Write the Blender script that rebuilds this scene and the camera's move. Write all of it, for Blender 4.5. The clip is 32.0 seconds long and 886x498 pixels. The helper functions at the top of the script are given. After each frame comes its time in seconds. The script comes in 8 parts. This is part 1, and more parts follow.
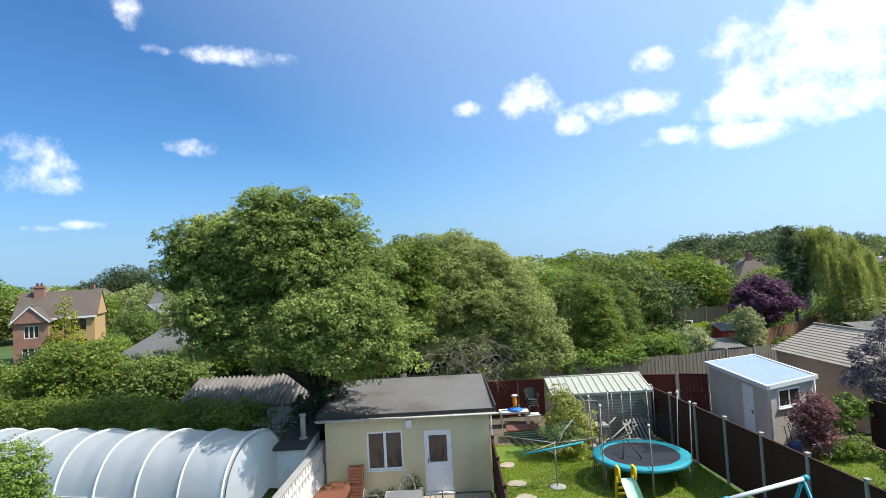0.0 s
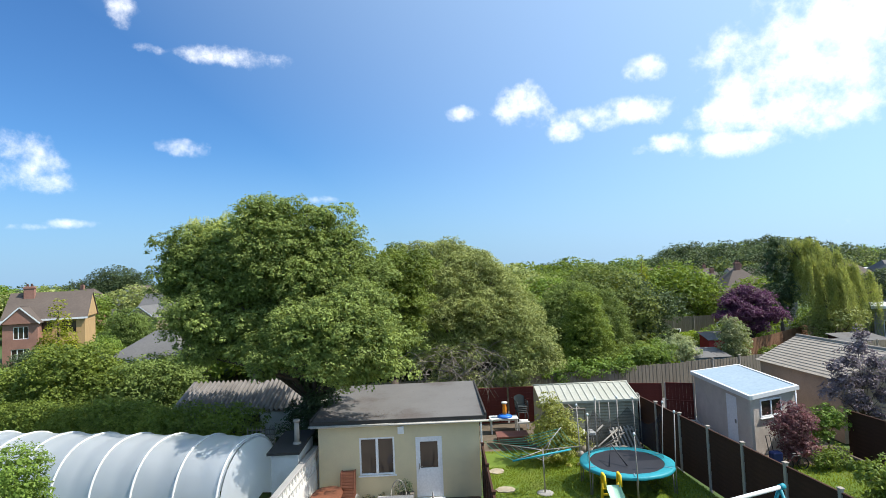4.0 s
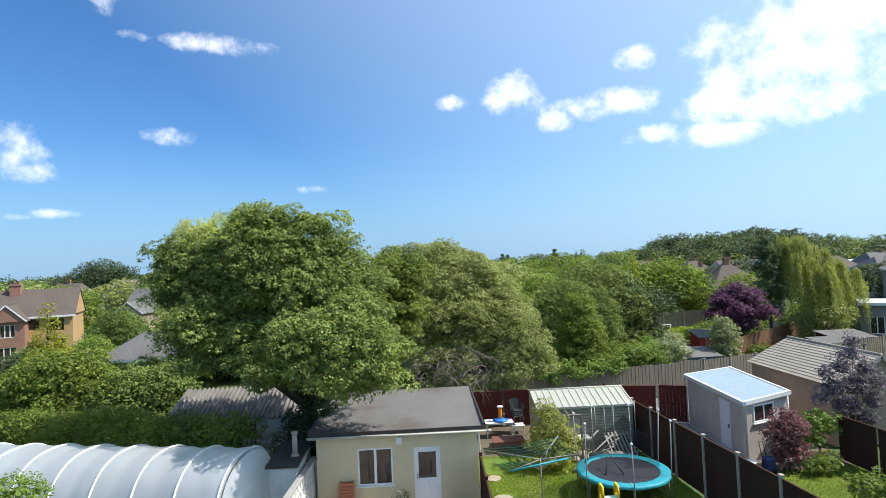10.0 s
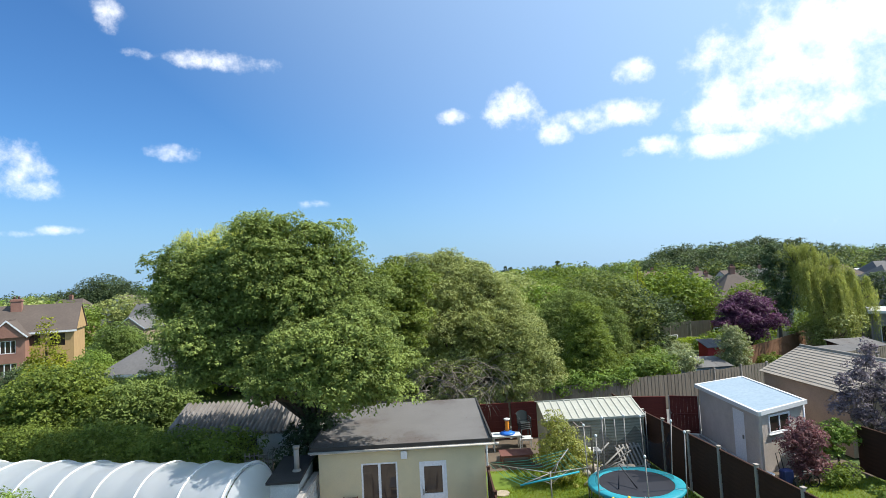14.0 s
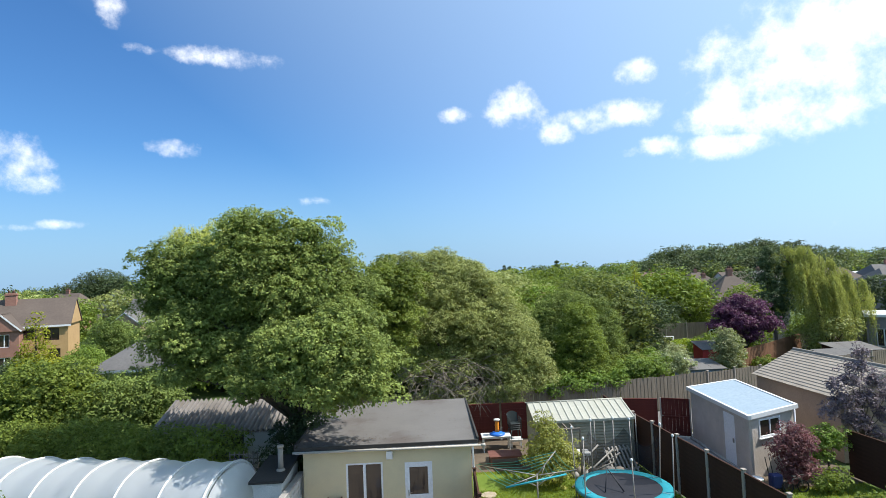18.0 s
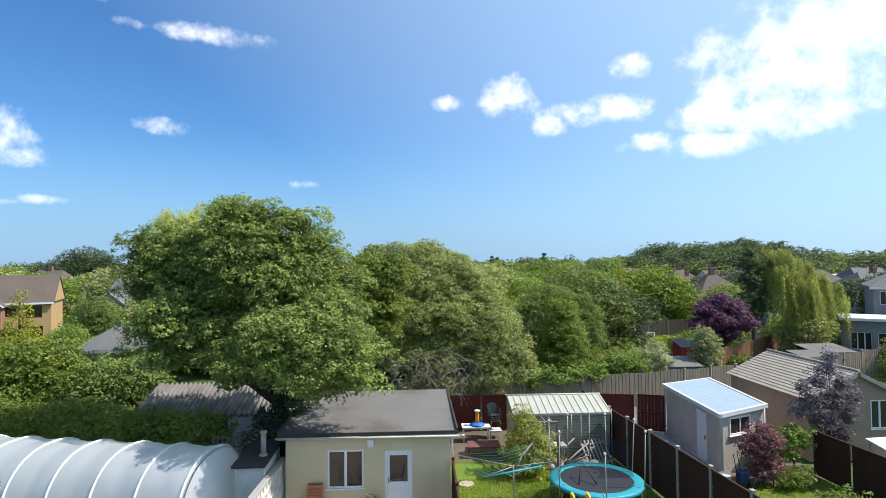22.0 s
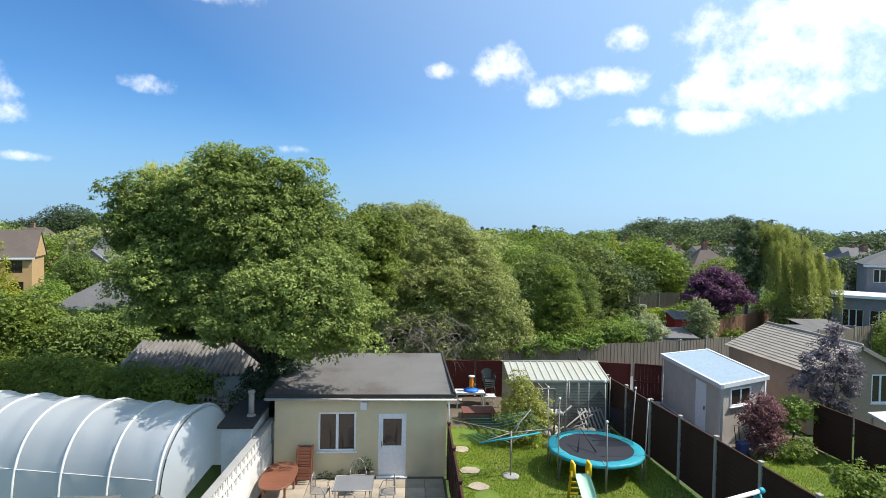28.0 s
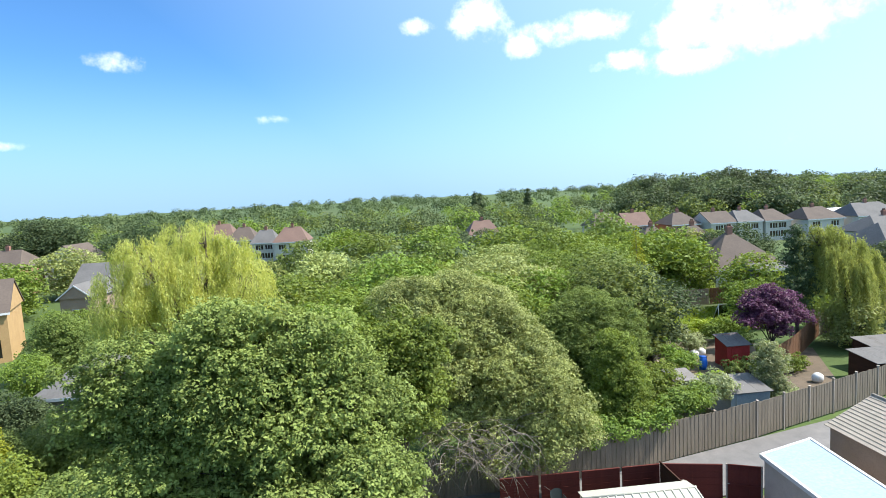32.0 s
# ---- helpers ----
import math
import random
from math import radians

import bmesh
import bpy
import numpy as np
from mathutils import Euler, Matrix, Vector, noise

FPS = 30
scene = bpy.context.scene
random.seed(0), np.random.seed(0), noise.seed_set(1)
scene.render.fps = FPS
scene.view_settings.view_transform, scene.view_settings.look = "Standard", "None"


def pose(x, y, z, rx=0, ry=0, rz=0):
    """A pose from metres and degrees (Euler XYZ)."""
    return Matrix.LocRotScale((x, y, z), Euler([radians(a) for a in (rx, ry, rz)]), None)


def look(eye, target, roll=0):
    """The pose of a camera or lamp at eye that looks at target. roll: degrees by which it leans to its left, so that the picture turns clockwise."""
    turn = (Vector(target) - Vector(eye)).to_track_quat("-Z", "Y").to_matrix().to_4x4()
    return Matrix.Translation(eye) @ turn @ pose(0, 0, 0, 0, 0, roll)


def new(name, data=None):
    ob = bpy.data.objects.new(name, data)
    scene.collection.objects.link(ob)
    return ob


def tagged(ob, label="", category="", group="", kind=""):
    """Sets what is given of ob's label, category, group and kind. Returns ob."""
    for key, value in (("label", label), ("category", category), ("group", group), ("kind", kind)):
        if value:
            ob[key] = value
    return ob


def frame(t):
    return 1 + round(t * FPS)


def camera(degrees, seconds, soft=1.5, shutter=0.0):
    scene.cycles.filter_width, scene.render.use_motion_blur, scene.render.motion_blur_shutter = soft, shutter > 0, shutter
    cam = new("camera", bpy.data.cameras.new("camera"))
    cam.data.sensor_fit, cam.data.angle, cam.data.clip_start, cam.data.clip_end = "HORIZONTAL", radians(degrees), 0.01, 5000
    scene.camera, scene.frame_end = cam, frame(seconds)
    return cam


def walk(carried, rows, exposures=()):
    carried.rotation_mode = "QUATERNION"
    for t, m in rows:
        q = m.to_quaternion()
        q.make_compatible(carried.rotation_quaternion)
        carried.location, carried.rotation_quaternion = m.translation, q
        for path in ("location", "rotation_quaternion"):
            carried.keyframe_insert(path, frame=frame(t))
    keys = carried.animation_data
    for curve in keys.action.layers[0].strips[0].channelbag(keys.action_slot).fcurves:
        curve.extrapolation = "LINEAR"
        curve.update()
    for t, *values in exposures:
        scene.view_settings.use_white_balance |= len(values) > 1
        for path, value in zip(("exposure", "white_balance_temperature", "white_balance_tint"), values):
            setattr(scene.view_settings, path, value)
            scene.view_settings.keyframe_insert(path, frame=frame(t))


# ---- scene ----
cam = camera(78.0, 32.0, soft=0.6)
# seconds, x, y, z, yaw, pitch, roll
PATH = [
    (0, -0.252, -1.551, 7.307, 0.05, 2.50, 3.10),
    (0.5, -0.206, -1.575, 7.211, -0.10, 2.37, 2.71),
    (1, -0.201, -1.715, 7.224, -0.03, 2.52, 3.88),
    (1.5, -0.204, -1.775, 7.171, -0.10, 1.91, 2.90),
    (2, -0.201, -1.863, 7.215, -0.24, 2.58, 2.96),
    (2.5, -0.191, -1.916, 7.260, -0.69, 2.51, 2.55),
    (3, -0.226, -1.979, 7.341, -0.82, 2.71, 1.93),
    (3.5, -0.273, -2.003, 7.421, -0.80, 3.01, 2.62),
    (5.5, -0.324, -2.018, 7.793, -1.01, 2.19, 0.91),
    (6, -0.318, -2.034, 7.899, -1.34, 3.16, 1.85),
    (6.5, -0.386, -2.016, 8.061, -1.16, 3.25, 0.93),
    (7, -0.475, -2.047, 8.159, -0.84, 2.89, 0.96),
    (7.5, -0.459, -2.009, 8.213, -1.36, 1.99, 2.54),
    (8, -0.528, -2.067, 8.292, -1.28, 1.45, 1.98),
    (8.5, -0.608, -2.113, 8.361, -0.82, 2.01, 2.31),
    (9, -0.558, -2.068, 8.312, -1.80, 1.97, 2.76),
    (9.5, -0.573, -2.003, 8.294, -1.90, 2.22, 2.36),
    (10, -0.564, -1.952, 8.231, -1.94, 1.78, 2.47),
    (10.5, -0.600, -1.899, 8.211, -1.75, 1.39, 1.81),
    (11, -0.618, -1.876, 8.172, -1.48, 2.21, 2.54),
    (11.5, -0.598, -1.799, 8.167, -1.44, 2.34, 2.23),
    (12, -0.603, -1.743, 8.150, -1.57, 2.28, 2.41),
    (12.5, -0.607, -1.681, 8.138, -1.51, 2.52, 2.99),
    (13, -0.597, -1.612, 8.104, -1.76, 2.81, 3.01),
    (13.5, -0.566, -1.549, 8.066, -2.04, 3.36, 3.49),
    (14, -0.627, -1.507, 8.052, -1.65, 3.18, 2.97),
    (14.5, -0.561, -1.400, 8.086, -2.19, 3.84, 4.12),
    (16.5, -0.378, -1.225, 8.055, -2.15, 4.72, 2.42),
    (17, -0.286, -1.232, 8.052, -2.68, 5.21, 2.23),
    (17.5, -0.218, -1.258, 8.022, -2.81, 4.28, 2.30),
    (18, -0.235, -1.342, 8.069, -1.70, 3.01, 2.33),
    (18.5, -0.226, -1.483, 8.078, -1.40, 3.48, 1.86),
    (19, -0.173, -1.467, 8.057, -2.92, 3.74, 1.74),
    (19.5, -0.133, -1.531, 8.138, -2.96, 3.74, 1.76),
    (20, -0.135, -1.570, 8.185, -2.96, 3.22, 1.60),
    (20.5, -0.124, -1.607, 8.218, -3.48, 2.96, 2.80),
    (21, -0.172, -1.655, 8.276, -3.35, 2.85, 0.95),
    (21.5, -0.191, -1.685, 8.260, -2.88, 2.49, 1.28),
    (22, -0.177, -1.682, 8.268, -2.99, 1.77, 0.45),
    (22.5, -0.167, -1.673, 8.258, -3.66, 1.91, 1.67),
    (23, -0.322, -1.665, 8.242, -3.25, 2.20, 2.57),
    (23.5, -0.442, -1.652, 8.247, -3.21, 3.53, 0.97),
    (24, -0.643, -1.523, 8.179, -3.44, 3.61, 5.26),
    (24.5, -0.720, -1.413, 8.147, -4.34, 3.88, 6.88),
    (26.5, -0.829, -1.087, 7.990, -3.47, 3.38, 3.56),
    (27, -0.689, -1.051, 7.971, -3.66, 3.64, 2.26),
    (27.5, -0.545, -0.844, 7.831, -4.22, -0.72, 1.62),
    (28, -0.504, -0.641, 7.853, -4.11, -1.36, -1.18),
    (28.5, -0.468, -0.438, 7.848, -4.58, 0.82, 0.65),
    (29, -0.634, -0.012, 8.127, -4.10, -0.25, 2.25),
    (29.5, -0.770, 0.438, 9.019, -3.81, -2.69, 1.07),
    (30, -0.965, 1.202, 9.933, -4.58, -5.63, 2.51),
    (30.5, -1.067, 1.673, 10.846, -4.67, -4.78, 2.32),
    (31, -1.162, 2.621, 11.799, -5.40, -5.40, 2.31),
    (31.5, -1.496, 3.429, 12.775, -5.48, -5.77, 2.91),
    (32, -2.218, 4.704, 13.452, -5.35, -5.54, 3.11),
]
walk(cam, [(t, pose(x, y, z, 90 + pitch, roll, yaw)) for t, x, y, z, yaw, pitch, roll in PATH],
     exposures=[(0.0, 0.40), (28.5, 0.37), (30.3, 0.44), (32.0, 0.80)])

# ---- world and sun ----
SUN_DIR = Vector((0.78, -0.03, 1.0)).normalized()
SUN_EL = math.asin(SUN_DIR.z)
SUN_AZ = math.atan2(SUN_DIR.x, SUN_DIR.y)
# azimuth, elevation, half width, half height in degrees, thickness
CLOUDS = [
    (35.5, 16.8, 7.2, 4.3, 1.0), (40.5, 19.0, 5.4, 3.6, 1.0), (31.3, 13.8, 4.3, 1.7, 1.0), (9.9, 17.1, 2.3, 1.8, 1.0),
    (14.4, 14.0, 1.4, 1.0, 1.0), (19.7, 15.3, 4.4, 1.2, 1.0), (22.1, 19.0, 2.0, 1.0, 1.0), (23.7, 11.8, 2.3, 0.8, 1.0),
    (28.7, 11.2, 3.6, 1.0, 1.0), (3.6, 16.6, 1.6, 0.7, 0.7), (-19.4, 21.6, 3.8, 0.8, 0.75), (-29.5, 24.2, 1.0, 1.2, 0.8),
    (-24.2, 13.0, 1.8, 0.8, 0.9), (-36.6, 11.0, 2.5, 2.1, 0.75), (-34.9, 9.4, 2.4, 1.0, 0.5), (-33.5, 5.9, 2.2, 0.4, 0.15),
    (-36.6, 5.6, 2.1, 0.4, 0.15), (-26.8, 21.5, 2.0, 0.5, 0.25), (-11.2, 8.4, 1.7, 0.5, 0.2)]


def make_world():
    w = bpy.data.worlds.new("sky")
    scene.world = w
    w.use_nodes = True
    nt = w.node_tree
    nt.nodes.clear()
    N = nt.nodes.new
    sky = N("ShaderNodeTexSky")
    sky.sky_type, sky.sun_disc = 'NISHITA', False
    sky.sun_elevation, sky.sun_rotation = SUN_EL, SUN_AZ
    sky.air_density, sky.dust_density, sky.ozone_density = 1.0, 0.5, 1.7
    co = N("ShaderNodeTexCoord")

    def dot(v):
        n = N("ShaderNodeVectorMath")
        n.operation = 'DOT_PRODUCT'
        nt.links.new(co.outputs["Generated"], n.inputs[0])
        n.inputs[1].default_value = v
        return n.outputs["Value"]

    def math_node(op, a, b=None, c=None):
        n = N("ShaderNodeMath")
        n.operation = op
        for i, s in enumerate((a, b, c)):
            if s is None:
                continue
            if isinstance(s, (int, float)):
                n.inputs[i].default_value = s
            else:
                nt.links.new(s, n.inputs[i])
        return n.outputs[0]

    best = None
    for az, el, a, b, w in CLOUDS:
        az, el = radians(az), radians(el)
        d = Vector((math.sin(az) * math.cos(el), math.cos(az) * math.cos(el), math.sin(el)))
        e1 = Vector((math.cos(az), -math.sin(az), 0))
        e2 = e1.cross(d)
        u, v = dot(e1 / math.sin(radians(a * 1.14))), dot(e2 / math.sin(radians(b * 1.14)))
        d2 = math_node('MULTIPLY_ADD', v, v, math_node('MULTIPLY', u, u))
        m = math_node('SUBTRACT', w, d2)
        best = m if best is None else math_node('MAXIMUM', best, m)
    noise1 = N("ShaderNodeTexNoise")
    noise1.inputs["Scale"].default_value, noise1.inputs["Detail"].default_value = 17.0, 8.0
    noise1.inputs["Roughness"].default_value = 0.62
    nt.links.new(co.outputs["Generated"], noise1.inputs["Vector"])
    lump = math_node('MULTIPLY_ADD', noise1.outputs["Fac"], 5.8, -3.13)
    cover = math_node('ADD', math_node('MAXIMUM', best, -1.6), lump)
    ramp = N("ShaderNodeMapRange")
    ramp.interpolation_type = 'SMOOTHSTEP'
    ramp.inputs["From Min"].default_value, ramp.inputs["From Max"].default_value = -0.7, 1.85
    ramp.inputs["To Max"].default_value = 0.94
    nt.links.new(cover, ramp.inputs["Value"])
    tint = N("ShaderNodeHueSaturation")
    tint.inputs["Saturation"].default_value = 1.1
    nt.links.new(sky.outputs[0], tint.inputs["Color"])
    mix = N("ShaderNodeMix")
    mix.data_type = 'RGBA'
    nt.links.new(ramp.outputs[0], mix.inputs[0])
    cool = N("ShaderNodeMix")
    cool.data_type, cool.blend_type = 'RGBA', 'MULTIPLY'
    cool.inputs[0].default_value = 1.0
    cool.inputs[7].default_value = (0.60, 0.96, 1.28, 1)
    nt.links.new(tint.outputs[0], cool.inputs[6])
    # pale haze low over the horizon
    low = N("ShaderNodeMapRange")
    low.interpolation_type = 'SMOOTHSTEP'
    low.inputs["From Min"].default_value, low.inputs["From Max"].default_value = 0.24, -0.02
    low.inputs["To Max"].default_value = 0.9
    nt.links.new(dot((0, 0, 1)), low.inputs["Value"])
    pale = N("ShaderNodeMix")
    pale.data_type = 'RGBA'
    nt.links.new(low.outputs[0], pale.inputs[0])
    nt.links.new(cool.outputs[2], pale.inputs[6])
    pale.inputs[7].default_value = (2.7, 4.4, 6.6, 1)
    # the bright veil of haze on the sun's side of the sky
    veil = N("ShaderNodeMapRange")
    veil.inputs["From Min"].default_value, veil.inputs["From Max"].default_value, veil.inputs["To Max"].default_value = 0.0, 0.95, 0.82
    nt.links.new(dot(SUN_DIR), veil.inputs["Value"])
    haze = N("ShaderNodeMix")
    haze.data_type = 'RGBA'
    nt.links.new(veil.outputs[0], haze.inputs[0])
    nt.links.new(pale.outputs[2], haze.inputs[6])
    haze.inputs[7].default_value = (6.4, 8.6, 10.9, 1)
    nt.links.new(haze.outputs[2], mix.inputs[6])
    mix.inputs[7].default_value = (11.5, 11.6, 11.8, 1)
    bg = N("ShaderNodeBackground")
    bg.inputs["Strength"].default_value = 0.10
    nt.links.new(mix.outputs[2], bg.inputs["Color"])
    out = N("ShaderNodeOutputWorld")
    nt.links.new(bg.outputs[0], out.inputs["Surface"])


make_world()
sun = new("sun", bpy.data.lights.new("sun", 'SUN'))
sun.data.energy, sun.data.angle, sun.data.color = 5.0, radians(0.55), (1.0, 0.955, 0.88)
sun.matrix_world = look(SUN_DIR * 60, (0, 0, 0))


# ---- materials ----
def node_mat(name):
    m = bpy.data.materials.new(name)
    m.use_nodes = True
    nt = m.node_tree
    return m, nt, nt.nodes["Principled BSDF"]


def mat(name, c1, c2=None, rough=0.8, metal=0.0, scale=1.2, fine=30.0, bump=0.25, spec=0.35, stain=None, stain_scale=0.5,
        stain_amount=0.5, piece=0.0, streak=(1, 1, 1), coat=0.0):
    """A surface of two close colours mixed by broad and fine noise, with an optional stain colour and relief."""
    m, nt, p = node_mat(name)
    N, link = nt.nodes.new, nt.links.new
    c2 = c2 or tuple(v * 0.75 for v in c1)
    co = N("ShaderNodeTexCoord")
    mp = N("ShaderNodeMapping")
    mp.inputs["Scale"].default_value = streak
    link(co.outputs["Object"], mp.inputs["Vector"])

    def nz(s, detail=5.0, rough_=0.6):
        n = N("ShaderNodeTexNoise")
        n.inputs["Scale"].default_value, n.inputs["Detail"].default_value, n.inputs["Roughness"].default_value = s, detail, rough_
        link(mp.outputs[0], n.inputs["Vector"])
        return n.outputs["Fac"]

    def rng(src, lo, hi, to=1.0):
        r = N("ShaderNodeMapRange")
        r.inputs["From Min"].default_value, r.inputs["From Max"].default_value, r.inputs["To Max"].default_value = lo, hi, to
        link(src, r.inputs["Value"])
        return r.outputs[0]

    def blend(fac, a, b):
        x = N("ShaderNodeMix")
        x.data_type = 'RGBA'
        link(fac, x.inputs[0])
        for i, c in ((6, a), (7, b)):
            if isinstance(c, tuple):
                x.inputs[i].default_value = (*c, 1)
            else:
                link(c, x.inputs[i])
        return x.outputs[2]

    broad, grain = nz(scale), nz(fine, 4.0)
    col = blend(rng(broad, 0.32, 0.68), c1, c2)
    col = blend(rng(grain, 0.35, 0.75, 0.45), col, tuple(v * 0.62 for v in c2))
    if stain:
        col = blend(rng(nz(stain_scale, 6.0, 0.7), 0.5, 0.72, stain_amount), col, stain)
    if piece:
        info = N("ShaderNodeObjectInfo")
        hs = N("ShaderNodeHueSaturation")
        link(rng(info.outputs["Random"], 0.0, 1.0, 2 * piece), v := N("ShaderNodeMath").inputs[0])
        v.node.operation = 'ADD'
        v.node.inputs[1].default_value = 1 - piece
        link(v.node.outputs[0], hs.inputs["Value"])
        link(col, hs.inputs["Color"])
        col = hs.outputs[0]
    link(col, p.inputs["Base Color"])
    p.inputs["Metallic"].default_value = metal
    p.inputs["Specular IOR Level"].default_value = spec
    p.inputs["Coat Weight"].default_value = coat
    rr = N("ShaderNodeMapRange")
    rr.inputs["To Min"].default_value, rr.inputs["To Max"].default_value = max(rough - 0.12, 0.03), min(rough + 0.12, 1)
    link(grain, rr.inputs["Value"])
    link(rr.outputs[0], p.inputs["Roughness"])
    if bump:
        b = N("ShaderNodeBump")
        b.inputs["Strength"].default_value, b.inputs["Distance"].default_value = bump, 0.02
        link(grain, b.inputs["Height"])
        link(b.outputs[0], p.inputs["Normal"])
    return m


def leaf_mat(name, dark, light, trans=0.4, rough=0.5, spec=0.35):
    m, nt, p = node_mat(name)
    N, link = nt.nodes.new, nt.links.new
    geo = N("ShaderNodeNewGeometry")
    co = N("ShaderNodeTexCoord")
    nz = N("ShaderNodeTexNoise")
    nz.inputs["Scale"].default_value, nz.inputs["Detail"].default_value = 0.55, 3.0
    link(co.outputs["Object"], nz.inputs["Vector"])
    add = N("ShaderNodeMath")
    add.operation = 'MULTIPLY_ADD'
    link(geo.outputs["Random Per Island"], add.inputs[0])
    add.inputs[1].default_value = 0.42
    link(nz.outputs["Fac"], add.inputs[2])
    r = N("ShaderNodeMapRange")
    r.inputs["From Min"].default_value, r.inputs["From Max"].default_value = 0.40, 1.02
    link(add.outputs[0], r.inputs["Value"])
    x = N("ShaderNodeMix")
    x.data_type = 'RGBA'
    x.inputs[6].default_value, x.inputs[7].default_value = (*dark, 1), (*light, 1)
    link(r.outputs[0], x.inputs[0])
    info = N("ShaderNodeObjectInfo")
    each = N("ShaderNodeHueSaturation")
    each.inputs["Saturation"].default_value = 0.96
    for sock, lo, hi in (("Hue", 0.470, 0.492), ("Value", 0.86, 1.14)):
        v = N("ShaderNodeMapRange")
        v.inputs["To Min"].default_value, v.inputs["To Max"].default_value = lo, hi
        link(info.outputs["Random"], v.inputs["Value"])
        link(v.outputs[0], each.inputs[sock])
    link(x.outputs[2], each.inputs["Color"])
    link(each.outputs[0], p.inputs["Base Color"])
    p.inputs["Roughness"].default_value, p.inputs["Specular IOR Level"].default_value = rough, spec
    tr = N("ShaderNodeBsdfTranslucent")
    hs = N("ShaderNodeHueSaturation")
    hs.inputs["Hue"].default_value, hs.inputs["Saturation"].default_value, hs.inputs["Value"].default_value = 0.485, 1.1, 1.35
    link(each.outputs[0], hs.inputs["Color"])
    link(hs.outputs[0], tr.inputs["Color"])
    ms = N("ShaderNodeMixShader")
    ms.inputs[0].default_value = trans
    link(p.outputs[0], ms.inputs[1])
    link(tr.outputs[0], ms.inputs[2])
    link(ms.outputs[0], nt.nodes["Material Output"].inputs["Surface"])
    return m


def glass_mat(name, tint=(0.045, 0.032, 0.027), rough=0.05):
    """An opaque glossy pane: the dark room and brown reflections are painted into its colour."""
    m, nt, p = node_mat(name)
    p.inputs["Base Color"].default_value = (*tint, 1)
    p.inputs["Roughness"].default_value, p.inputs["Specular IOR Level"].default_value = rough, 0.6
    return m


CREAM = mat("cream_render", (0.68, 0.58, 0.36), (0.62, 0.525, 0.33), rough=0.9, fine=60, bump=0.15, stain=(0.40, 0.36, 0.26), stain_scale=0.7, stain_amount=0.35)
WHITE_RENDER = mat("white_render", (0.74, 0.72, 0.67), (0.64, 0.62, 0.57), rough=0.9, fine=45, bump=0.3, stain=(0.42, 0.40, 0.36), stain_scale=1.1, stain_amount=0.5)
UPVC = mat("white_upvc", (0.80, 0.80, 0.80), (0.77, 0.77, 0.77), rough=0.35, fine=15, bump=0.0, spec=0.5)
FELT = mat("roof_felt", (0.175, 0.165, 0.155), (0.14, 0.132, 0.124), rough=0.9, fine=90, bump=0.3, scale=0.6, stain=(0.085, 0.058, 0.048), stain_scale=0.55, stain_amount=0.7)
FELT_DARK = mat("dark_felt", (0.060, 0.054, 0.048), (0.042, 0.038, 0.034), rough=0.9, fine=70, bump=0.3)
GUTTER_CREAM = mat("weathered_gutter", (0.56, 0.53, 0.47), (0.44, 0.41, 0.36), rough=0.6, fine=25, bump=0.05, stain=(0.25, 0.22, 0.18), stain_scale=2.0, stain_amount=0.6)
GLASS = glass_mat("window_glass")
GUTTER_BLACK = mat("black_plastic", (0.02, 0.02, 0.02), rough=0.4, bump=0.0)
SLAB = mat("paving_slab", (0.44, 0.37, 0.28), (0.36, 0.30, 0.23), rough=0.9, fine=40, stain=(0.22, 0.19, 0.15), stain_scale=1.6, stain_amount=0.6, piece=0.16)
GRASS = mat("lawn_soil", (0.13, 0.20, 0.022), (0.095, 0.148, 0.018), rough=0.95, fine=14, scale=0.7, bump=0.8, stain=(0.30, 0.27, 0.10), stain_scale=0.8, stain_amount=0.4)
FIELD = mat("field_grass", (0.085, 0.13, 0.03), (0.05, 0.085, 0.022), rough=0.95, fine=3, scale=0.05, bump=0.4, stain=(0.16, 0.14, 0.07), stain_scale=0.02, stain_amount=0.5)
EARTH = mat("bare_earth", (0.17, 0.13, 0.09), (0.11, 0.085, 0.06), rough=0.95, fine=18, bump=0.8)
CONCRETE = mat("concrete", (0.40, 0.38, 0.35), (0.31, 0.29, 0.27), rough=0.9, fine=35, stain=(0.2, 0.19, 0.17), stain_scale=0.9, stain_amount=0.5)
ASPHALT = mat("alley_tarmac", (0.20, 0.19, 0.185), (0.15, 0.145, 0.14), rough=0.92, fine=50, stain=(0.28, 0.26, 0.24), stain_scale=0.5, stain_amount=0.4)
FENCE_BROWN = mat("dark_brown_fence", (0.082, 0.040, 0.026), (0.056, 0.028, 0.019), rough=0.9, spec=0.15, fine=28, streak=(1, 1, 5), bump=0.4)
FENCE_RED = mat("maroon_fence", (0.14, 0.036, 0.028), (0.10, 0.026, 0.021), rough=0.9, spec=0.15, fine=25, bump=0.4)
FENCE_GREY = mat("weathered_fence", (0.29, 0.24, 0.18), (0.20, 0.165, 0.125), rough=0.95, fine=20, streak=(4, 4, 0.4), bump=0.5)
FENCE_TAN = mat("tan_fence", (0.33, 0.23, 0.13), (0.26, 0.175, 0.10), rough=0.9, fine=20, streak=(4, 4, 0.4), bump=0.4)
FENCE_RUST = mat("rusty_fence", (0.22, 0.11, 0.055), (0.17, 0.085, 0.045), rough=0.9, fine=20, streak=(4, 4, 0.4), bump=0.4)
POST_GREY = mat("concrete_post", (0.44, 0.375, 0.31), (0.35, 0.30, 0.25), rough=0.9, fine=50)
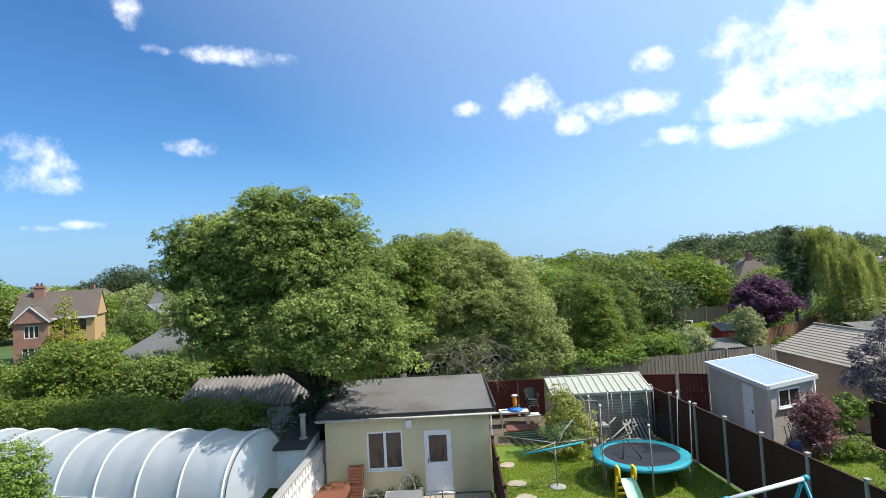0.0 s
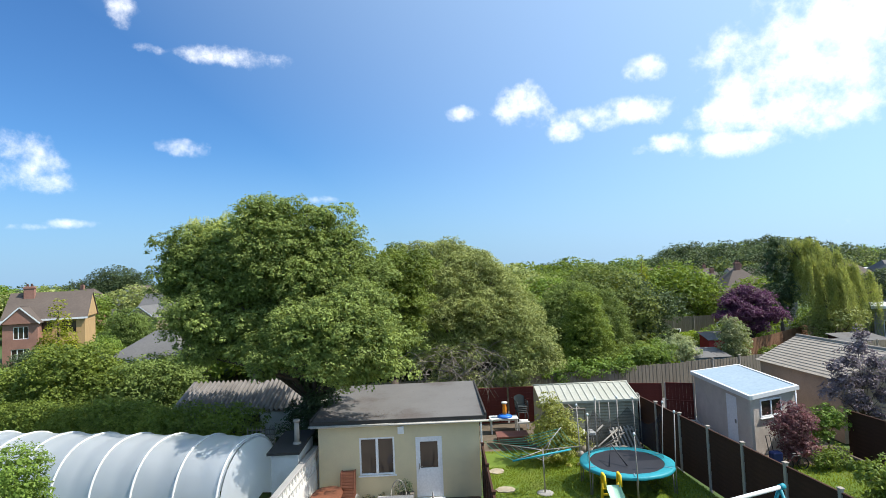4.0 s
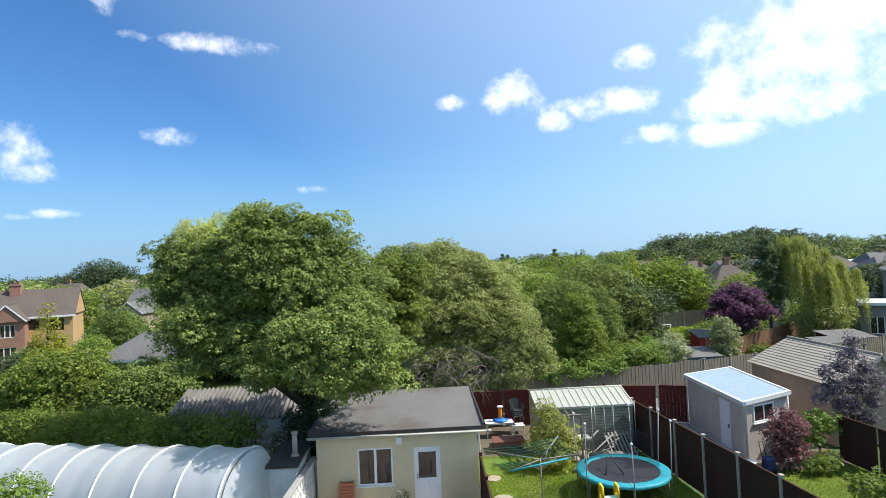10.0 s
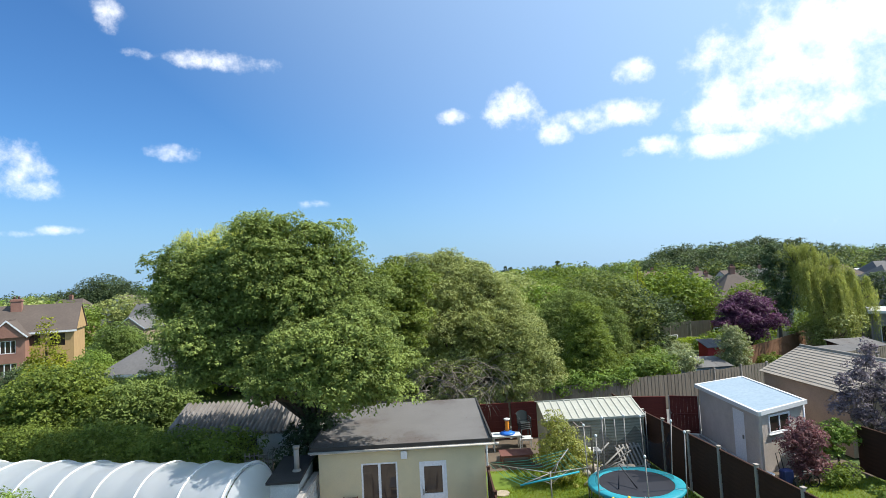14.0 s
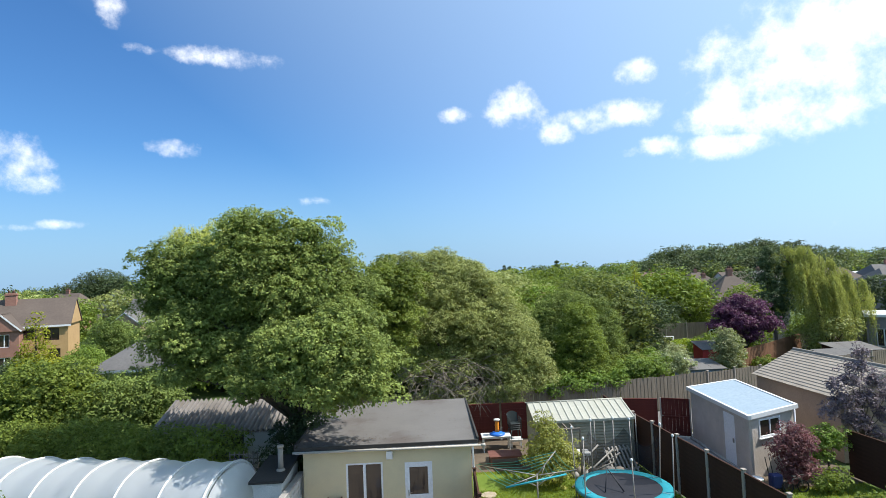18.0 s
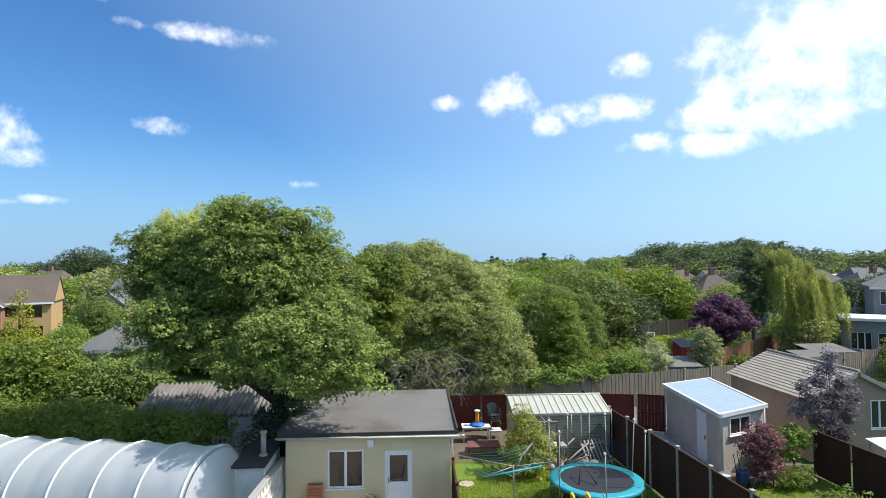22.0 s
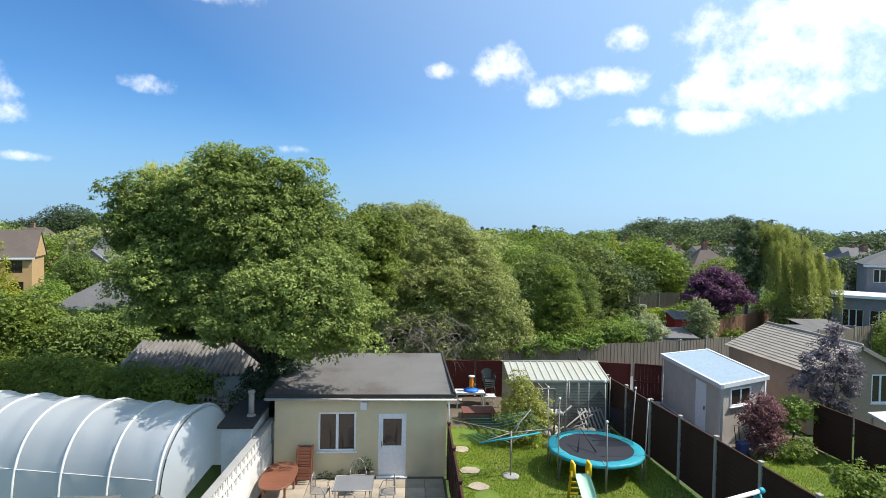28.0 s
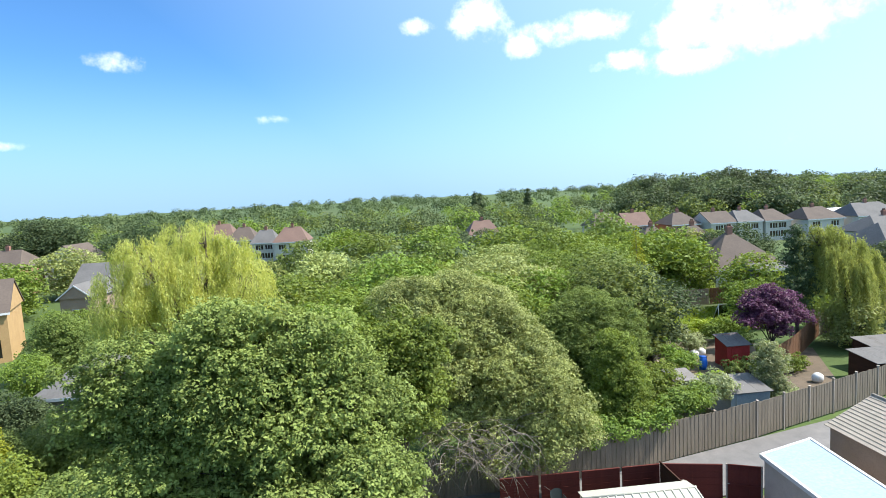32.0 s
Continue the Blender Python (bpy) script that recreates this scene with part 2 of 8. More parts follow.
SHED_GREEN = mat("olive_metal", (0.33, 0.31, 0.23), (0.27, 0.255, 0.19), rough=0.55, fine=12, bump=0.05, stain=(0.2, 0.16, 0.10), stain_scale=1.2, stain_amount=0.4)
ROOF_METAL = mat("pale_roof_metal", (0.47, 0.46, 0.38), (0.41, 0.40, 0.33), rough=0.5, fine=12, bump=0.05, stain=(0.42, 0.38, 0.28), stain_scale=1.1, stain_amount=0.4)
PEBBLE = mat("pebbledash", (0.60, 0.53, 0.465), (0.48, 0.42, 0.365), rough=0.95, fine=45, bump=0.9, stain=(0.30, 0.25, 0.21), stain_scale=0.8, stain_amount=0.4)
WHITE_TRIM = mat("white_fascia", (0.70, 0.70, 0.69), (0.66, 0.66, 0.65), rough=0.45, bump=0.0)
PALE_ROOF = mat("pale_blue_roof", (0.33, 0.41, 0.47), (0.29, 0.37, 0.43), rough=0.5, fine=8, bump=0.05, scale=0.7)
CEMENT_SHEET = mat("cement_sheet", (0.26, 0.24, 0.225), (0.15, 0.135, 0.125), rough=0.9, fine=22, bump=0.3, stain=(0.16, 0.14, 0.11), stain_scale=1.3, stain_amount=0.6)
TILE_TAN = mat("weathered_tile", (0.42, 0.36, 0.29), (0.34, 0.29, 0.235), rough=0.9, fine=16, bump=0.3, stain=(0.22, 0.19, 0.15), stain_scale=0.9, stain_amount=0.5)
BROWN_BLOCK = mat("brown_block", (0.36, 0.27, 0.20), (0.30, 0.22, 0.165), rough=0.9, fine=25, bump=0.5)
BRICK_YELLOW = mat("yellow_brick", (0.52, 0.34, 0.16), (0.44, 0.28, 0.13), rough=0.9, fine=12, bump=0.4)
BRICK_RED = mat("red_brick", (0.36, 0.19, 0.14), (0.29, 0.15, 0.115), rough=0.9, fine=12, bump=0.4)
ROOF_BROWN = mat("brown_tiles", (0.135, 0.105, 0.085), (0.105, 0.082, 0.068), rough=0.9, fine=6, bump=0.4, scale=0.4)
ROOF_GREY = mat("grey_tiles", (0.165, 0.157, 0.15), (0.125, 0.12, 0.115), rough=0.9, fine=6, bump=0.4, scale=0.4)
ROOF_RED = mat("red_tiles", (0.20, 0.128, 0.10), (0.155, 0.10, 0.08), rough=0.9, fine=6, bump=0.4, scale=0.4)
HOUSE_WHITE = mat("white_house_render", (0.62, 0.59, 0.53), (0.54, 0.51, 0.46), rough=0.9, fine=8, bump=0.1)
HOUSE_GREY = mat("mauve_grey_render", (0.30, 0.27, 0.27), (0.25, 0.225, 0.225), rough=0.9, fine=8, bump=0.1)
RED_PAINT = mat("red_shed_paint", (0.42, 0.035, 0.03), (0.33, 0.03, 0.025), rough=0.7, fine=15)
BLUE_GREY = mat("blue_grey_paint", (0.34, 0.40, 0.43), (0.27, 0.32, 0.35), rough=0.8, fine=15)
TEAL = mat("teal_pad", (0.03, 0.34, 0.40), (0.018, 0.26, 0.32), rough=0.5, fine=10, bump=0.1, spec=0.4)
TRAMP_BLACK = mat("trampoline_mat", (0.022, 0.022, 0.028), (0.03, 0.03, 0.036), rough=0.6, fine=60, bump=0.1)
STEEL = mat("galvanised_steel", (0.36, 0.33, 0.29), (0.29, 0.265, 0.235), rough=0.5, metal=0.3, bump=0.0)
PALE_TUBE = mat("pale_tube", (0.55, 0.52, 0.46), (0.45, 0.42, 0.37), rough=0.6, bump=0.0)
YELLOW = mat("yellow_plastic", (0.85, 0.55, 0.02), (0.8, 0.5, 0.02), rough=0.4, bump=0.0)
MINT = mat("mint_plastic", (0.45, 0.70, 0.50), (0.4, 0.63, 0.45), rough=0.4, bump=0.0)
ORANGE = mat("orange_plastic", (0.85, 0.30, 0.03), (0.8, 0.27, 0.03), rough=0.4, bump=0.0)
BLUE = mat("blue_plastic", (0.03, 0.20, 0.75), (0.03, 0.17, 0.65), rough=0.4, bump=0.0)
WHITE_PLASTIC = mat("white_plastic", (0.75, 0.75, 0.73), (0.68, 0.68, 0.66), rough=0.45, bump=0.0)
DARK_PLASTIC = mat("dark_green_plastic", (0.035, 0.045, 0.045), (0.025, 0.034, 0.034), rough=0.45, bump=0.0)
RED_WOOD = mat("red_brown_wood", (0.26, 0.10, 0.055), (0.19, 0.07, 0.04), rough=0.5, fine=18, streak=(1, 6, 1), bump=0.2, coat=0.2)
TABLE_MAROON = mat("maroon_table", (0.20, 0.085, 0.065), (0.15, 0.06, 0.05), rough=0.7, fine=18, streak=(1, 6, 1), bump=0.3)
GREY_WOOD = mat("grey_wood", (0.24, 0.20, 0.165), (0.17, 0.145, 0.12), rough=0.9, fine=18, bump=0.4)
BARK = mat("bark", (0.13, 0.10, 0.075), (0.085, 0.065, 0.05), rough=0.95, fine=14, streak=(3, 3, 0.5), bump=0.8)
TWIG = mat("bare_twig", (0.32, 0.27, 0.22), (0.22, 0.185, 0.15), rough=0.9, fine=20, bump=0.3)
PURPLE_WINDOW = mat("violet_frame", (0.05, 0.035, 0.11), (0.04, 0.03, 0.09), rough=0.5, bump=0.0)
NET_TEAL = mat("green_line", (0.05, 0.30, 0.24), (0.04, 0.25, 0.2), rough=0.5, bump=0.0)
LEAF_OAK = leaf_mat("oak_leaf", (0.085, 0.13, 0.028), (0.275, 0.37, 0.09), 0.3, 0.6, 0.18)
LEAF_MID = leaf_mat("bright_leaf", (0.078, 0.145, 0.022), (0.222, 0.35, 0.052), 0.32, 0.55, 0.2)
LEAF_SALIX = leaf_mat("sallow_leaf", (0.15, 0.198, 0.056), (0.39, 0.47, 0.15), 0.32, 0.55, 0.25)
LEAF_ROUND = leaf_mat("shrub_leaf", (0.074, 0.125, 0.03), (0.208, 0.302, 0.066), 0.32, 0.6, 0.18)
LEAF_HEDGE = leaf_mat("hedge_leaf", (0.078, 0.143, 0.022), (0.222, 0.345, 0.054), 0.34, 0.6, 0.18)
LEAF_DARK = leaf_mat("dark_leaf", (0.038, 0.066, 0.027), (0.108, 0.165, 0.064), 0.26, 0.6, 0.2)
LEAF_GOLD = leaf_mat("golden_leaf", (0.14, 0.215, 0.016), (0.34, 0.42, 0.035), 0.36, 0.6, 0.15)
LEAF_WILLOW = leaf_mat("willow_leaf", (0.155, 0.22, 0.05), (0.38, 0.47, 0.125), 0.45, 0.55, 0.2)
LEAF_YWILLOW = leaf_mat("golden_willow_leaf", (0.32, 0.42, 0.085), (0.58, 0.67, 0.19), 0.5)
LEAF_PURPLE = leaf_mat("plum_leaf", (0.068, 0.022, 0.046), (0.215, 0.075, 0.135), 0.3)
LEAF_RED = leaf_mat("red_leaf", (0.12, 0.06, 0.05), (0.30, 0.15, 0.12), 0.35)
LEAF_DUSK = leaf_mat("dusky_leaf", (0.075, 0.055, 0.065), (0.22, 0.18, 0.20), 0.28)
LEAF_PALE = leaf_mat("pale_leaf", (0.163, 0.225, 0.0875), (0.375, 0.45, 0.213), 0.4)
LEAF_OLIVE = leaf_mat("olive_leaf", (0.15, 0.19, 0.03), (0.36, 0.38, 0.08), 0.4)
# bluer than the near leaves: distance haze is put into this colour
LEAF_HAZED_WOOD = leaf_mat("hazed_woodland_leaf", (0.06, 0.098, 0.042), (0.155, 0.215, 0.085), 0.25, 0.7, 0.1)
LEAF_LIME = leaf_mat("lime_leaf", (0.138, 0.25, 0.0187), (0.325, 0.475, 0.05), 0.45)


def film_mat():
    """Milky polythene: half scatters, half lets light through."""
    m, nt, p = node_mat("polythene")
    N, link = nt.nodes.new, nt.links.new
    co, nz = N("ShaderNodeTexCoord"), N("ShaderNodeTexNoise")
    nz.inputs["Scale"].default_value, nz.inputs["Detail"].default_value = 1.1, 6.0
    link(co.outputs["Object"], nz.inputs["Vector"])
    x = N("ShaderNodeMix")
    x.data_type = 'RGBA'
    x.inputs[6].default_value, x.inputs[7].default_value = (0.86, 0.88, 0.89, 1), (0.76, 0.79, 0.81, 1)
    link(nz.outputs["Fac"], x.inputs[0])
    link(x.outputs[2], p.inputs["Base Color"])
    p.inputs["Roughness"].default_value, p.inputs["Specular IOR Level"].default_value = 0.38, 0.5
    tr = N("ShaderNodeBsdfTranslucent")
    tr.inputs["Color"].default_value = (0.86, 0.90, 0.93, 1)
    ms = N("ShaderNodeMixShader")
    ms.inputs[0].default_value = 0.6
    link(p.outputs[0], ms.inputs[1])
    link(tr.outputs[0], ms.inputs[2])
    link(ms.outputs[0], nt.nodes["Material Output"].inputs["Surface"])
    return m


POLY = film_mat()


def net_mat():
    """Fine black netting: mostly open."""
    m, nt, p = node_mat("black_net")
    N, link = nt.nodes.new, nt.links.new
    p.inputs["Base Color"].default_value, p.inputs["Roughness"].default_value = (0.015, 0.015, 0.018, 1), 0.8
    t = N("ShaderNodeBsdfTransparent")
    ms = N("ShaderNodeMixShader")
    ms.inputs[0].default_value = 0.5
    link(p.outputs[0], ms.inputs[1])
    link(t.outputs[0], ms.inputs[2])
    link(ms.outputs[0], nt.nodes["Material Output"].inputs["Surface"])
    return m


NET_BLACK = net_mat()


# ---- geometry helpers ----
class Buf:
    """A mesh in the making: vertices and faces in world metres."""

    def __init__(self):
        self.v, self.f, self.sm = [], [], []

    def add(self, verts, faces, smooth=False):
        n = len(self.v)
        self.v += [tuple(p) for p in verts]
        self.f += [tuple(n + i for i in q) for q in faces]
        self.sm += [smooth] * len(faces)
        return self

    def box(self, a, b, bevel=0.0, m=None):
        lo, hi = [min(p) for p in zip(a, b)], [max(p) for p in zip(a, b)]
        e = min(bevel, 0.45 * min(h - l for l, h in zip(lo, hi)))
        if e <= 0:
            vs = [(x, y, z) for z in (lo[2], hi[2]) for y in (lo[1], hi[1]) for x in (lo[0], hi[0])]
            fs = [(0, 2, 3, 1), (4, 5, 7, 6), (0, 1, 5, 4), (2, 6, 7, 3), (0, 4, 6, 2), (1, 3, 7, 5)]
        else:
            vs, ix = [], {}
            for sx in (0, 1):
                for sy in (0, 1):
                    for sz in (0, 1):
                        s = (sx, sy, sz)
                        for ax in range(3):
                            q = [(lo, hi)[s[k]][k] for k in range(3)]
                            for k in range(3):
                                if k != ax:
                                    q[k] += e if s[k] == 0 else -e
                            ix[s, ax] = len(vs)
                            vs.append(tuple(q))
            fs = []
            for ax in range(3):
                o1, o2 = (ax + 1) % 3, (ax + 2) % 3
                for s in (0, 1):
                    cs = []
                    for p, q in ((0, 0), (1, 0), (1, 1), (0, 1)):
                        k = [0, 0, 0]
                        k[ax], k[o1], k[o2] = s, p, q
                        cs.append(ix[tuple(k), ax])
                    fs.append(tuple(cs if s else cs[::-1]))
                for p in (0, 1):
                    for q in (0, 1):
                        k0, k1 = [0, 0, 0], [0, 0, 0]
                        k0[ax], k1[ax] = 0, 1
                        k0[o1] = k1[o1] = p
                        k0[o2] = k1[o2] = q
                        k0, k1 = tuple(k0), tuple(k1)
                        quad = (ix[k0, o1], ix[k1, o1], ix[k1, o2], ix[k0, o2])
                        fs.append(quad if p != q else quad[::-1])
            for s in [(i, j, k) for i in (0, 1) for j in (0, 1) for k in (0, 1)]:
                t = (ix[s, 0], ix[s, 1], ix[s, 2])
                fs.append(t if sum(s) % 2 else t[::-1])
        if m is not None:
            vs = [m @ Vector(p) for p in vs]
        return self.add(vs, fs)

    def prism(self, corners, z0, z1):
        """An upright block on a plan of any number of corners, anticlockwise; z0, z1: numbers or one per corner."""
        n = len(corners)
        z0 = [z0] * n if isinstance(z0, (int, float)) else z0
        z1 = [z1] * n if isinstance(z1, (int, float)) else z1
        vs = [(x, y, z) for (x, y), z in zip(corners, z0)] + [(x, y, z) for (x, y), z in zip(corners, z1)]
        fs = [tuple(range(n))[::-1], tuple(range(n, 2 * n))] + [(i, (i + 1) % n, n + (i + 1) % n, n + i) for i in range(n)]
        return self.add(vs, fs)

    def slab(self, quad, thick):
        """A flat sheet on four points, thickened downwards along its normal."""
        q = [Vector(p) for p in quad]
        nrm = (q[1] - q[0]).cross(q[3] - q[0]).normalized()
        if nrm.z < 0:
            nrm = -nrm
        vs = q + [p - nrm * thick for p in q]
        return self.add(vs, [(0, 1, 2, 3), (7, 6, 5, 4), (0, 4, 5, 1), (1, 5, 6, 2), (2, 6, 7, 3), (3, 7, 4, 0)])

    def tube(self, pts, r, sides=8, caps=True):
        """A round bar along a line of points; r: one radius or one per point."""
        pts = [Vector(p) for p in pts]
        r = [r] * len(pts) if isinstance(r, (int, float)) else r
        vs = []
        up = None
        for i, p in enumerate(pts):
            d = (pts[min(i + 1, len(pts) - 1)] - pts[max(i - 1, 0)]).normalized()
            if up is None:
                up = d.orthogonal().normalized()
            up = (up - d * up.dot(d)).normalized() if (up - d * up.dot(d)).length > 1e-4 else d.orthogonal().normalized()
            s = d.cross(up)
            for k in range(sides):
                a = 2 * math.pi * k / sides
                vs.append(p + (up * math.cos(a) + s * math.sin(a)) * r[i])
        fs = []
        for i in range(len(pts) - 1):
            for k in range(sides):
                k2 = (k + 1) % sides
                fs.append((i * sides + k, i * sides + k2, (i + 1) * sides + k2, (i + 1) * sides + k))
        if caps:
            fs += [tuple(range(sides))[::-1], tuple(range((len(pts) - 1) * sides, len(pts) * sides))]
        return self.add(vs, fs, True)

    def lathe(self, centre, profile, sides=20, squash=1.0):
        """A turned form about the vertical; profile: radius and height pairs, bottom to top."""
        cx, cy, cz = centre
        vs = [(cx + r * math.cos(2 * math.pi * k / sides), cy + squash * r * math.sin(2 * math.pi * k / sides), cz + z) for r, z in profile for k in range(sides)]
        fs = [(i * sides + k, i * sides + (k + 1) % sides, (i + 1) * sides + (k + 1) % sides, (i + 1) * sides + k)
              for i in range(len(profile) - 1) for k in range(sides)]
        fs += [tuple(range(sides))[::-1], tuple(range((len(profile) - 1) * sides, len(profile) * sides))]
        return self.add(vs, fs, True)


def thing(name, at=(0, 0, 0), label="", category="", group="", kind=""):
    ob = new(name)
    ob.location = at
    return tagged(ob, label, category, group, kind)


def mesh_of(name, buf, material, origin=(0, 0, 0)):
    me = bpy.data.meshes.new(name)
    ox, oy, oz = origin
    me.from_pydata([(x - ox, y - oy, z - oz) for x, y, z in buf.v], [], buf.f)
    me.polygons.foreach_set("use_smooth", buf.sm)
    me.materials.append(material)
    me.update()
    return me


def base_of(ob):
    p = Vector((0, 0, 0))
    while ob is not None:
        p += ob.location
        ob = ob.parent
    return p


def part(name, buf, material, parent=None, label=""):
    """One mesh object under a thing or a part; buf is in world metres."""
    o = base_of(parent)
    ob = new(name, mesh_of(name, buf, material, o))
    ob.parent = parent
    return tagged(ob, label)


def solid(name, buf, material, label="", category="", group="", kind=""):
    return tagged(new(name, mesh_of(name, buf, material)), label, category, group, kind)


def along(a, b, t):
    return tuple(p + (q - p) * t for p, q in zip(a, b))


rng = np.random.default_rng(7)


def leaf_mesh(name, centres, normals, sizes, material, aspect=0.55, droop=None):
    """Many small leaf blades, each a folded pair of triangles, as one mesh."""
    n = len(centres)
    nrm = normals / (np.linalg.norm(normals, axis=1, keepdims=True) + 1e-9)
    ref = rng.normal(size=(n, 3)) if droop is None else np.tile(np.array(droop, float), (n, 1)) + rng.normal(0, 0.18, (n, 3))
    t = ref - (ref * nrm).sum(1, keepdims=True) * nrm
    t /= np.linalg.norm(t, axis=1, keepdims=True) + 1e-9
    s = np.cross(nrm, t)
    L, Wd = sizes[:, None], (sizes * aspect)[:, None]
    v = np.empty((n, 4, 3))
    v[:, 0] = centres - t * L * 0.5
    v[:, 1] = centres + s * Wd * 0.5 + nrm * L * 0.10
    v[:, 2] = centres + t * L * 0.5
    v[:, 3] = centres - s * Wd * 0.5 + nrm * L * 0.10
    me = bpy.data.meshes.new(name)
    me.vertices.add(4 * n)
    me.vertices.foreach_set("co", v.reshape(-1).astype(np.float32))
    me.loops.add(4 * n)
    me.loops.foreach_set("vertex_index", np.arange(4 * n, dtype=np.int32))
    me.polygons.add(n)
    me.polygons.foreach_set("loop_start", np.arange(0, 4 * n, 4, dtype=np.int32))
    me.polygons.foreach_set("loop_total", np.full(n, 4, dtype=np.int32))
    me.materials.append(material)
    me.update(calc_edges=True)
    return me


def lobe_leaves(lobes, cover, leaf, tuft=0.42, per=70, low=-0.45, jag=0.14, stray=0.08):
    """Leaf places on rounded lobes (x, y, z, r): each lobe carries spaced tufts, domes of leaves that face outwards, with dark gaps between."""
    C, Nn, S = [], [], []
    for lx, ly, lz, r, *flat in lobes:
        k = max(6, int(4 * math.pi * r * r * cover / (1.22 * tuft) ** 2))
        i = np.arange(k) + 0.5
        cz, az = 1 - 2 * i / k, 2.399963 * i + rng.uniform(0, 6.28)
        sr = np.sqrt(1 - cz * cz)
        d = np.stack([sr * np.cos(az), sr * np.sin(az), cz], 1) + rng.normal(size=(k, 3)) * (0.32 * tuft / r)
        d /= np.linalg.norm(d, axis=1, keepdims=True)
        d = d[d[:, 2] > low - 0.35 * rng.random(len(d))]
        k = len(d)
        rad = (r - 0.4 * tuft) * (1 + jag * rng.normal(size=k))
        sprig = rng.random(k) < stray
        rad[sprig] += tuft * rng.uniform(0.25, 0.7, sprig.sum())
        c = np.array([lx, ly, lz]) + d * rad[:, None] * np.array([1, 1, flat[0] if flat else 1])
        ts = tuft * (0.55 + 0.7 * rng.random(k)) * np.where(sprig, 0.55, 1.0)
        e = rng.normal(size=(k, per, 3)) + d[:, None] * 0.75 + np.array([0, 0, 0.5])
        e /= np.linalg.norm(e, axis=2, keepdims=True)
        ragged = 1 + 0.3 * np.sin(e[:, :, 0] * 5 + ts[:, None] * 40) * np.cos(e[:, :, 1] * 4 + ts[:, None] * 60)
        off = e * (ts[:, None] * ragged * (0.4 + 0.6 * rng.random((k, per)) ** 0.5))[:, :, None] * np.array([1.15, 1.15, 0.75])
        C.append((c[:, None] + off).reshape(-1, 3))
        nn = e * 0.8 + np.array([0.1, -0.05, 0.5]) + rng.normal(size=(k, per, 3)) * 0.42
        Nn.append(nn.reshape(-1, 3))
        S.append((leaf * (0.6 + 0.8 * rng.random((k, per)))).reshape(-1))
    return np.concatenate(C), np.concatenate(Nn), np.concatenate(S)


def boughs(lobes, size, spread=1.75, depth=0.9, flat=0.62, under=-0.5):
    """Leafy boughs over the outside of a crown of lobes: flattened, apart from one another and at uneven depth, so that shade lies between them."""
    made = []
    for n, (lx, ly, lz, r) in enumerate(lobes):
        k = max(5, int(4 * math.pi * r * r / (spread * size) ** 2))
        i = np.arange(k) + 0.5
        cz, az = 1 - 2 * i / k, 2.399963 * i + rng.uniform(0, 6.28)
        for z, a, q in zip(cz, az, rng.random((k, 3))):
            if z < under:
                continue
            h = math.sqrt(1 - z * z)
            far = r - size * (depth * q[0] - 0.2)
            p = (lx + h * math.cos(a) * far, ly + h * math.sin(a) * far, lz + z * far)
            if any(m != n and (p[0] - o[0]) ** 2 + (p[1] - o[1]) ** 2 + (p[2] - o[2]) ** 2 < (0.8 * o[3]) ** 2 for m, o in enumerate(lobes)):
                continue
            if any((p[0] - o[0]) ** 2 + (p[1] - o[1]) ** 2 + 1.6 * (p[2] - o[2]) ** 2 < (0.95 * size) ** 2 for o in made):
                continue
            made.append((*p, size * (0.75 + 0.55 * q[1]), flat * (0.8 + 0.4 * q[2])))
    return made


def strands(lobes, count, length, leaf, per=26):
    """Hanging withes with narrow leaves, from the outside of the lobes downwards."""
    C, Nn, S = [], [], []
    for lx, ly, lz, r in lobes:
        k = int(count * r * r)
        d = rng.normal(size=(k, 3))
        d[:, 2] = np.abs(d[:, 2]) * 0.8 - 0.15
        d /= np.linalg.norm(d, axis=1, keepdims=True)
        nb = max(4, k // 9)
        rope = rng.integers(0, nb, k)
        d = d[:nb][rope]
        p0 = np.array([lx, ly, lz]) + d * r * (0.72 + 0.34 * rng.random((nb, 1)))[rope] + rng.normal(0, 0.11, (k, 3))
        ln = length * ((0.4 + 0.85 * rng.random((nb, 1)))[rope] + rng.normal(0, 0.08, (k, 1)))
        t = np.linspace(0, 1, per)[None, :]
        out = d[:, :2] * 0.55
        x = p0[:, 0:1] + out[:, 0:1] * t * ln * 0.35
        y = p0[:, 1:2] + out[:, 1:2] * t * ln * 0.35
        z = p0[:, 2:3] + 0.25 * np.sin(t * math.pi) * ln * 0.2 - t * t * ln * 0.35 - t * ln * 0.55
        c = np.stack([x, y, np.maximum(z, 0.5)], 2) + rng.normal(0, 0.06, (k, per, 3))
        C.append(c.reshape(-1, 3))
        Nn.append(rng.normal(size=(k * per, 3)) + np.repeat(np.concatenate([d[:, :2], 0.3 * np.ones((k, 1))], 1), per, 0))
        S.append(leaf * (0.7 + 0.6 * rng.random(k * per)))
    return np.concatenate(C), np.concatenate(Nn), np.concatenate(S)


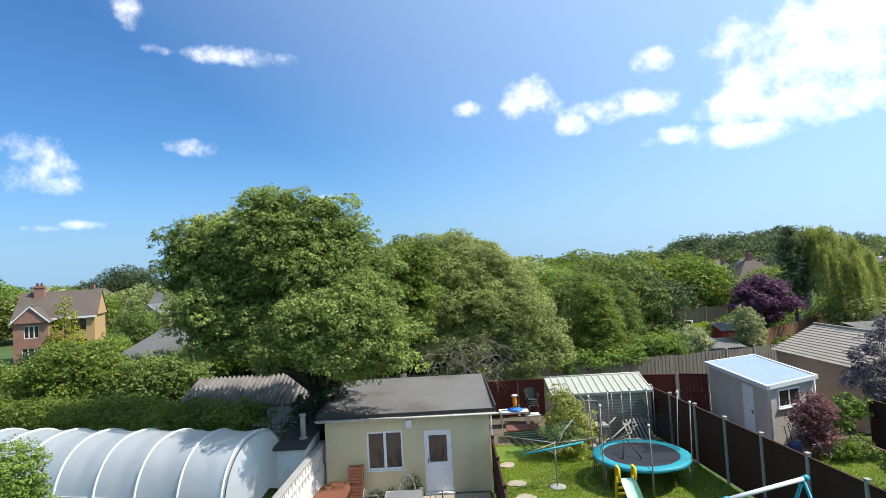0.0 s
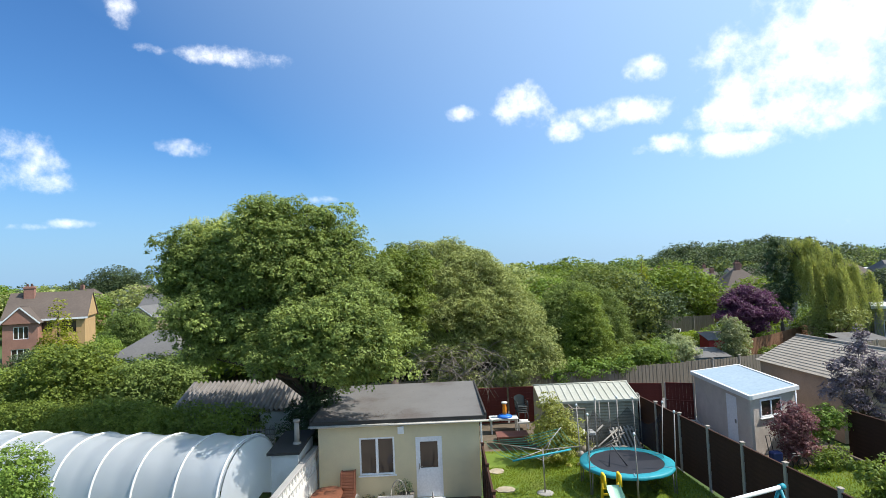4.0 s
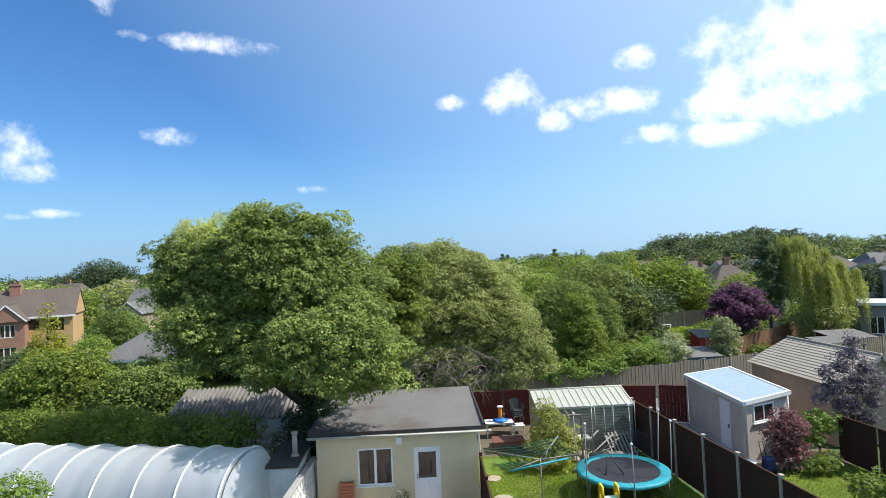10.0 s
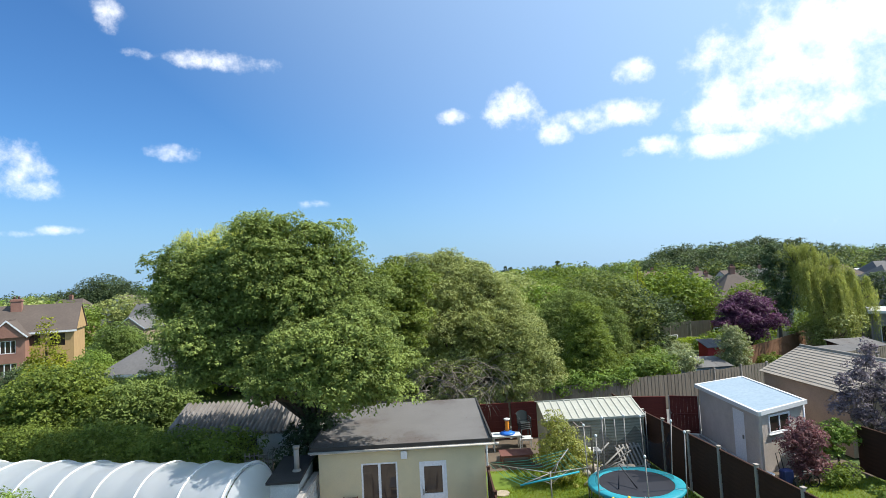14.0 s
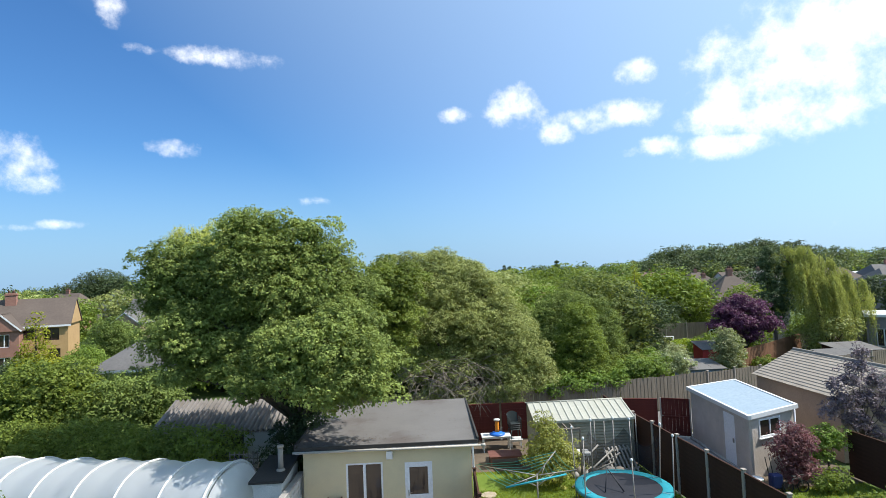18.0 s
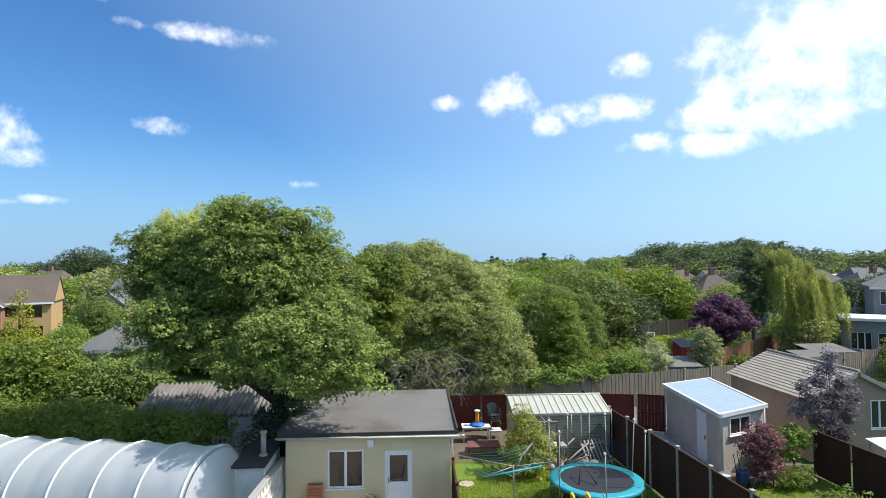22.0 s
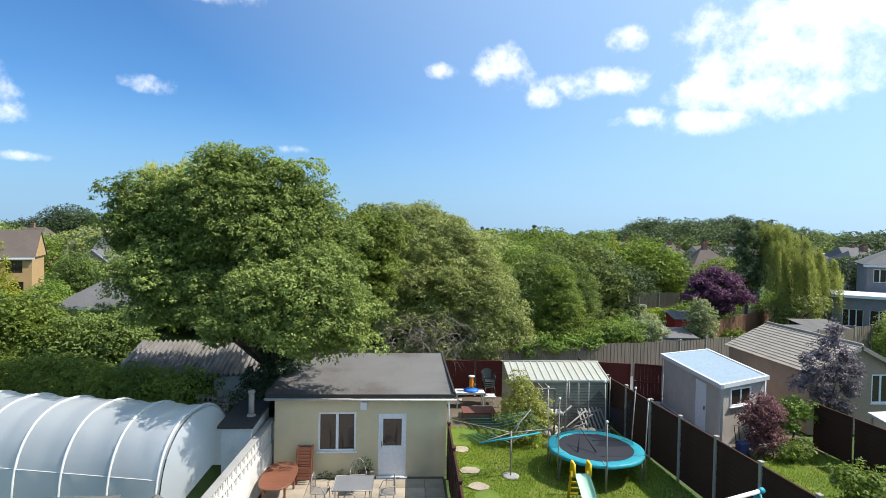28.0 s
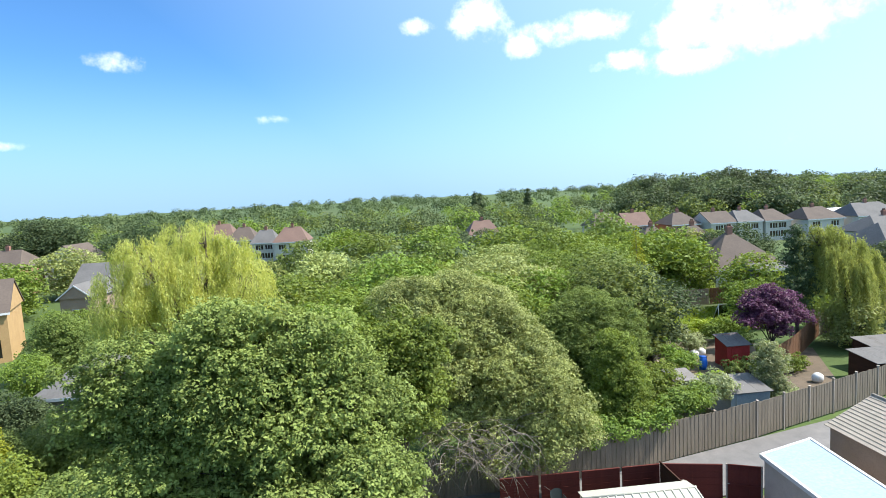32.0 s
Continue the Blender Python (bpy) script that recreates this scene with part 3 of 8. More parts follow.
def limbs(base, lobes, r0, material, parent, fork=0.38, name="trunk"):
    """A tapered trunk that forks into a limb for every lobe."""
    b = Buf()
    bx, by, bz = base
    top = np.mean([l[:3] for l in lobes], axis=0)
    fz = bz + (top[2] - bz) * fork
    fp = Vector((bx + (top[0] - bx) * 0.3, by + (top[1] - by) * 0.3, fz))
    b.tube([(bx, by, bz - 0.2), (bx, by, bz + 0.15), along((bx, by, bz), fp, 0.5), fp], [r0 * 1.5, r0 * 1.1, r0 * 0.9, r0 * 0.8], 10)
    for lx, ly, lz, r in lobes:
        e = Vector((lx, ly, lz))
        m1 = fp.lerp(e, 0.4) + Vector((0, 0, 0.12 * (e - fp).length))
        b.tube([fp, m1, e, e + (e - fp).normalized() * r * 0.6], [r0 * 0.36, r0 * 0.24, r0 * 0.12, r0 * 0.04], 6)
        for _ in range(5):
            dv = Vector(rng.normal(size=3)).normalized()
            dv.z = abs(dv.z) * 0.6
            b.tube([m1.lerp(e, 0.5 + 0.5 * rng.random()), e + dv * r * 0.8], [r0 * 0.12, r0 * 0.03], 5)
    return part(name, b, material, parent)


def tree(name, base, lobes, leafmat, per_m2, leaf, r0, label, category="tree", bark=None, shape="leaf", group="", **kw):
    t = thing(name, base, label, category, group)
    limbs(base, lobes, r0, bark or BARK, t)
    if shape == "willow":
        C, Nn, S = strands(lobes, kw.get("count", 60), kw.get("length", 3.0), leaf, kw.get("per", 26))
        me = leaf_mesh("crown", C - np.array(base), Nn, S, leafmat, aspect=0.2, droop=(0, 0, -1))
    else:
        size = kw.pop("bough", 0)
        C, Nn, S = lobe_leaves(boughs(lobes, size) if size else lobes, per_m2, leaf, **kw)
        inner = [(x, y, z, r * (0.66 if size else 0.62)) for x, y, z, r in lobes]
        C2, N2, S2 = lobe_leaves(inner, 0.8, leaf * 1.5, kw.get("tuft", 0.42), 30, low=-1.5)
        C, Nn, S = np.concatenate([C, C2]), np.concatenate([Nn, N2]), np.concatenate([S, S2])
        C[:, 2] = np.maximum(C[:, 2], base[2] + 0.05)
        me = leaf_mesh("crown", C - np.array(base), Nn, S, leafmat)
    c = new("crown", me)
    c.parent = t
    return t


# ---- ground ----
def hill(x, y):
    """The land's height: flat gardens, a wooded rise far off to one side."""
    h = 6.2 * math.exp(-(((x - 126) / 34) ** 2 + ((y - 240) / 46) ** 2))
    h += 4.0 / (1 + math.exp(-(x - 120) / 18)) / (1 + math.exp(-(y - 165) / 22))
    h += 6.0 * math.exp(-(((x + 60) / 260) ** 2 + ((y - 900) / 240) ** 2))
    return h


def ground():
    b = Buf()
    rings = [0, 30, 60, 100, 150, 200, 250, 300, 360, 430, 520, 650, 850, 1150, 1600, 2300, 3400, 4600]
    seg = 72
    vs, fs = [(0, 20, -0.06)], []
    for r in rings[1:]:
        for k in range(seg):
            a = 2 * math.pi * k / seg
            x, y = r * math.cos(a), 20 + r * math.sin(a)
            vs.append((x, y, hill(x, y) - 0.06))
    for k in range(seg):
        fs.append((0, 1 + k, 1 + (k + 1) % seg))
    for i in range(len(rings) - 2):
        for k in range(seg):
            a, c = 1 + i * seg, 1 + (i + 1) * seg
            fs.append((a + k, c + k, c + (k + 1) % seg, a + (k + 1) % seg))
    b.add(vs, fs, True)
    solid("ground", b, FIELD, "rough green land reaching to the horizon", "ground", kind="structure")


ground()


def turf(name, corners, material, label, z=0.0, blades=0, blade_mat=None, blade=0.07, holes=()):
    """A lawn: a thin sheet of soil with many short blades on it."""
    g = solid(name, Buf().prism(corners, z - 0.1, z), material, label, "lawn", kind="structure")
    if blades:
        xs, ys = [c[0] for c in corners], [c[1] for c in corners]
        p = rng.random((blades * 2, 2)) * [max(xs) - min(xs), max(ys) - min(ys)] + [min(xs), min(ys)]
        keep = np.ones(len(p), bool)
        n = len(corners)
        for i in range(n):
            (x0, y0), (x1, y1) = corners[i], corners[(i + 1) % n]
            keep &= (x1 - x0) * (p[:, 1] - y0) - (y1 - y0) * (p[:, 0] - x0) > 0
        for hx, hy, hr in holes:
            keep &= (p[:, 0] - hx) ** 2 + (p[:, 1] - hy) ** 2 > hr * hr * (0.7 + 0.5 * rng.random(len(p)))
        p = p[keep][:blades]
        k = len(p)
        c = np.column_stack([p, z + blade * 0.35 * np.ones(k)])
        nn = rng.normal(size=(k, 3)) * [1, 1, 0.25]
        me = leaf_mesh("grass", c, nn, blade * (0.6 + 0.9 * rng.random(k)), blade_mat, aspect=0.3, droop=(0, 0, 1))
        tagged(new("grass", me), "short mown green grass blades on the lawn", "grass", kind="stuff")
    return g


# ---- the garden: lawns, paths, fences ----
turf("lawn_grass_base", [(1.05, 9.0), (8.9, 9.0), (8.3, 21.6), (1.2, 21.6)], GRASS, "sunlit green garden lawn with worn patches", 0.0, 75000,
     leaf_mat("grass_blade", (0.12, 0.19, 0.012), (0.255, 0.34, 0.03), 0.35), 0.055, [(6.1, 17.2, 0.8), (1.9, 20.5, 0.9), (2.0, 17.5, 0.35), (2.2, 15.6, 0.4)])
turf("neighbour_lawn_base", [(9.5, 9.0), (16.0, 9.0), (15.4, 18.6), (9.3, 18.2)], GRASS, "neighbouring green lawn, half in shade", 0.0, 36000,
     bpy.data.materials["grass_blade"], 0.055)
solid("garden_end", Buf().prism([(1.2, 21.6), (8.3, 21.6), (8.2, 25.8), (1.4, 25.8)], -0.1, 0.0), EARTH, "bare trodden earth behind the lawn", "ground", kind="structure")
solid("concrete_yard", Buf().prism([(8.5, 18.6), (11.6, 18.2), (12.6, 25.6), (8.35, 25.6)], -0.1, 0.02), CONCRETE, "worn grey concrete path beside the shed", "path", kind="structure")
solid("shrub_border", Buf().prism([(11.6, 18.2), (16.2, 18.6), (15.6, 20.6), (15.6, 25.8), (12.6, 25.6)], -0.1, 0.01), EARTH, "dark soil bed under shrubs", "ground", kind="structure")
solid("alley", Buf().prism([(-9.0, 26.0), (12.2, 25.9), (30.0, 30.6), (30.0, 34.0), (16.0, 30.6), (9.0, 28.85), (-9.0, 27.4)], -0.1, 0.015), ASPHALT,
      "grey tarmac alley between the gardens", "road", kind="structure")


def fence_line(name, pts, panel_mat, post_mat, top, label, every=1.9, post=0.05, cap=True, style="lap", below=0.0, lean=0.0):
    """A fence along a bent line: posts, and between them panels of overlapping or upright boards."""
    t = thing(name, (pts[0][0], pts[0][1], below), label, "fence")
    for (x0, y0), (x1, y1) in zip(pts, pts[1:]):
        n = max(1, round(math.hypot(x1 - x0, y1 - y0) / every))
        dx, dy = (x1 - x0) / n, (y1 - y0) / n
        u = Vector((dx, dy, 0)).normalized()
        w = Vector((-u.y, u.x, 0))
        for i in range(n):
            a = Vector((x0 + dx * i, y0 + dy * i, below))
            b = a + Vector((dx, dy, 0))
            h = top + lean * math.sin(i * 2.3)
            turn = Matrix(((u.x, w.x, 0, a.x), (u.y, w.y, 0, a.y), (0, 0, 1, below), (0, 0, 0, 1)))
            if post_mat:
                pb = Buf().box((-post, -post, -0.1), (post, post, h + 0.06), 0.012, turn)
                p = part("post", pb, post_mat, t)
                if cap:
                    part("cap", Buf().box((-post * 1.35, -post * 1.35, h + 0.062), (post * 1.35, post * 1.35, h + 0.10), 0.01, turn), post_mat, p)
            ln = (b - a).length
            g = Buf()
            if style == "lap":
                k = int((h - 0.1) / 0.14)
                g.box((post, -0.035, h - 0.05), (ln - post, 0.03, h), 0.006, turn)
                pan = part("panel", g, panel_mat, t)
                for s in (post + 0.005, ln * 0.5, ln - post - 0.04):
                    part("batten", Buf().box((s, -0.036, 0.04), (s + 0.035, -0.024, h - 0.055), 0.0, turn), panel_mat, pan)
                me = mesh_of("board", Buf().box((post, -0.012, 0), (ln - post, 0.006, (h - 0.08) / k + 0.012)), panel_mat)
                for j in range(k):
                    o = new("board", me)
                    o.parent = pan
                    mm = turn @ Matrix.Translation((0, -0.008 * (j % 2), 0.05 + j * (h - 0.08) / k)) @ Matrix.Rotation(0.05, 4, 'X')
                    mm.translation -= t.location
                    o.matrix_basis = mm
                continue
            else:
                k = max(3, int(ln / 0.115))
                for j in range(k):
                    e = rng.random() * 0.03
                    g.box((ln * j / k + 0.005, -0.012 - 0.012 * (j % 2), 0.02), (ln * (j + 1) / k - 0.005, 0.004 - 0.012 * (j % 2), h - e), 0.0, turn)
                for z in (0.4, h - 0.35):
                    g.box((0.0, 0.006, z), (ln, 0.05, z + 0.07), 0.0, turn)
            tagged(part("panel", g, panel_mat, t), kind="stuff")
    return t


fence_line("garden_fence", [(9.35, 7.4), (8.22, 22.0)], FENCE_BROWN, POST_GREY, 2.05, "dark brown lapped panel fence with pale concrete posts", every=1.93)
fence_line("back_fence", [(1.4, 25.85), (8.3, 25.8), (10.75, 25.25)], FENCE_RED, None, 1.8, "maroon painted timber fence panels at the garden's end", every=1.9)
fence_line("alley_fence", [(-10.0, 27.5), (2.0, 28.0), (9.0, 28.9), (16.0, 30.7)], FENCE_GREY, None, 1.95, "weathered grey close-boarded fence along the alley", every=1.85, style="board", lean=0.03)
fence_line("alley_fence", [(16.05, 30.72), (26.0, 34.0), (40.0, 39.5)], FENCE_GREY, POST_GREY, 1.9, "weathered grey board fence with concrete posts along the alley", every=2.2, style="board", lean=0.03)
fence_line("trellis_fence", [(1.08, 16.9), (0.98, 10.6)], FENCE_BROWN, FENCE_BROWN, 1.72, "dark brown timber fence between patio and lawn", every=1.9, post=0.045)
fence_line("side_fence", [(15.9, 8.4), (15.35, 19.2)], FENCE_BROWN, None, 1.75, "dark brown panel fence on the neighbour's boundary", every=1.85)
fence_line("yard_gate", [(8.28, 22.0), (8.2, 25.7)], FENCE_BROWN, POST_GREY, 2.0, "dark timber fence beside the metal shed", every=1.85)
fence_line("far_fence", [(13.9, 31.0), (13.6, 36.8)], FENCE_GREY, POST_GREY, 1.45, "low grey board fence dividing two plots", every=2.0, style="board")
fence_line("far_fence", [(24.4, 60.6), (31.8, 61.2)], FENCE_GREY, POST_GREY, 1.8, "grey board fence behind a small lawn", every=2.4, style="board")
fence_line("far_fence", [(22.5, 38.6), (26.5, 41.5), (33.0, 47.0)], FENCE_RUST, None, 1.9, "rust-brown timber fence below a willow", every=2.2, style="board")
fence_line("far_fence", [(31.9, 61.2), (40.0, 61.8)], FENCE_RUST, None, 1.8, "orange-brown fence behind a small lawn", every=2.4, style="board")
fence_line("far_fence", [(33.0, 47.0), (44.0, 52.0)], FENCE_GREY, POST_GREY, 1.9, "grey panel fence in far gardens", every=2.2, style="board")
fence_line("far_fence", [(21.5, 24.5), (30.0, 27.0)], FENCE_TAN, None, 1.7, "tan board fence beyond the garage", every=2.0, style="board")
fence_line("left_fence", [(-34.0, 23.6), (-18.4, 25.4)], FENCE_RUST, None, 1.7, "orange-brown fence in the next gardens", every=2.0, style="board")


def yard_gate():
    """A boarded gate in a light frame, closing the yard beside the pebbledash shed."""
    a, b_ = Vector((10.8, 25.2, 0)), Vector((12.05, 24.67, 0))
    u = (b_ - a).normalized()
    w = Vector((-u.y, u.x, 0))
    m = Matrix(((u.x, w.x, 0, a.x), (u.y, w.y, 0, a.y), (0, 0, 1, 0), (0, 0, 0, 1)))
    ln = (b_ - a).length
    t = thing("garden_gate", a, "dark maroon boarded gate in a pale timber frame", "gate")
    for x in (0.0, ln - 0.06):
        part("stile", Buf().box((x, -0.05, 0.05), (x + 0.06, 0.0, 1.86), 0.008, m), POST_GREY, t)
    for z in (0.12, 0.95, 1.79):
        part("rail", Buf().box((0.062, -0.045, z), (ln - 0.062, -0.005, z + 0.06), 0.006, m), FENCE_RED, t)
    n = 8
    for i in range(n):
        part("board", Buf().box((0.03 + (ln - 0.06) * i / n, 0.002, 0.08), (0.03 + (ln - 0.06) * (i + 1) / n - 0.002, 0.022, 1.8), 0.004, m), FENCE_RED, t)
    part("latch", Buf().box((0.015, -0.07, 1.0), (0.13, -0.052, 1.04), 0.004, m), STEEL, t)


yard_gate()


# ---- summerhouse ----
def window_unit(parent, x0, x1, z0, z1, y, lights, frame_mat=None, name="window", sill=True, face=-1, glass=None):
    """A framed window on a wall in the plane y: outer frame, mullions, panes and a sill."""
    fm = frame_mat or UPVC
    f = 0.06
    b = Buf()
    ya, yb = y + face * 0.03, y - face * 0.05
    b.box((x0, ya, z0), (x0 + f, yb, z1), 0.008).box((x1 - f, ya, z0), (x1, yb, z1), 0.008)
    b.box((x0 + f, ya, z1 - f), (x1 - f, yb, z1), 0.008).box((x0 + f, ya, z0), (x1 - f, yb, z0 + f), 0.008)
    for k in range(1, lights):
        xm = x0 + (x1 - x0) * k / lights
        b.box((xm - 0.045, ya, z0 + f), (xm + 0.045, yb, z1 - f), 0.008)
    w = part(name, b, fm, parent)
    for k in range(lights):
        a, c = x0 + (x1 - x0) * k / lights + 0.045, x0 + (x1 - x0) * (k + 1) / lights - 0.045
        part("pane", Buf().box((a, y - face * 0.005, z0 + f - 0.01), (c, y - face * 0.015, z1 - f + 0.01)), glass or GLASS, w)
    if sill:
        part("sill", Buf().box((x0 - 0.05, y + face * 0.09, z0 - 0.045), (x1 + 0.05, y - face * 0.01, z0 - 0.002), 0.01), fm, w)
    return w


def wall_front(b, x0, x1, z0, z1, y, holes, t=0.12):
    """One wall in the plane y with rectangular openings (x0, x1, z0, z1) that go through it."""
    xs = sorted({x0, x1, *[v for h in holes for v in h[:2]]})
    zs = sorted({z0, z1, *[v for h in holes for v in h[2:4]]})
    nx, nz = len(xs), len(zs)
    vs = [(x, yy, z) for yy in (y, y + t) for z in zs for x in xs]

    def at(k, j, i):
        return (k * nz + j) * nx + i

    def solid_cell(j, i):
        if not (0 <= j < nz - 1 and 0 <= i < nx - 1):
            return False
        cx, cz = (xs[i] + xs[i + 1]) / 2, (zs[j] + zs[j + 1]) / 2
        return not any(h[0] < cx < h[1] and h[2] < cz < h[3] for h in holes)

    fs = []
    for j in range(nz - 1):
        for i in range(nx - 1):
            if not solid_cell(j, i):
                continue
            fs.append((at(0, j, i), at(0, j, i + 1), at(0, j + 1, i + 1), at(0, j + 1, i)))
            fs.append((at(1, j, i), at(1, j + 1, i), at(1, j + 1, i + 1), at(1, j, i + 1)))
            for dj, di, p, q in ((-1, 0, (j, i), (j, i + 1)), (1, 0, (j + 1, i + 1), (j + 1, i)), (0, -1, (j + 1, i), (j, i)), (0, 1, (j, i + 1), (j + 1, i + 1))):
                if not solid_cell(j + dj, i + di):
                    fs.append((at(0, *q), at(0, *p), at(1, *p), at(1, *q)))
    used = sorted({v for f in fs for v in f})
    new_ix = {v: k for k, v in enumerate(used)}
    return b.add([vs[v] for v in used], [tuple(new_ix[v] for v in f) for f in fs])


def summerhouse():
    t = thing("summerhouse", (-1.7, 20.3, 0), "cream rendered garden room with a flat grey felt roof", "outbuilding")
    X0, X1, Y0, Y1, Hh = -4.5, 1.0, 17.0, 22.5, 2.62
    holes = [(-3.12, -1.92, 0.86, 2.12), (-1.2, -0.3, 0.06, 2.07)]
    b = wall_front(Buf(), X0, X1, 0, Hh, Y0, holes)
    part("front_wall", b, CREAM, t)
    part("side_wall", Buf().box((X0, Y0 + 0.12, 0), (X0 + 0.12, Y1 - 0.12, Hh)), CREAM, t)
    part("side_wall", Buf().box((X1 - 0.12, Y0 + 0.12, 0), (X1, Y1 - 0.12, Hh)), CREAM, t)
    part("back_wall", Buf().box((X0, Y1 - 0.12, 0), (X1, Y1, Hh)), CREAM, t)
    part("floor", Buf().box((X0 + 0.12, Y0 + 0.12, 0.0), (X1 - 0.12, Y1 - 0.12, 0.06)), RED_WOOD, t)
    roof = Buf()
    A, B_, C, D = (-4.72, 16.82, 2.73), (1.2, 16.82, 2.73), (1.27, 22.75, 2.80), (-4.72, 22.75, 2.80)
    nx, ny = 20, 22
    g = []
    for j in range(ny + 1):
        for i in range(nx + 1):
            p = along(along(A, B_, i / nx), along(D, C, i / nx), j / ny)
            g.append((p[0], p[1], p[2] + 0.012 * noise.noise(Vector((p[0] * 0.7, p[1] * 0.7, 3)))))
    roof.add(g, [(j * (nx + 1) + i, j * (nx + 1) + i + 1, (j + 1) * (nx + 1) + i + 1, (j + 1) * (nx + 1) + i) for j in range(ny) for i in range(nx)], True)
    r = part("roof", roof, FELT, t, "grey felt sheet stained by leaves")
    rim = Buf()
    rim.box((-4.74, 16.80, 2.63), (1.22, 16.84, 2.755), 0.008).box((1.20, 16.84, 2.64), (1.26, 22.76, 2.83)).box((-4.76, 16.84, 2.64), (-4.72, 22.76, 2.83))
    part("edge_trim", rim, FELT_DARK, r, "dark roof edge")
    part("fascia", Buf().box((-4.74, 16.86, 2.53), (1.22, 16.9, 2.63), 0.006), UPVC, t)
    gut = Buf().tube([(-4.78, 16.77, 2.61), (-2.1, 16.77, 2.60), (-2.0, 16.77, 2.585), (1.32, 16.77, 2.58)], 0.036, 10)
    g = part("gutter", gut, GUTTER_CREAM, t, "weathered off-white gutter")
    part("end_cap", Buf().tube([(1.32, 16.77, 2.58), (1.46, 16.79, 2.58)], 0.045, 10), GUTTER_CREAM, g)
    part("downpipe", Buf().tube([(1.06, 16.82, 2.56), (1.06, 16.95, 2.38), (1.06, 16.95, 0.1)], 0.032, 8), UPVC, t)
    window_unit(t, -3.12, -1.92, 0.86, 2.12, 17.04, 2)
    d = Buf()
    for a, c in (((-1.2, 17.0, 0.06), (-1.13, 17.08, 2.07)), ((-0.37, 17.0, 0.06), (-0.3, 17.08, 2.07)), ((-1.13, 17.0, 2.0), (-0.37, 17.08, 2.07)),
                 ((-1.13, 17.02, 0.06), (-0.37, 17.07, 1.02)), ((-1.13, 17.02, 1.9), (-0.37, 17.07, 2.0)), ((-1.13, 17.02, 1.02), (-1.05, 17.07, 1.9)), ((-0.45, 17.02, 1.02), (-0.37, 17.07, 1.9))):
        d.box(a, c, 0.006)
    door = part("door", d, UPVC, t, "white half-glazed plastic door")
    part("pane", Buf().box((-1.06, 17.045, 1.01), (-0.44, 17.055, 1.91)), GLASS, door)
    part("door_handle", Buf().box((-1.105, 16.995, 0.98), (-1.075, 17.02, 1.18), 0.006).box((-1.1, 16.975, 1.08), (-0.98, 16.99, 1.10), 0.004), STEEL, door)
    part("doorstep", Buf().box((-1.26, 16.86, 0.0), (-0.24, 17.0, 0.05), 0.01), UPVC, t)
    lamp = Buf().box((-1.79, 16.93, 2.21), (-1.58, 17.0, 2.47), 0.012)
    part("junction_box", lamp, UPVC, t, "small white electric box")
    # a plain ceiling inside, hidden behind the opaque panes
    part("ceiling", Buf().box((X0 + 0.12, Y0 + 0.12, Hh - 0.08), (X1 - 0.12, Y1 - 0.12, Hh - 0.04)), WHITE_RENDER, t)


summerhouse()
lit = rng.normal(size=(420, 2)) * [1.1, 0.3] + [-3.3, 17.4]
lit = np.concatenate([lit, rng.random((40, 2)) * [5.4, 5.0] + [-4.5, 17.2]])
lit = lit[(lit[:, 0] > -4.6) & (lit[:, 0] < 1.0) & (lit[:, 1] > 16.9)]
lz = 2.745 + (lit[:, 1] - 16.82) / 5.93 * 0.07
tagged(new("leaf_litter", leaf_mesh("leaf_litter", np.column_stack([lit, lz]), rng.normal(size=(len(lit), 3)) * 0.12 + [0, 0, 1], 0.03 + 0.03 * rng.random(len(lit)),
       mat("dead_leaf", (0.11, 0.07, 0.045), (0.07, 0.045, 0.032), rough=0.9, bump=0.0))), "fallen brown leaves lying on the felt roof", "leaves", kind="stuff")


# ---- patio ----
patio = thing("patio", (-1.8, 13.5, 0), "buff concrete paving slabs with grassy joints", "paving", kind="structure")
part("bed", Buf().prism([(-4.55, 8.6), (0.95, 8.6), (0.95, 17.0), (-4.55, 17.0)], -0.08, -0.005), EARTH, patio)
slab_mesh = mesh_of("slab", Buf().box((-0.295, -0.295, -0.05), (0.295, 0.295, 0.0), 0.008), SLAB)
for i in range(9):
    for j in range(13):
        s = new("slab", slab_mesh)
        s.parent = patio
        s.location = Vector((-4.24 + i * 0.605, 9.25 + j * 0.605, 0.012 + 0.006 * rng.random())) - patio.location
        s.rotation_euler = (0.006 * rng.normal(), 0.006 * rng.normal(), 0.008 * rng.normal())
for nm, q in (("stepping_stone", (1.75, 19.2)), ("stepping_stone", (1.85, 17.4)), ("stepping_stone", (2.0, 16.2)), ("stepping_stone", (1.95, 14.9)), ("stepping_stone", (2.2, 13.9))):
    pr = [(q[0] + 0.34 * math.cos(a) * (0.8 + 0.3 * rng.random()), q[1] + 0.3 * math.sin(a) * (0.8 + 0.3 * rng.random()), 0) for a in np.linspace(0, 2 * math.pi, 9)[:-1]]
    solid(nm, Buf().prism([p[:2] for p in pr], -0.02, 0.035), SLAB, "flat buff stepping stone set in the lawn", "stone", "stepping stones")


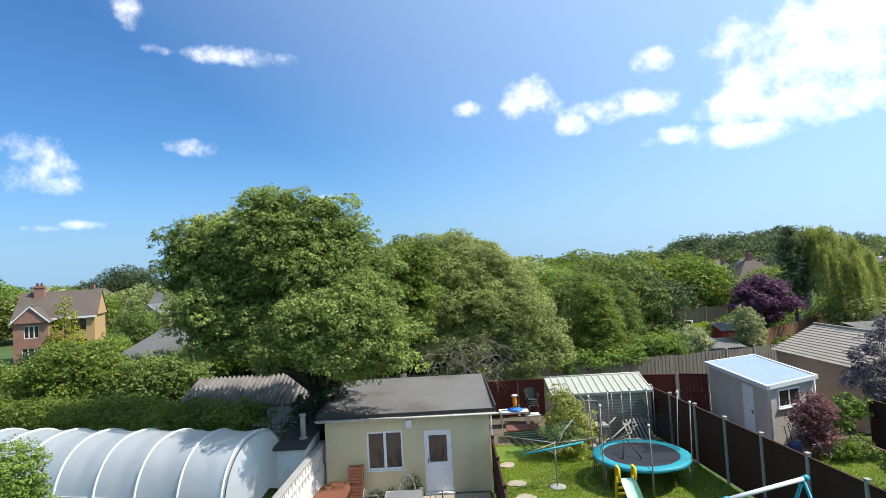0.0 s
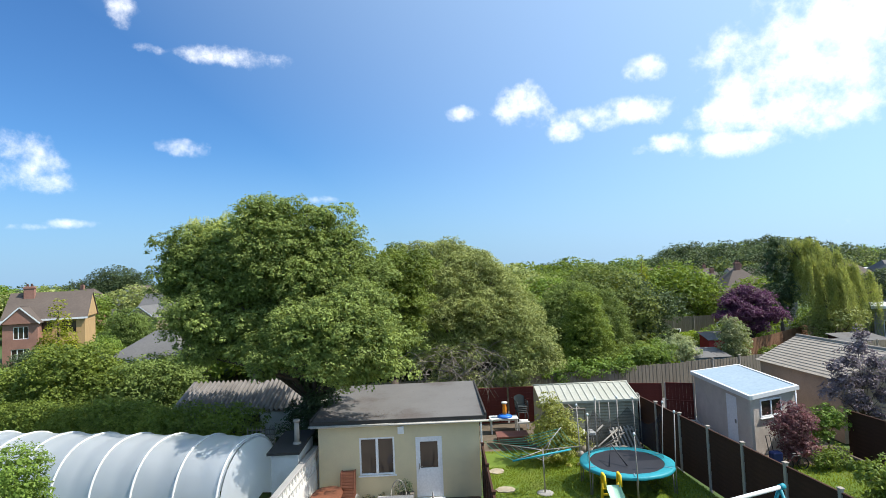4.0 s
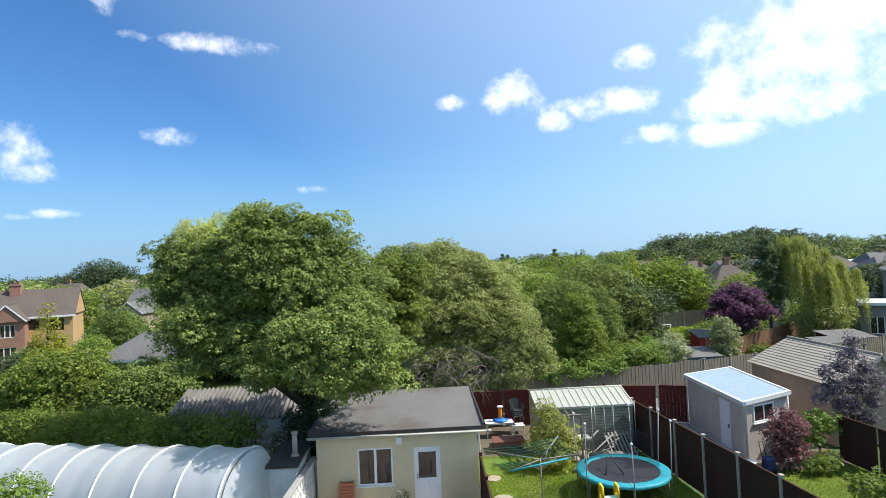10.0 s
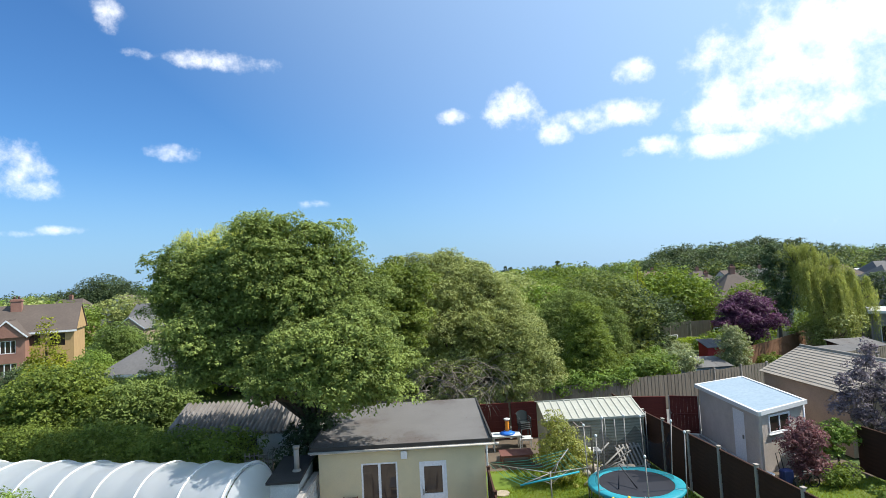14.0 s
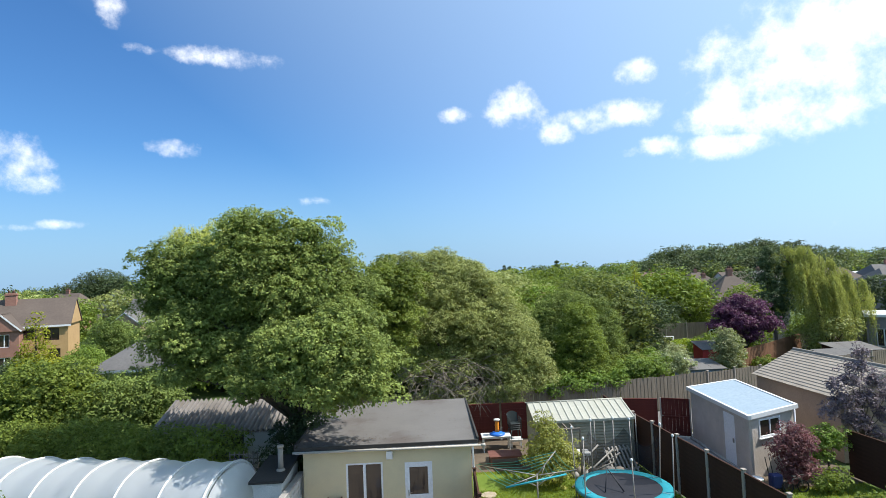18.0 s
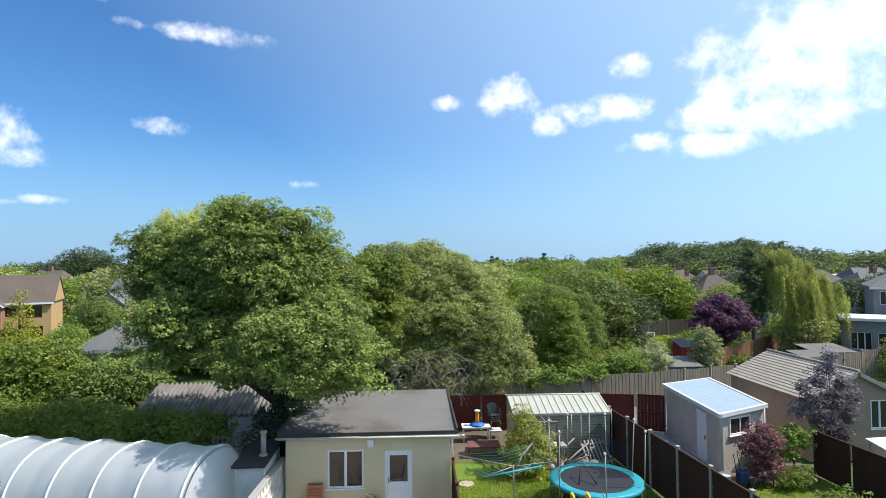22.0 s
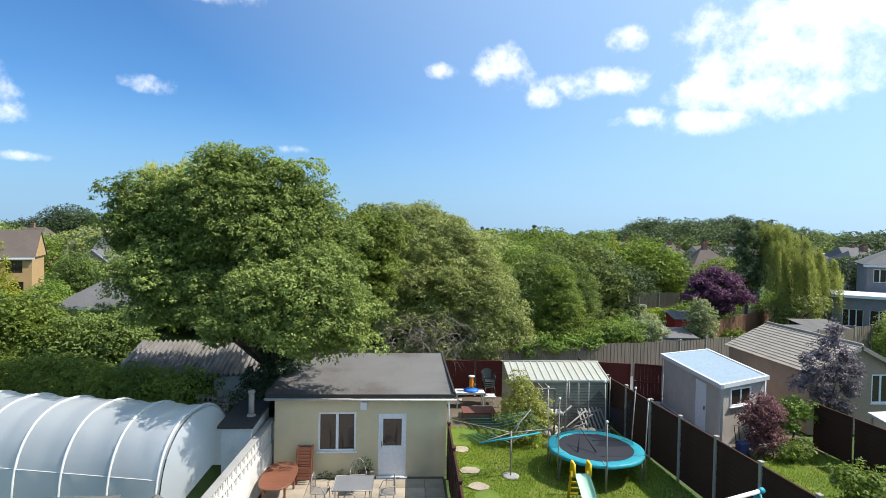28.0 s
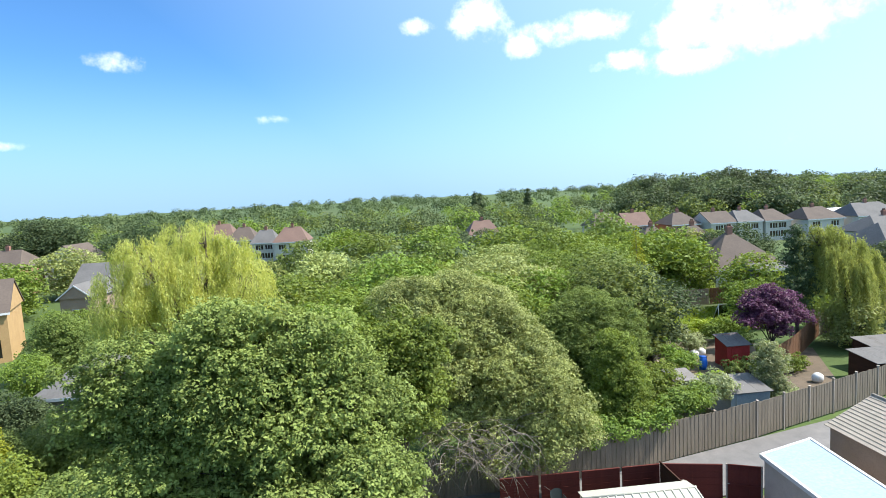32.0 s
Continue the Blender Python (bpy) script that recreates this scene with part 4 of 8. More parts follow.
# ---- screen block wall ----
def screen_wall():
    t = thing("garden_wall", (-4.85, 14.0, 0), "white painted wall topped with pierced screen blocks", "wall")
    A, B_ = Vector((-4.98, 9.6, 0)), Vector((-4.66, 17.4, 0))
    u = (B_ - A).normalized()
    w = Vector((-u.y, u.x, 0))
    ln = (B_ - A).length
    turn = Matrix(((u.x, w.x, 0, A.x), (u.y, w.y, 0, A.y), (0, 0, 1, 0), (0, 0, 0, 1)))
    part("lower_wall", Buf().box((0, -0.07, 0), (ln, 0.07, 1.14), 0.0, turn), WHITE_RENDER, t)
    part("coping", Buf().box((-0.03, -0.1, 1.76), (ln + 0.03, 0.1, 1.82), 0.012, turn), CONCRETE, t)
    b = Buf()
    s = 0.30
    f = 0.045
    b.box((0, -0.045, 0), (s, 0.045, f)).box((0, -0.045, s - f), (s, 0.045, s)).box((0, -0.045, f), (f, 0.045, s - f)).box((s - f, -0.045, f), (s, 0.045, s - f))
    ring = [(s / 2 + 0.085 * math.cos(a), 0, s / 2 + 0.085 * math.sin(a)) for a in np.linspace(0, 2 * math.pi, 13)]
    b.tube(ring, 0.026, 5, False)
    for a in (45, 135, 225, 315):
        c, q = math.cos(radians(a)), math.sin(radians(a))
        b.tube([(s / 2 + 0.09 * c, 0, s / 2 + 0.09 * q), (s / 2 + 0.17 * c, 0, s / 2 + 0.17 * q)], 0.028, 5, False)
    me = mesh_of("screen_block", b, WHITE_RENDER)
    k = int(ln / 0.305)
    for r in range(2):
        for i in range(k):
            o = new("screen_block", me)
            o.parent = t
            m = turn @ Matrix.Translation((i * ln / k + 0.002, 0, 1.145 + r * 0.305))
            m.translation -= t.location
            o.matrix_basis = m
    for i in (0, 1):
        part("pier", Buf().box((i * ln - 0.1, -0.11, 0), (i * ln + 0.1, 0.11, 1.75), 0.01, turn), WHITE_RENDER, t)


screen_wall()


def low_store():
    t = thing("lean_to_store", (-5.6, 16.9, 0), "small white rendered store with a dark felt roof and flue", "outbuilding")
    part("body", Buf().box((-5.78, 15.85, 0), (-4.9, 17.9, 2.02)), WHITE_RENDER, t)
    part("roof", Buf().slab([(-5.88, 15.75, 2.12), (-4.84, 15.75, 2.12), (-4.84, 18.0, 2.22), (-5.88, 18.0, 2.22)], 0.08), FELT_DARK, t)
    f = part("flue", Buf().tube([(-5.12, 16.6, 2.1), (-5.12, 16.6, 2.85)], 0.085, 12), POST_GREY, t, "pale cement flue pipe")
    part("cowl", Buf().lathe((-5.12, 16.6, 2.85), [(0.085, 0), (0.11, 0.03), (0.11, 0.09), (0.09, 0.1)], 12), POST_GREY, f)
    part("collar", Buf().lathe((-5.12, 16.6, 2.14), [(0.15, 0), (0.13, 0.05), (0.095, 0.08)], 12), POST_GREY, f)


low_store()


def trellis():
    t = thing("trellis", (-6.9, 18.3, 0), "tall grey timber lattice beside the polytunnel", "trellis")
    for i in range(7):
        x = -7.35 + i * 0.16
        part("slat", Buf().box((x, 18.3, 0), (x + 0.03, 18.33, 2.3)), GREY_WOOD, t)
    for j in range(13):
        z = 0.2 + j * 0.165
        part("slat", Buf().box((-7.38, 18.335, z), (-6.33, 18.36, z + 0.03)), GREY_WOOD, t)


trellis()


# ---- polytunnel ----
def polytunnel():
    R, Hh = 1.95, 2.5
    A, B_ = Vector((-6.55, 16.25, 0)), Vector((-18.9, 18.7, 0))
    u = (B_ - A).normalized()
    w = Vector((-u.y, u.x, 0))
    if w.y > 0:
        w = -w
    t = thing("polytunnel", A, "milky polythene tunnel greenhouse on white hoops", "polytunnel")
    ln = (B_ - A).length
    hoops = [0.1 + i * 1.43 for i in range(9)]
    seg = 26

    def arc(s, k, swell=0.0, lift=0.0):
        a = math.pi * k / seg
        c, q = math.cos(a), math.sin(a)
        r = 1 + swell
        return A + u * s + w * (R * r * math.copysign(abs(c) ** 0.85, c)) + Vector((0, 0, (Hh * r + lift) * q ** 0.8 if q > 0 else 0))

    b = Buf()
    ss = np.linspace(0.0, ln, 90)
    vs = []
    for s in ss:
        near = min(abs(s - h) for h in hoops)
        sag = -0.028 * min(near / 0.8, 1.0) ** 1.3
        for k in range(seg + 1):
            wr = 0.011 * noise.noise(Vector((s * 2.2, k * 0.5, 1))) + 0.006 * noise.noise(Vector((s * 7.0, k * 0.35, 4)))
            vs.append(arc(s, k, sag + wr))
    n = seg + 1
    fs = [(i * n + k, i * n + k + 1, (i + 1) * n + k + 1, (i + 1) * n + k) for i in range(len(ss) - 1) for k in range(seg)]
    b.add(vs, fs, True)
    part("cover", b, POLY, t, "milky wrinkled polythene skin")
    e = Buf()
    rim = [arc(0.0, k, -0.028) for k in range(seg + 1)]
    ctr = A - u * 0.42 + Vector((0, 0, 0.8))
    mid = [ctr.lerp(p, 0.6) - u * 0.1 for p in rim]
    e.add([ctr] + mid + rim, [(0, 1 + k, 2 + k) for k in range(seg)] + [(1 + k, 1 + n + k, 2 + n + k, 2 + k) for k in range(seg)], True)
    part("end_sheet", e, POLY, t)
    for h in hoops:
        part("hoop", Buf().tube([arc(h, k, 0.004) for k in range(seg + 1)], 0.042, 6), WHITE_PLASTIC, t)
    part("side_rail", Buf().tube([arc(q, 3, 0.0) for q in np.linspace(0.1, ln - 0.1, 30)], 0.016, 6), WHITE_PLASTIC, t)
    for sgn in (1, -1):
        part("base_rail", Buf().tube([A + w * R * sgn, B_ + w * R * sgn + Vector((0, 0, 0))], 0.03, 6), STEEL, t)


polytunnel()


def felt_shed():
    t = thing("small_shed", (-8.0, 10.4, 0), "small timber shed with blue-grey felt roof", "shed")
    part("body", Buf().box((-10.9, 9.2, 0), (-6.0, 11.5, 1.8)), FENCE_GREY, t)
    part("roof", Buf().slab([(-11.1, 11.75, 1.9), (-6.6, 11.75, 2.0), (-6.6, 9.0, 1.6), (-11.1, 9.0, 1.6)], 0.05), ROOF_GREY, t)
    q = thing("small_shed", (-5.9, 11.0, 0), "little pitched grey felt roof of a garden store", "shed")
    part("body", Buf().box((-6.5, 10.5, 0), (-5.35, 11.8, 1.5)), FENCE_GREY, q)
    part("roof", Buf().slab([(-6.6, 10.4, 1.5), (-6.6, 11.9, 1.5), (-5.9, 11.9, 1.95), (-5.9, 10.4, 1.95)], 0.04)
         .slab([(-5.9, 10.4, 1.95), (-5.9, 11.9, 1.95), (-5.25, 11.9, 1.5), (-5.25, 10.4, 1.5)], 0.04), ROOF_GREY, q)


felt_shed()


# ---- left corrugated shed ----
def corrugated(b, A, B_, C, D, waves, amp, rows=6):
    """A wavy sheet from the eave A-B up to D-C, its ribs running up the slope."""
    A, B_, C, D = (Vector(p) for p in (A, B_, C, D))
    nrm = (B_ - A).cross(D - A).normalized()
    if nrm.z < 0:
        nrm = -nrm
    n = waves * 6
    vs = []
    for j in range(rows + 1):
        for i in range(n + 1):
            p = A.lerp(B_, i / n).lerp(D.lerp(C, i / n), j / rows)
            vs.append(p + nrm * amp * math.sin(2 * math.pi * waves * i / n))
    b.add(vs, [(j * (n + 1) + i, j * (n + 1) + i + 1, (j + 1) * (n + 1) + i + 1, (j + 1) * (n + 1) + i) for j in range(rows) for i in range(n)], True)
    return b


def left_shed():
    t = thing("corrugated_shed", (-9.3, 22.0, 0), "old rendered shed with a corrugated cement roof", "shed")
    y0 = 21.2
    b = wall_front(Buf(), -10.9, -5.4, 0, 2.2, y0, [(-10.5, -9.75, 1.35, 2.12), (-8.95, -7.8, 1.2, 2.14)])
    part("front_wall", b, WHITE_RENDER, t)
    part("side_wall", Buf().prism([(-10.9, y0 + 0.12), (-10.78, y0 + 0.12), (-10.78, 23.2), (-10.9, 23.2)], 0, [2.2, 2.2, 2.85, 2.85]), WHITE_RENDER, t)
    part("side_wall", Buf().prism([(-5.52, y0 + 0.12), (-5.4, y0 + 0.12), (-5.4, 23.2), (-5.52, 23.2)], 0, [2.2, 2.2, 2.85, 2.85]), WHITE_RENDER, t)
    part("back_wall", Buf().box((-10.9, 23.2, 0), (-5.4, 23.32, 2.85)), WHITE_RENDER, t)
    for k in range(6):
        x = -11.4 + k * 1.0
        cb = corrugated(Buf(), (x, 20.9, 2.32), (x + 1.03, 20.9, 2.32), (x + 1.03, 23.4, 3.12), (x, 23.4, 3.12), 5, 0.085)
        part("roof_sheet", cb, CEMENT_SHEET, t)
    part("verge", Buf().slab([(-11.48, 20.9, 2.36), (-11.39, 20.9, 2.36), (-11.39, 23.4, 3.18), (-11.48, 23.4, 3.18)], 0.1), CEMENT_SHEET, t)
    window_unit(t, -10.5, -9.75, 1.35, 2.12, y0 + 0.04, 3, PURPLE_WINDOW)
    window_unit(t, -8.95, -7.8, 1.2, 2.14, y0 + 0.04, 3, PURPLE_WINDOW)


left_shed()


# ---- metal shed ----
def metal_shed():
    t = thing("metal_shed", (6.1, 22.2, 0), "olive metal garden shed with a pale ribbed roof", "shed")
    x0, x1, y0, y1, ze, zr = 4.0, 8.02, 21.35, 23.3, 2.0, 2.46

    def ribbed(A, B_, n, z0, z1):
        b = Buf()
        A, B_ = Vector(A), Vector(B_)
        for i in range(n):
            z = z0 + (z1 - z0) * i / n
            h = (z1 - z0) / n
            a, c = Vector((0, 0, z)), Vector((0, 0, z + h * 0.72))
            d = Vector((0, 0, z + h))
            o = (B_ - A).cross(Vector((0, 0, 1))).normalized() * 0.018
            b.add([A + a + o, B_ + a + o, B_ + c, A + c], [(0, 1, 2, 3)])
            b.add([A + c, B_ + c, B_ + d + o, A + d + o], [(0, 1, 2, 3)])
        return b

    part("front_wall", ribbed((x0, y0, 0), (x1, y0, 0), 16, 0.05, ze), SHED_GREEN, t)
    for x, s in ((x0, -1), (x1, 1)):
        part("side_wall", Buf().prism([(x - 0.02, y0), (x + 0.02, y0), (x + 0.02, y1), (x - 0.02, y1)], 0, [ze, ze, ze + 0.36, ze + 0.36]), SHED_GREEN, t)
    part("back_wall", Buf().box((x0, y1 - 0.02, 0), (x1, y1 + 0.02, ze)), SHED_GREEN, t)
    ym = 22.75
    for i in range(14):
        xa, xb = x0 - 0.08 + (x1 - x0 + 0.16) * i / 14, x0 - 0.08 + (x1 - x0 + 0.16) * (i + 1) / 14
        b = Buf().slab([(xa, y0 - 0.1, ze + 0.03), (xb - 0.05, y0 - 0.1, ze + 0.03), (xb - 0.05, ym, zr), (xa, ym, zr)], 0.02)
        b.slab([(xb - 0.05, y0 - 0.1, ze + 0.06), (xb, y0 - 0.1, ze + 0.06), (xb, ym, zr + 0.03), (xb - 0.05, ym, zr + 0.03)], 0.05)
        b.slab([(xa, ym, zr), (xb, ym, zr), (xb, y1 + 0.1, zr - 0.1), (xa, y1 + 0.1, zr - 0.1)], 0.02)
        part("roof_panel", b, ROOF_METAL, t)
    part("ridge", Buf().tube([(x0 - 0.1, ym, zr + 0.01), (x1 + 0.1, ym, zr + 0.01)], 0.04, 8), ROOF_METAL, t)
    part("eave_trim", Buf().box((x0 - 0.09, y0 - 0.12, ze - 0.05), (x1 + 0.09, y0 - 0.09, ze + 0.045), 0.005), ROOF_METAL, t)
    part("corner_trim", Buf().box((x1 - 0.03, y0 - 0.03, 0), (x1 + 0.03, y0 + 0.02, ze), 0.005), SHED_GREEN, t)
    part("corner_trim", Buf().box((x0 - 0.03, y0 - 0.03, 0), (x0 + 0.03, y0 + 0.02, ze), 0.005), SHED_GREEN, t)


metal_shed()


# ---- pebble-dashed shed next door ----
def grey_shed():
    t = thing("concrete_shed", (12.9, 21.9, 0), "pebbledash shed with a white-edged pale blue roof", "shed")
    F, R, TR, TL = (11.78, 19.42), (14.1, 20.3), (14.5, 25.15), (12.0, 24.5)
    z0, zl, zr = 0.0, 2.32, 2.44

    def side(A, B_, za, zb, holes, name, depth=0.1):
        u = Vector((B_[0] - A[0], B_[1] - A[1], 0))
        ln = u.length
        u.normalize()
        w = Vector((-u.y, u.x, 0))
        m = Matrix(((u.x, w.x, 0, A[0]), (u.y, w.y, 0, A[1]), (0, 0, 1, 0), (0, 0, 0, 1)))
        b = Buf()
        wall_front(b, 0, ln, 0, min(za, zb) - 0.02, 0, holes, depth)
        b.v = [tuple(m @ Vector(p)) for p in b.v]
        part(name, b, PEBBLE, t)
        return m, ln

    m, ln = side(TL, F, zl, zl, [(3.1, 3.98, 0.08, 2.08)], "side_wall")
    door = Buf().box((3.1, 0.0, 0.08), (3.98, 0.05, 2.08), 0.008, m)
    d = part("door", door, UPVC, t, "plain white door")
    part("door_handle", Buf().box((3.84, -0.05, 1.0), (3.9, -0.004, 1.16), 0.005, m), STEEL, d)
    part("plinth", Buf().box((0, -0.14, 0), (ln, -0.004, 0.12), 0.01, m), CONCRETE, t)
    m2, l2 = side(F, R, zl, zr, [(0.5, 1.7, 1.45, 2.16)], "front_wall")
    wb = Buf()
    for a, c in (((0.5, -0.03, 1.45), (0.57, 0.06, 2.16)), ((1.63, -0.03, 1.45), (1.7, 0.06, 2.16)), ((0.57, -0.03, 1.45), (1.63, 0.06, 1.52)), ((0.57, -0.03, 2.09), (1.63, 0.06, 2.16)), ((1.07, -0.03, 1.52), (1.13, 0.06, 2.09))):
        wb.box(a, c, 0.008, m2)
    w = part("window", wb, UPVC, t)
    part("pane", Buf().box((0.56, 0.0, 1.51), (1.08, 0.012, 2.1), 0, m2), GLASS, w)
    part("pane", Buf().box((1.12, 0.0, 1.51), (1.64, 0.012, 2.1), 0, m2), GLASS, w)
    part("sill", Buf().box((0.45, -0.09, 1.405), (1.75, -0.002, 1.448), 0.01, m2), UPVC, w)
    side(R, TR, zr, zr, [], "side_wall")
    side(TR, TL, zr, zl, [], "back_wall")
    part("downpipe", Buf().tube([(14.06, 20.16, 2.36), (14.06, 20.16, 0.1)], 0.035, 8), UPVC, t)
    o = [(11.68, 19.26, 2.37), (14.25, 20.2, 2.49), (14.62, 25.3, 2.53), (11.88, 24.62, 2.42)]
    part("roof", Buf().slab([along(o[0], o[2], 0.02), along(o[1], o[3], 0.02), along(o[2], o[0], 0.02), along(o[3], o[1], 0.02)], 0.05), PALE_ROOF, t)
    for i in range(4):
        a, b_ = Vector(o[i]), Vector(o[(i + 1) % 4])
        u = (b_ - a).normalized()
        wv = Vector((-u.y, u.x, 0))
        q = [a - wv * 0.01, b_ - wv * 0.01, b_ + wv * 0.11, a + wv * 0.11]
        part("fascia", Buf().slab([p + Vector((0, 0, 0.025)) for p in q], 0.16), WHITE_TRIM, t)


grey_shed()


def garage():
    t = thing("garage", (17.3, 23.2, 0), "brown block garage with a weathered stepped tile roof", "garage")
    x0, x1, y0, y1, ze, zr, xm = 16.2, 20.4, 20.5, 26.1, 2.62, 3.72, 18.3
    part("side_wall", Buf().box((x0, y0, 0), (x0 + 0.12, y1, ze)), BROWN_BLOCK, t)
    part("side_wall", Buf().box((x1 - 0.12, y0, 0), (x1, y1, ze)), BROWN_BLOCK, t)
    b = wall_front(Buf(), x0 + 0.12, x1 - 0.12, 0, ze, y0, [(18.9, 19.7, 1.3, 2.5)])
    b.add([(x0, y0, ze), (x1, y0, ze), (xm, y0, zr - 0.06), (x0, y0 + 0.12, ze), (x1, y0 + 0.12, ze), (xm, y0 + 0.12, zr - 0.06)], [(0, 1, 2), (5, 4, 3), (0, 3, 4, 1), (1, 4, 5, 2), (2, 5, 3, 0)])
    part("gable_wall", b, BROWN_BLOCK, t)
    b = Buf().box((x0 + 0.12, y1 - 0.12, 0), (x1 - 0.12, y1, ze))
    b.add([(x0, y1 - 0.12, ze), (x1, y1 - 0.12, ze), (xm, y1 - 0.12, zr - 0.06), (x0, y1, ze), (x1, y1, ze), (xm, y1, zr - 0.06)], [(0, 1, 2), (5, 4, 3), (0, 3, 4, 1), (1, 4, 5, 2), (2, 5, 3, 0)])
    part("gable_wall", b, BROWN_BLOCK, t)
    window_unit(t, 18.9, 19.7, 1.3, 2.5, y0 + 0.04, 2)
    n = 13
    for s, xe in ((1, x0 - 0.18), (-1, x1 + 0.18)):
        for i in range(n):
            fa, fb = i / n, (i + 1.12) / n
            xa, xb = xe + (xm - xe) * fa, xe + (xm - xe) * min(fb, 1)
            za, zb = ze - 0.06 + (zr - ze + 0.06) * fa, ze - 0.06 + (zr - ze + 0.06) * min(fb, 1)
            q = [(xa, y0 - 0.15, za + 0.035), (xb, y0 - 0.15, zb + 0.01), (xb, y1 + 0.15, zb + 0.01), (xa, y1 + 0.15, za + 0.035)]
            part("tile_course", Buf().slab(q if s > 0 else q[::-1], 0.03), TILE_TAN, t)
    part("ridge", Buf().tube([(xm, y0 - 0.15, zr + 0.02), (xm, y1 + 0.15, zr + 0.02)], 0.07, 8), TILE_TAN, t)
    for yy in (y0 - 0.16,):
        part("bargeboard", Buf().slab([(x0 - 0.2, yy - 0.02, ze - 0.08), (x0 - 0.2, yy + 0.02, ze - 0.08), (xm, yy + 0.02, zr - 0.01), (xm, yy - 0.02, zr - 0.01)], 0.14)
             .slab([(x1 + 0.2, yy - 0.02, ze - 0.08), (x1 + 0.2, yy + 0.02, ze - 0.08), (xm, yy + 0.02, zr - 0.01), (xm, yy - 0.02, zr - 0.01)], 0.14), POST_GREY, t)


garage()


# ---- trees and hedges near the garden ----
oak_top = [(-7.1, 19.8, 10.2, 0.80), (-6.2, 19.8, 10.2, 0.67), (-5.3, 19.8, 10.1, 0.63), (-4.6, 19.8, 9.9, 0.61), (-7.5, 19.6, 9.7, 0.76), (-6.5, 19.4, 9.0, 1.09), (-5.1, 19.4, 8.8, 1.09), (-4.0, 19.8, 9.1, 0.63), (-3.7, 19.8, 8.4, 0.73),
      (-6.7, 19.1, 7.5, 1.14), (-5.3, 19.0, 7.5, 1.11), (-4.0, 19.3, 7.7, 1.08), (-2.9, 19.6, 7.5, 0.79), (-3.1, 19.8, 8.1, 0.53), (-7.8, 19.4, 6.6, 0.85), (-6.3, 20.4, 7.5, 1.67), (-5.0, 20.2, 6.8, 1.66)]
oak_side = [(-10.7, 20.4, 8.9, 0.59), (-10.0, 20.3, 8.9, 0.70), (-9.0, 20.1, 9.1, 0.69), (-8.5, 20.1, 9.3, 0.54), (-10.8, 20.4, 8.2, 0.59), (-9.8, 20.1, 8.0, 0.89), (-8.4, 19.8, 8.2, 0.99), (-10.8, 20.4, 7.3, 0.59), (-9.6, 20.1, 7.1, 0.77),
      (-9.7, 18.7, 6.4, 0.65), (-8.6, 18.7, 6.4, 0.84), (-9.4, 18.7, 5.6, 0.58), (-8.4, 18.7, 5.7, 0.68), (-9.4, 20.8, 7.4, 1.50), (-7.0, 18.7, 5.9, 0.91), (-7.9, 18.7, 5.2, 0.77), (-9.0, 18.7, 4.9, 0.54)]
oak_low = [(-4.8, 16.8, 5.8, 0.79), (-3.7, 16.7, 6.0, 0.95), (-2.7, 16.9, 5.8, 0.85), (-2.1, 16.9, 5.2, 0.59), (-3.1, 16.4, 4.8, 0.86), (-4.3, 16.4, 4.8, 0.77), (-5.6, 16.7, 5.0, 0.75), (-6.3, 17.0, 4.5, 0.50), (-2.3, 16.5, 4.5, 0.55),
      (-3.5, 16.5, 4.2, 0.45), (-1.9, 16.5, 4.6, 0.35), (-5.2, 17.2, 6.2, 0.64), (-3.1, 17.5, 6.6, 0.82), (-2.3, 17.8, 6.4, 0.62), (-4.5, 19.6, 6.0, 1.42), (-6.0, 19.3, 5.1, 1.12), (-3.2, 19.4, 5.3, 0.94)]
tree("oak_tree", (-5.0, 20.8, 0), oak_top + oak_side + oak_low,
     LEAF_OAK, 1.0, 0.098, 0.28, "large spreading green oak overhanging the sheds", tuft=0.25, per=28, jag=0.26, low=-0.25, stray=0.2, bough=0.55)
tree("hawthorn_tree", (-2.6, 24.8, 0), [(-2.5, 25.0, 7.6, 1.00), (-1.8, 25.0, 7.1, 0.92), (-2.8, 24.5, 6.4, 0.98), (-1.7, 24.8, 6.0, 0.94), (-2.2, 24.5, 5.1, 0.83), (-1.3, 25.5, 7.9, 0.75), (-2.0, 25.5, 8.4, 0.54), (-2.5, 26.0, 6.3, 1.51)],
     LEAF_MID, 0.9, 0.12, 0.22, "bright green tree behind the garden room", tuft=0.26, per=22, low=-0.25, stray=0.15, bough=0.5)
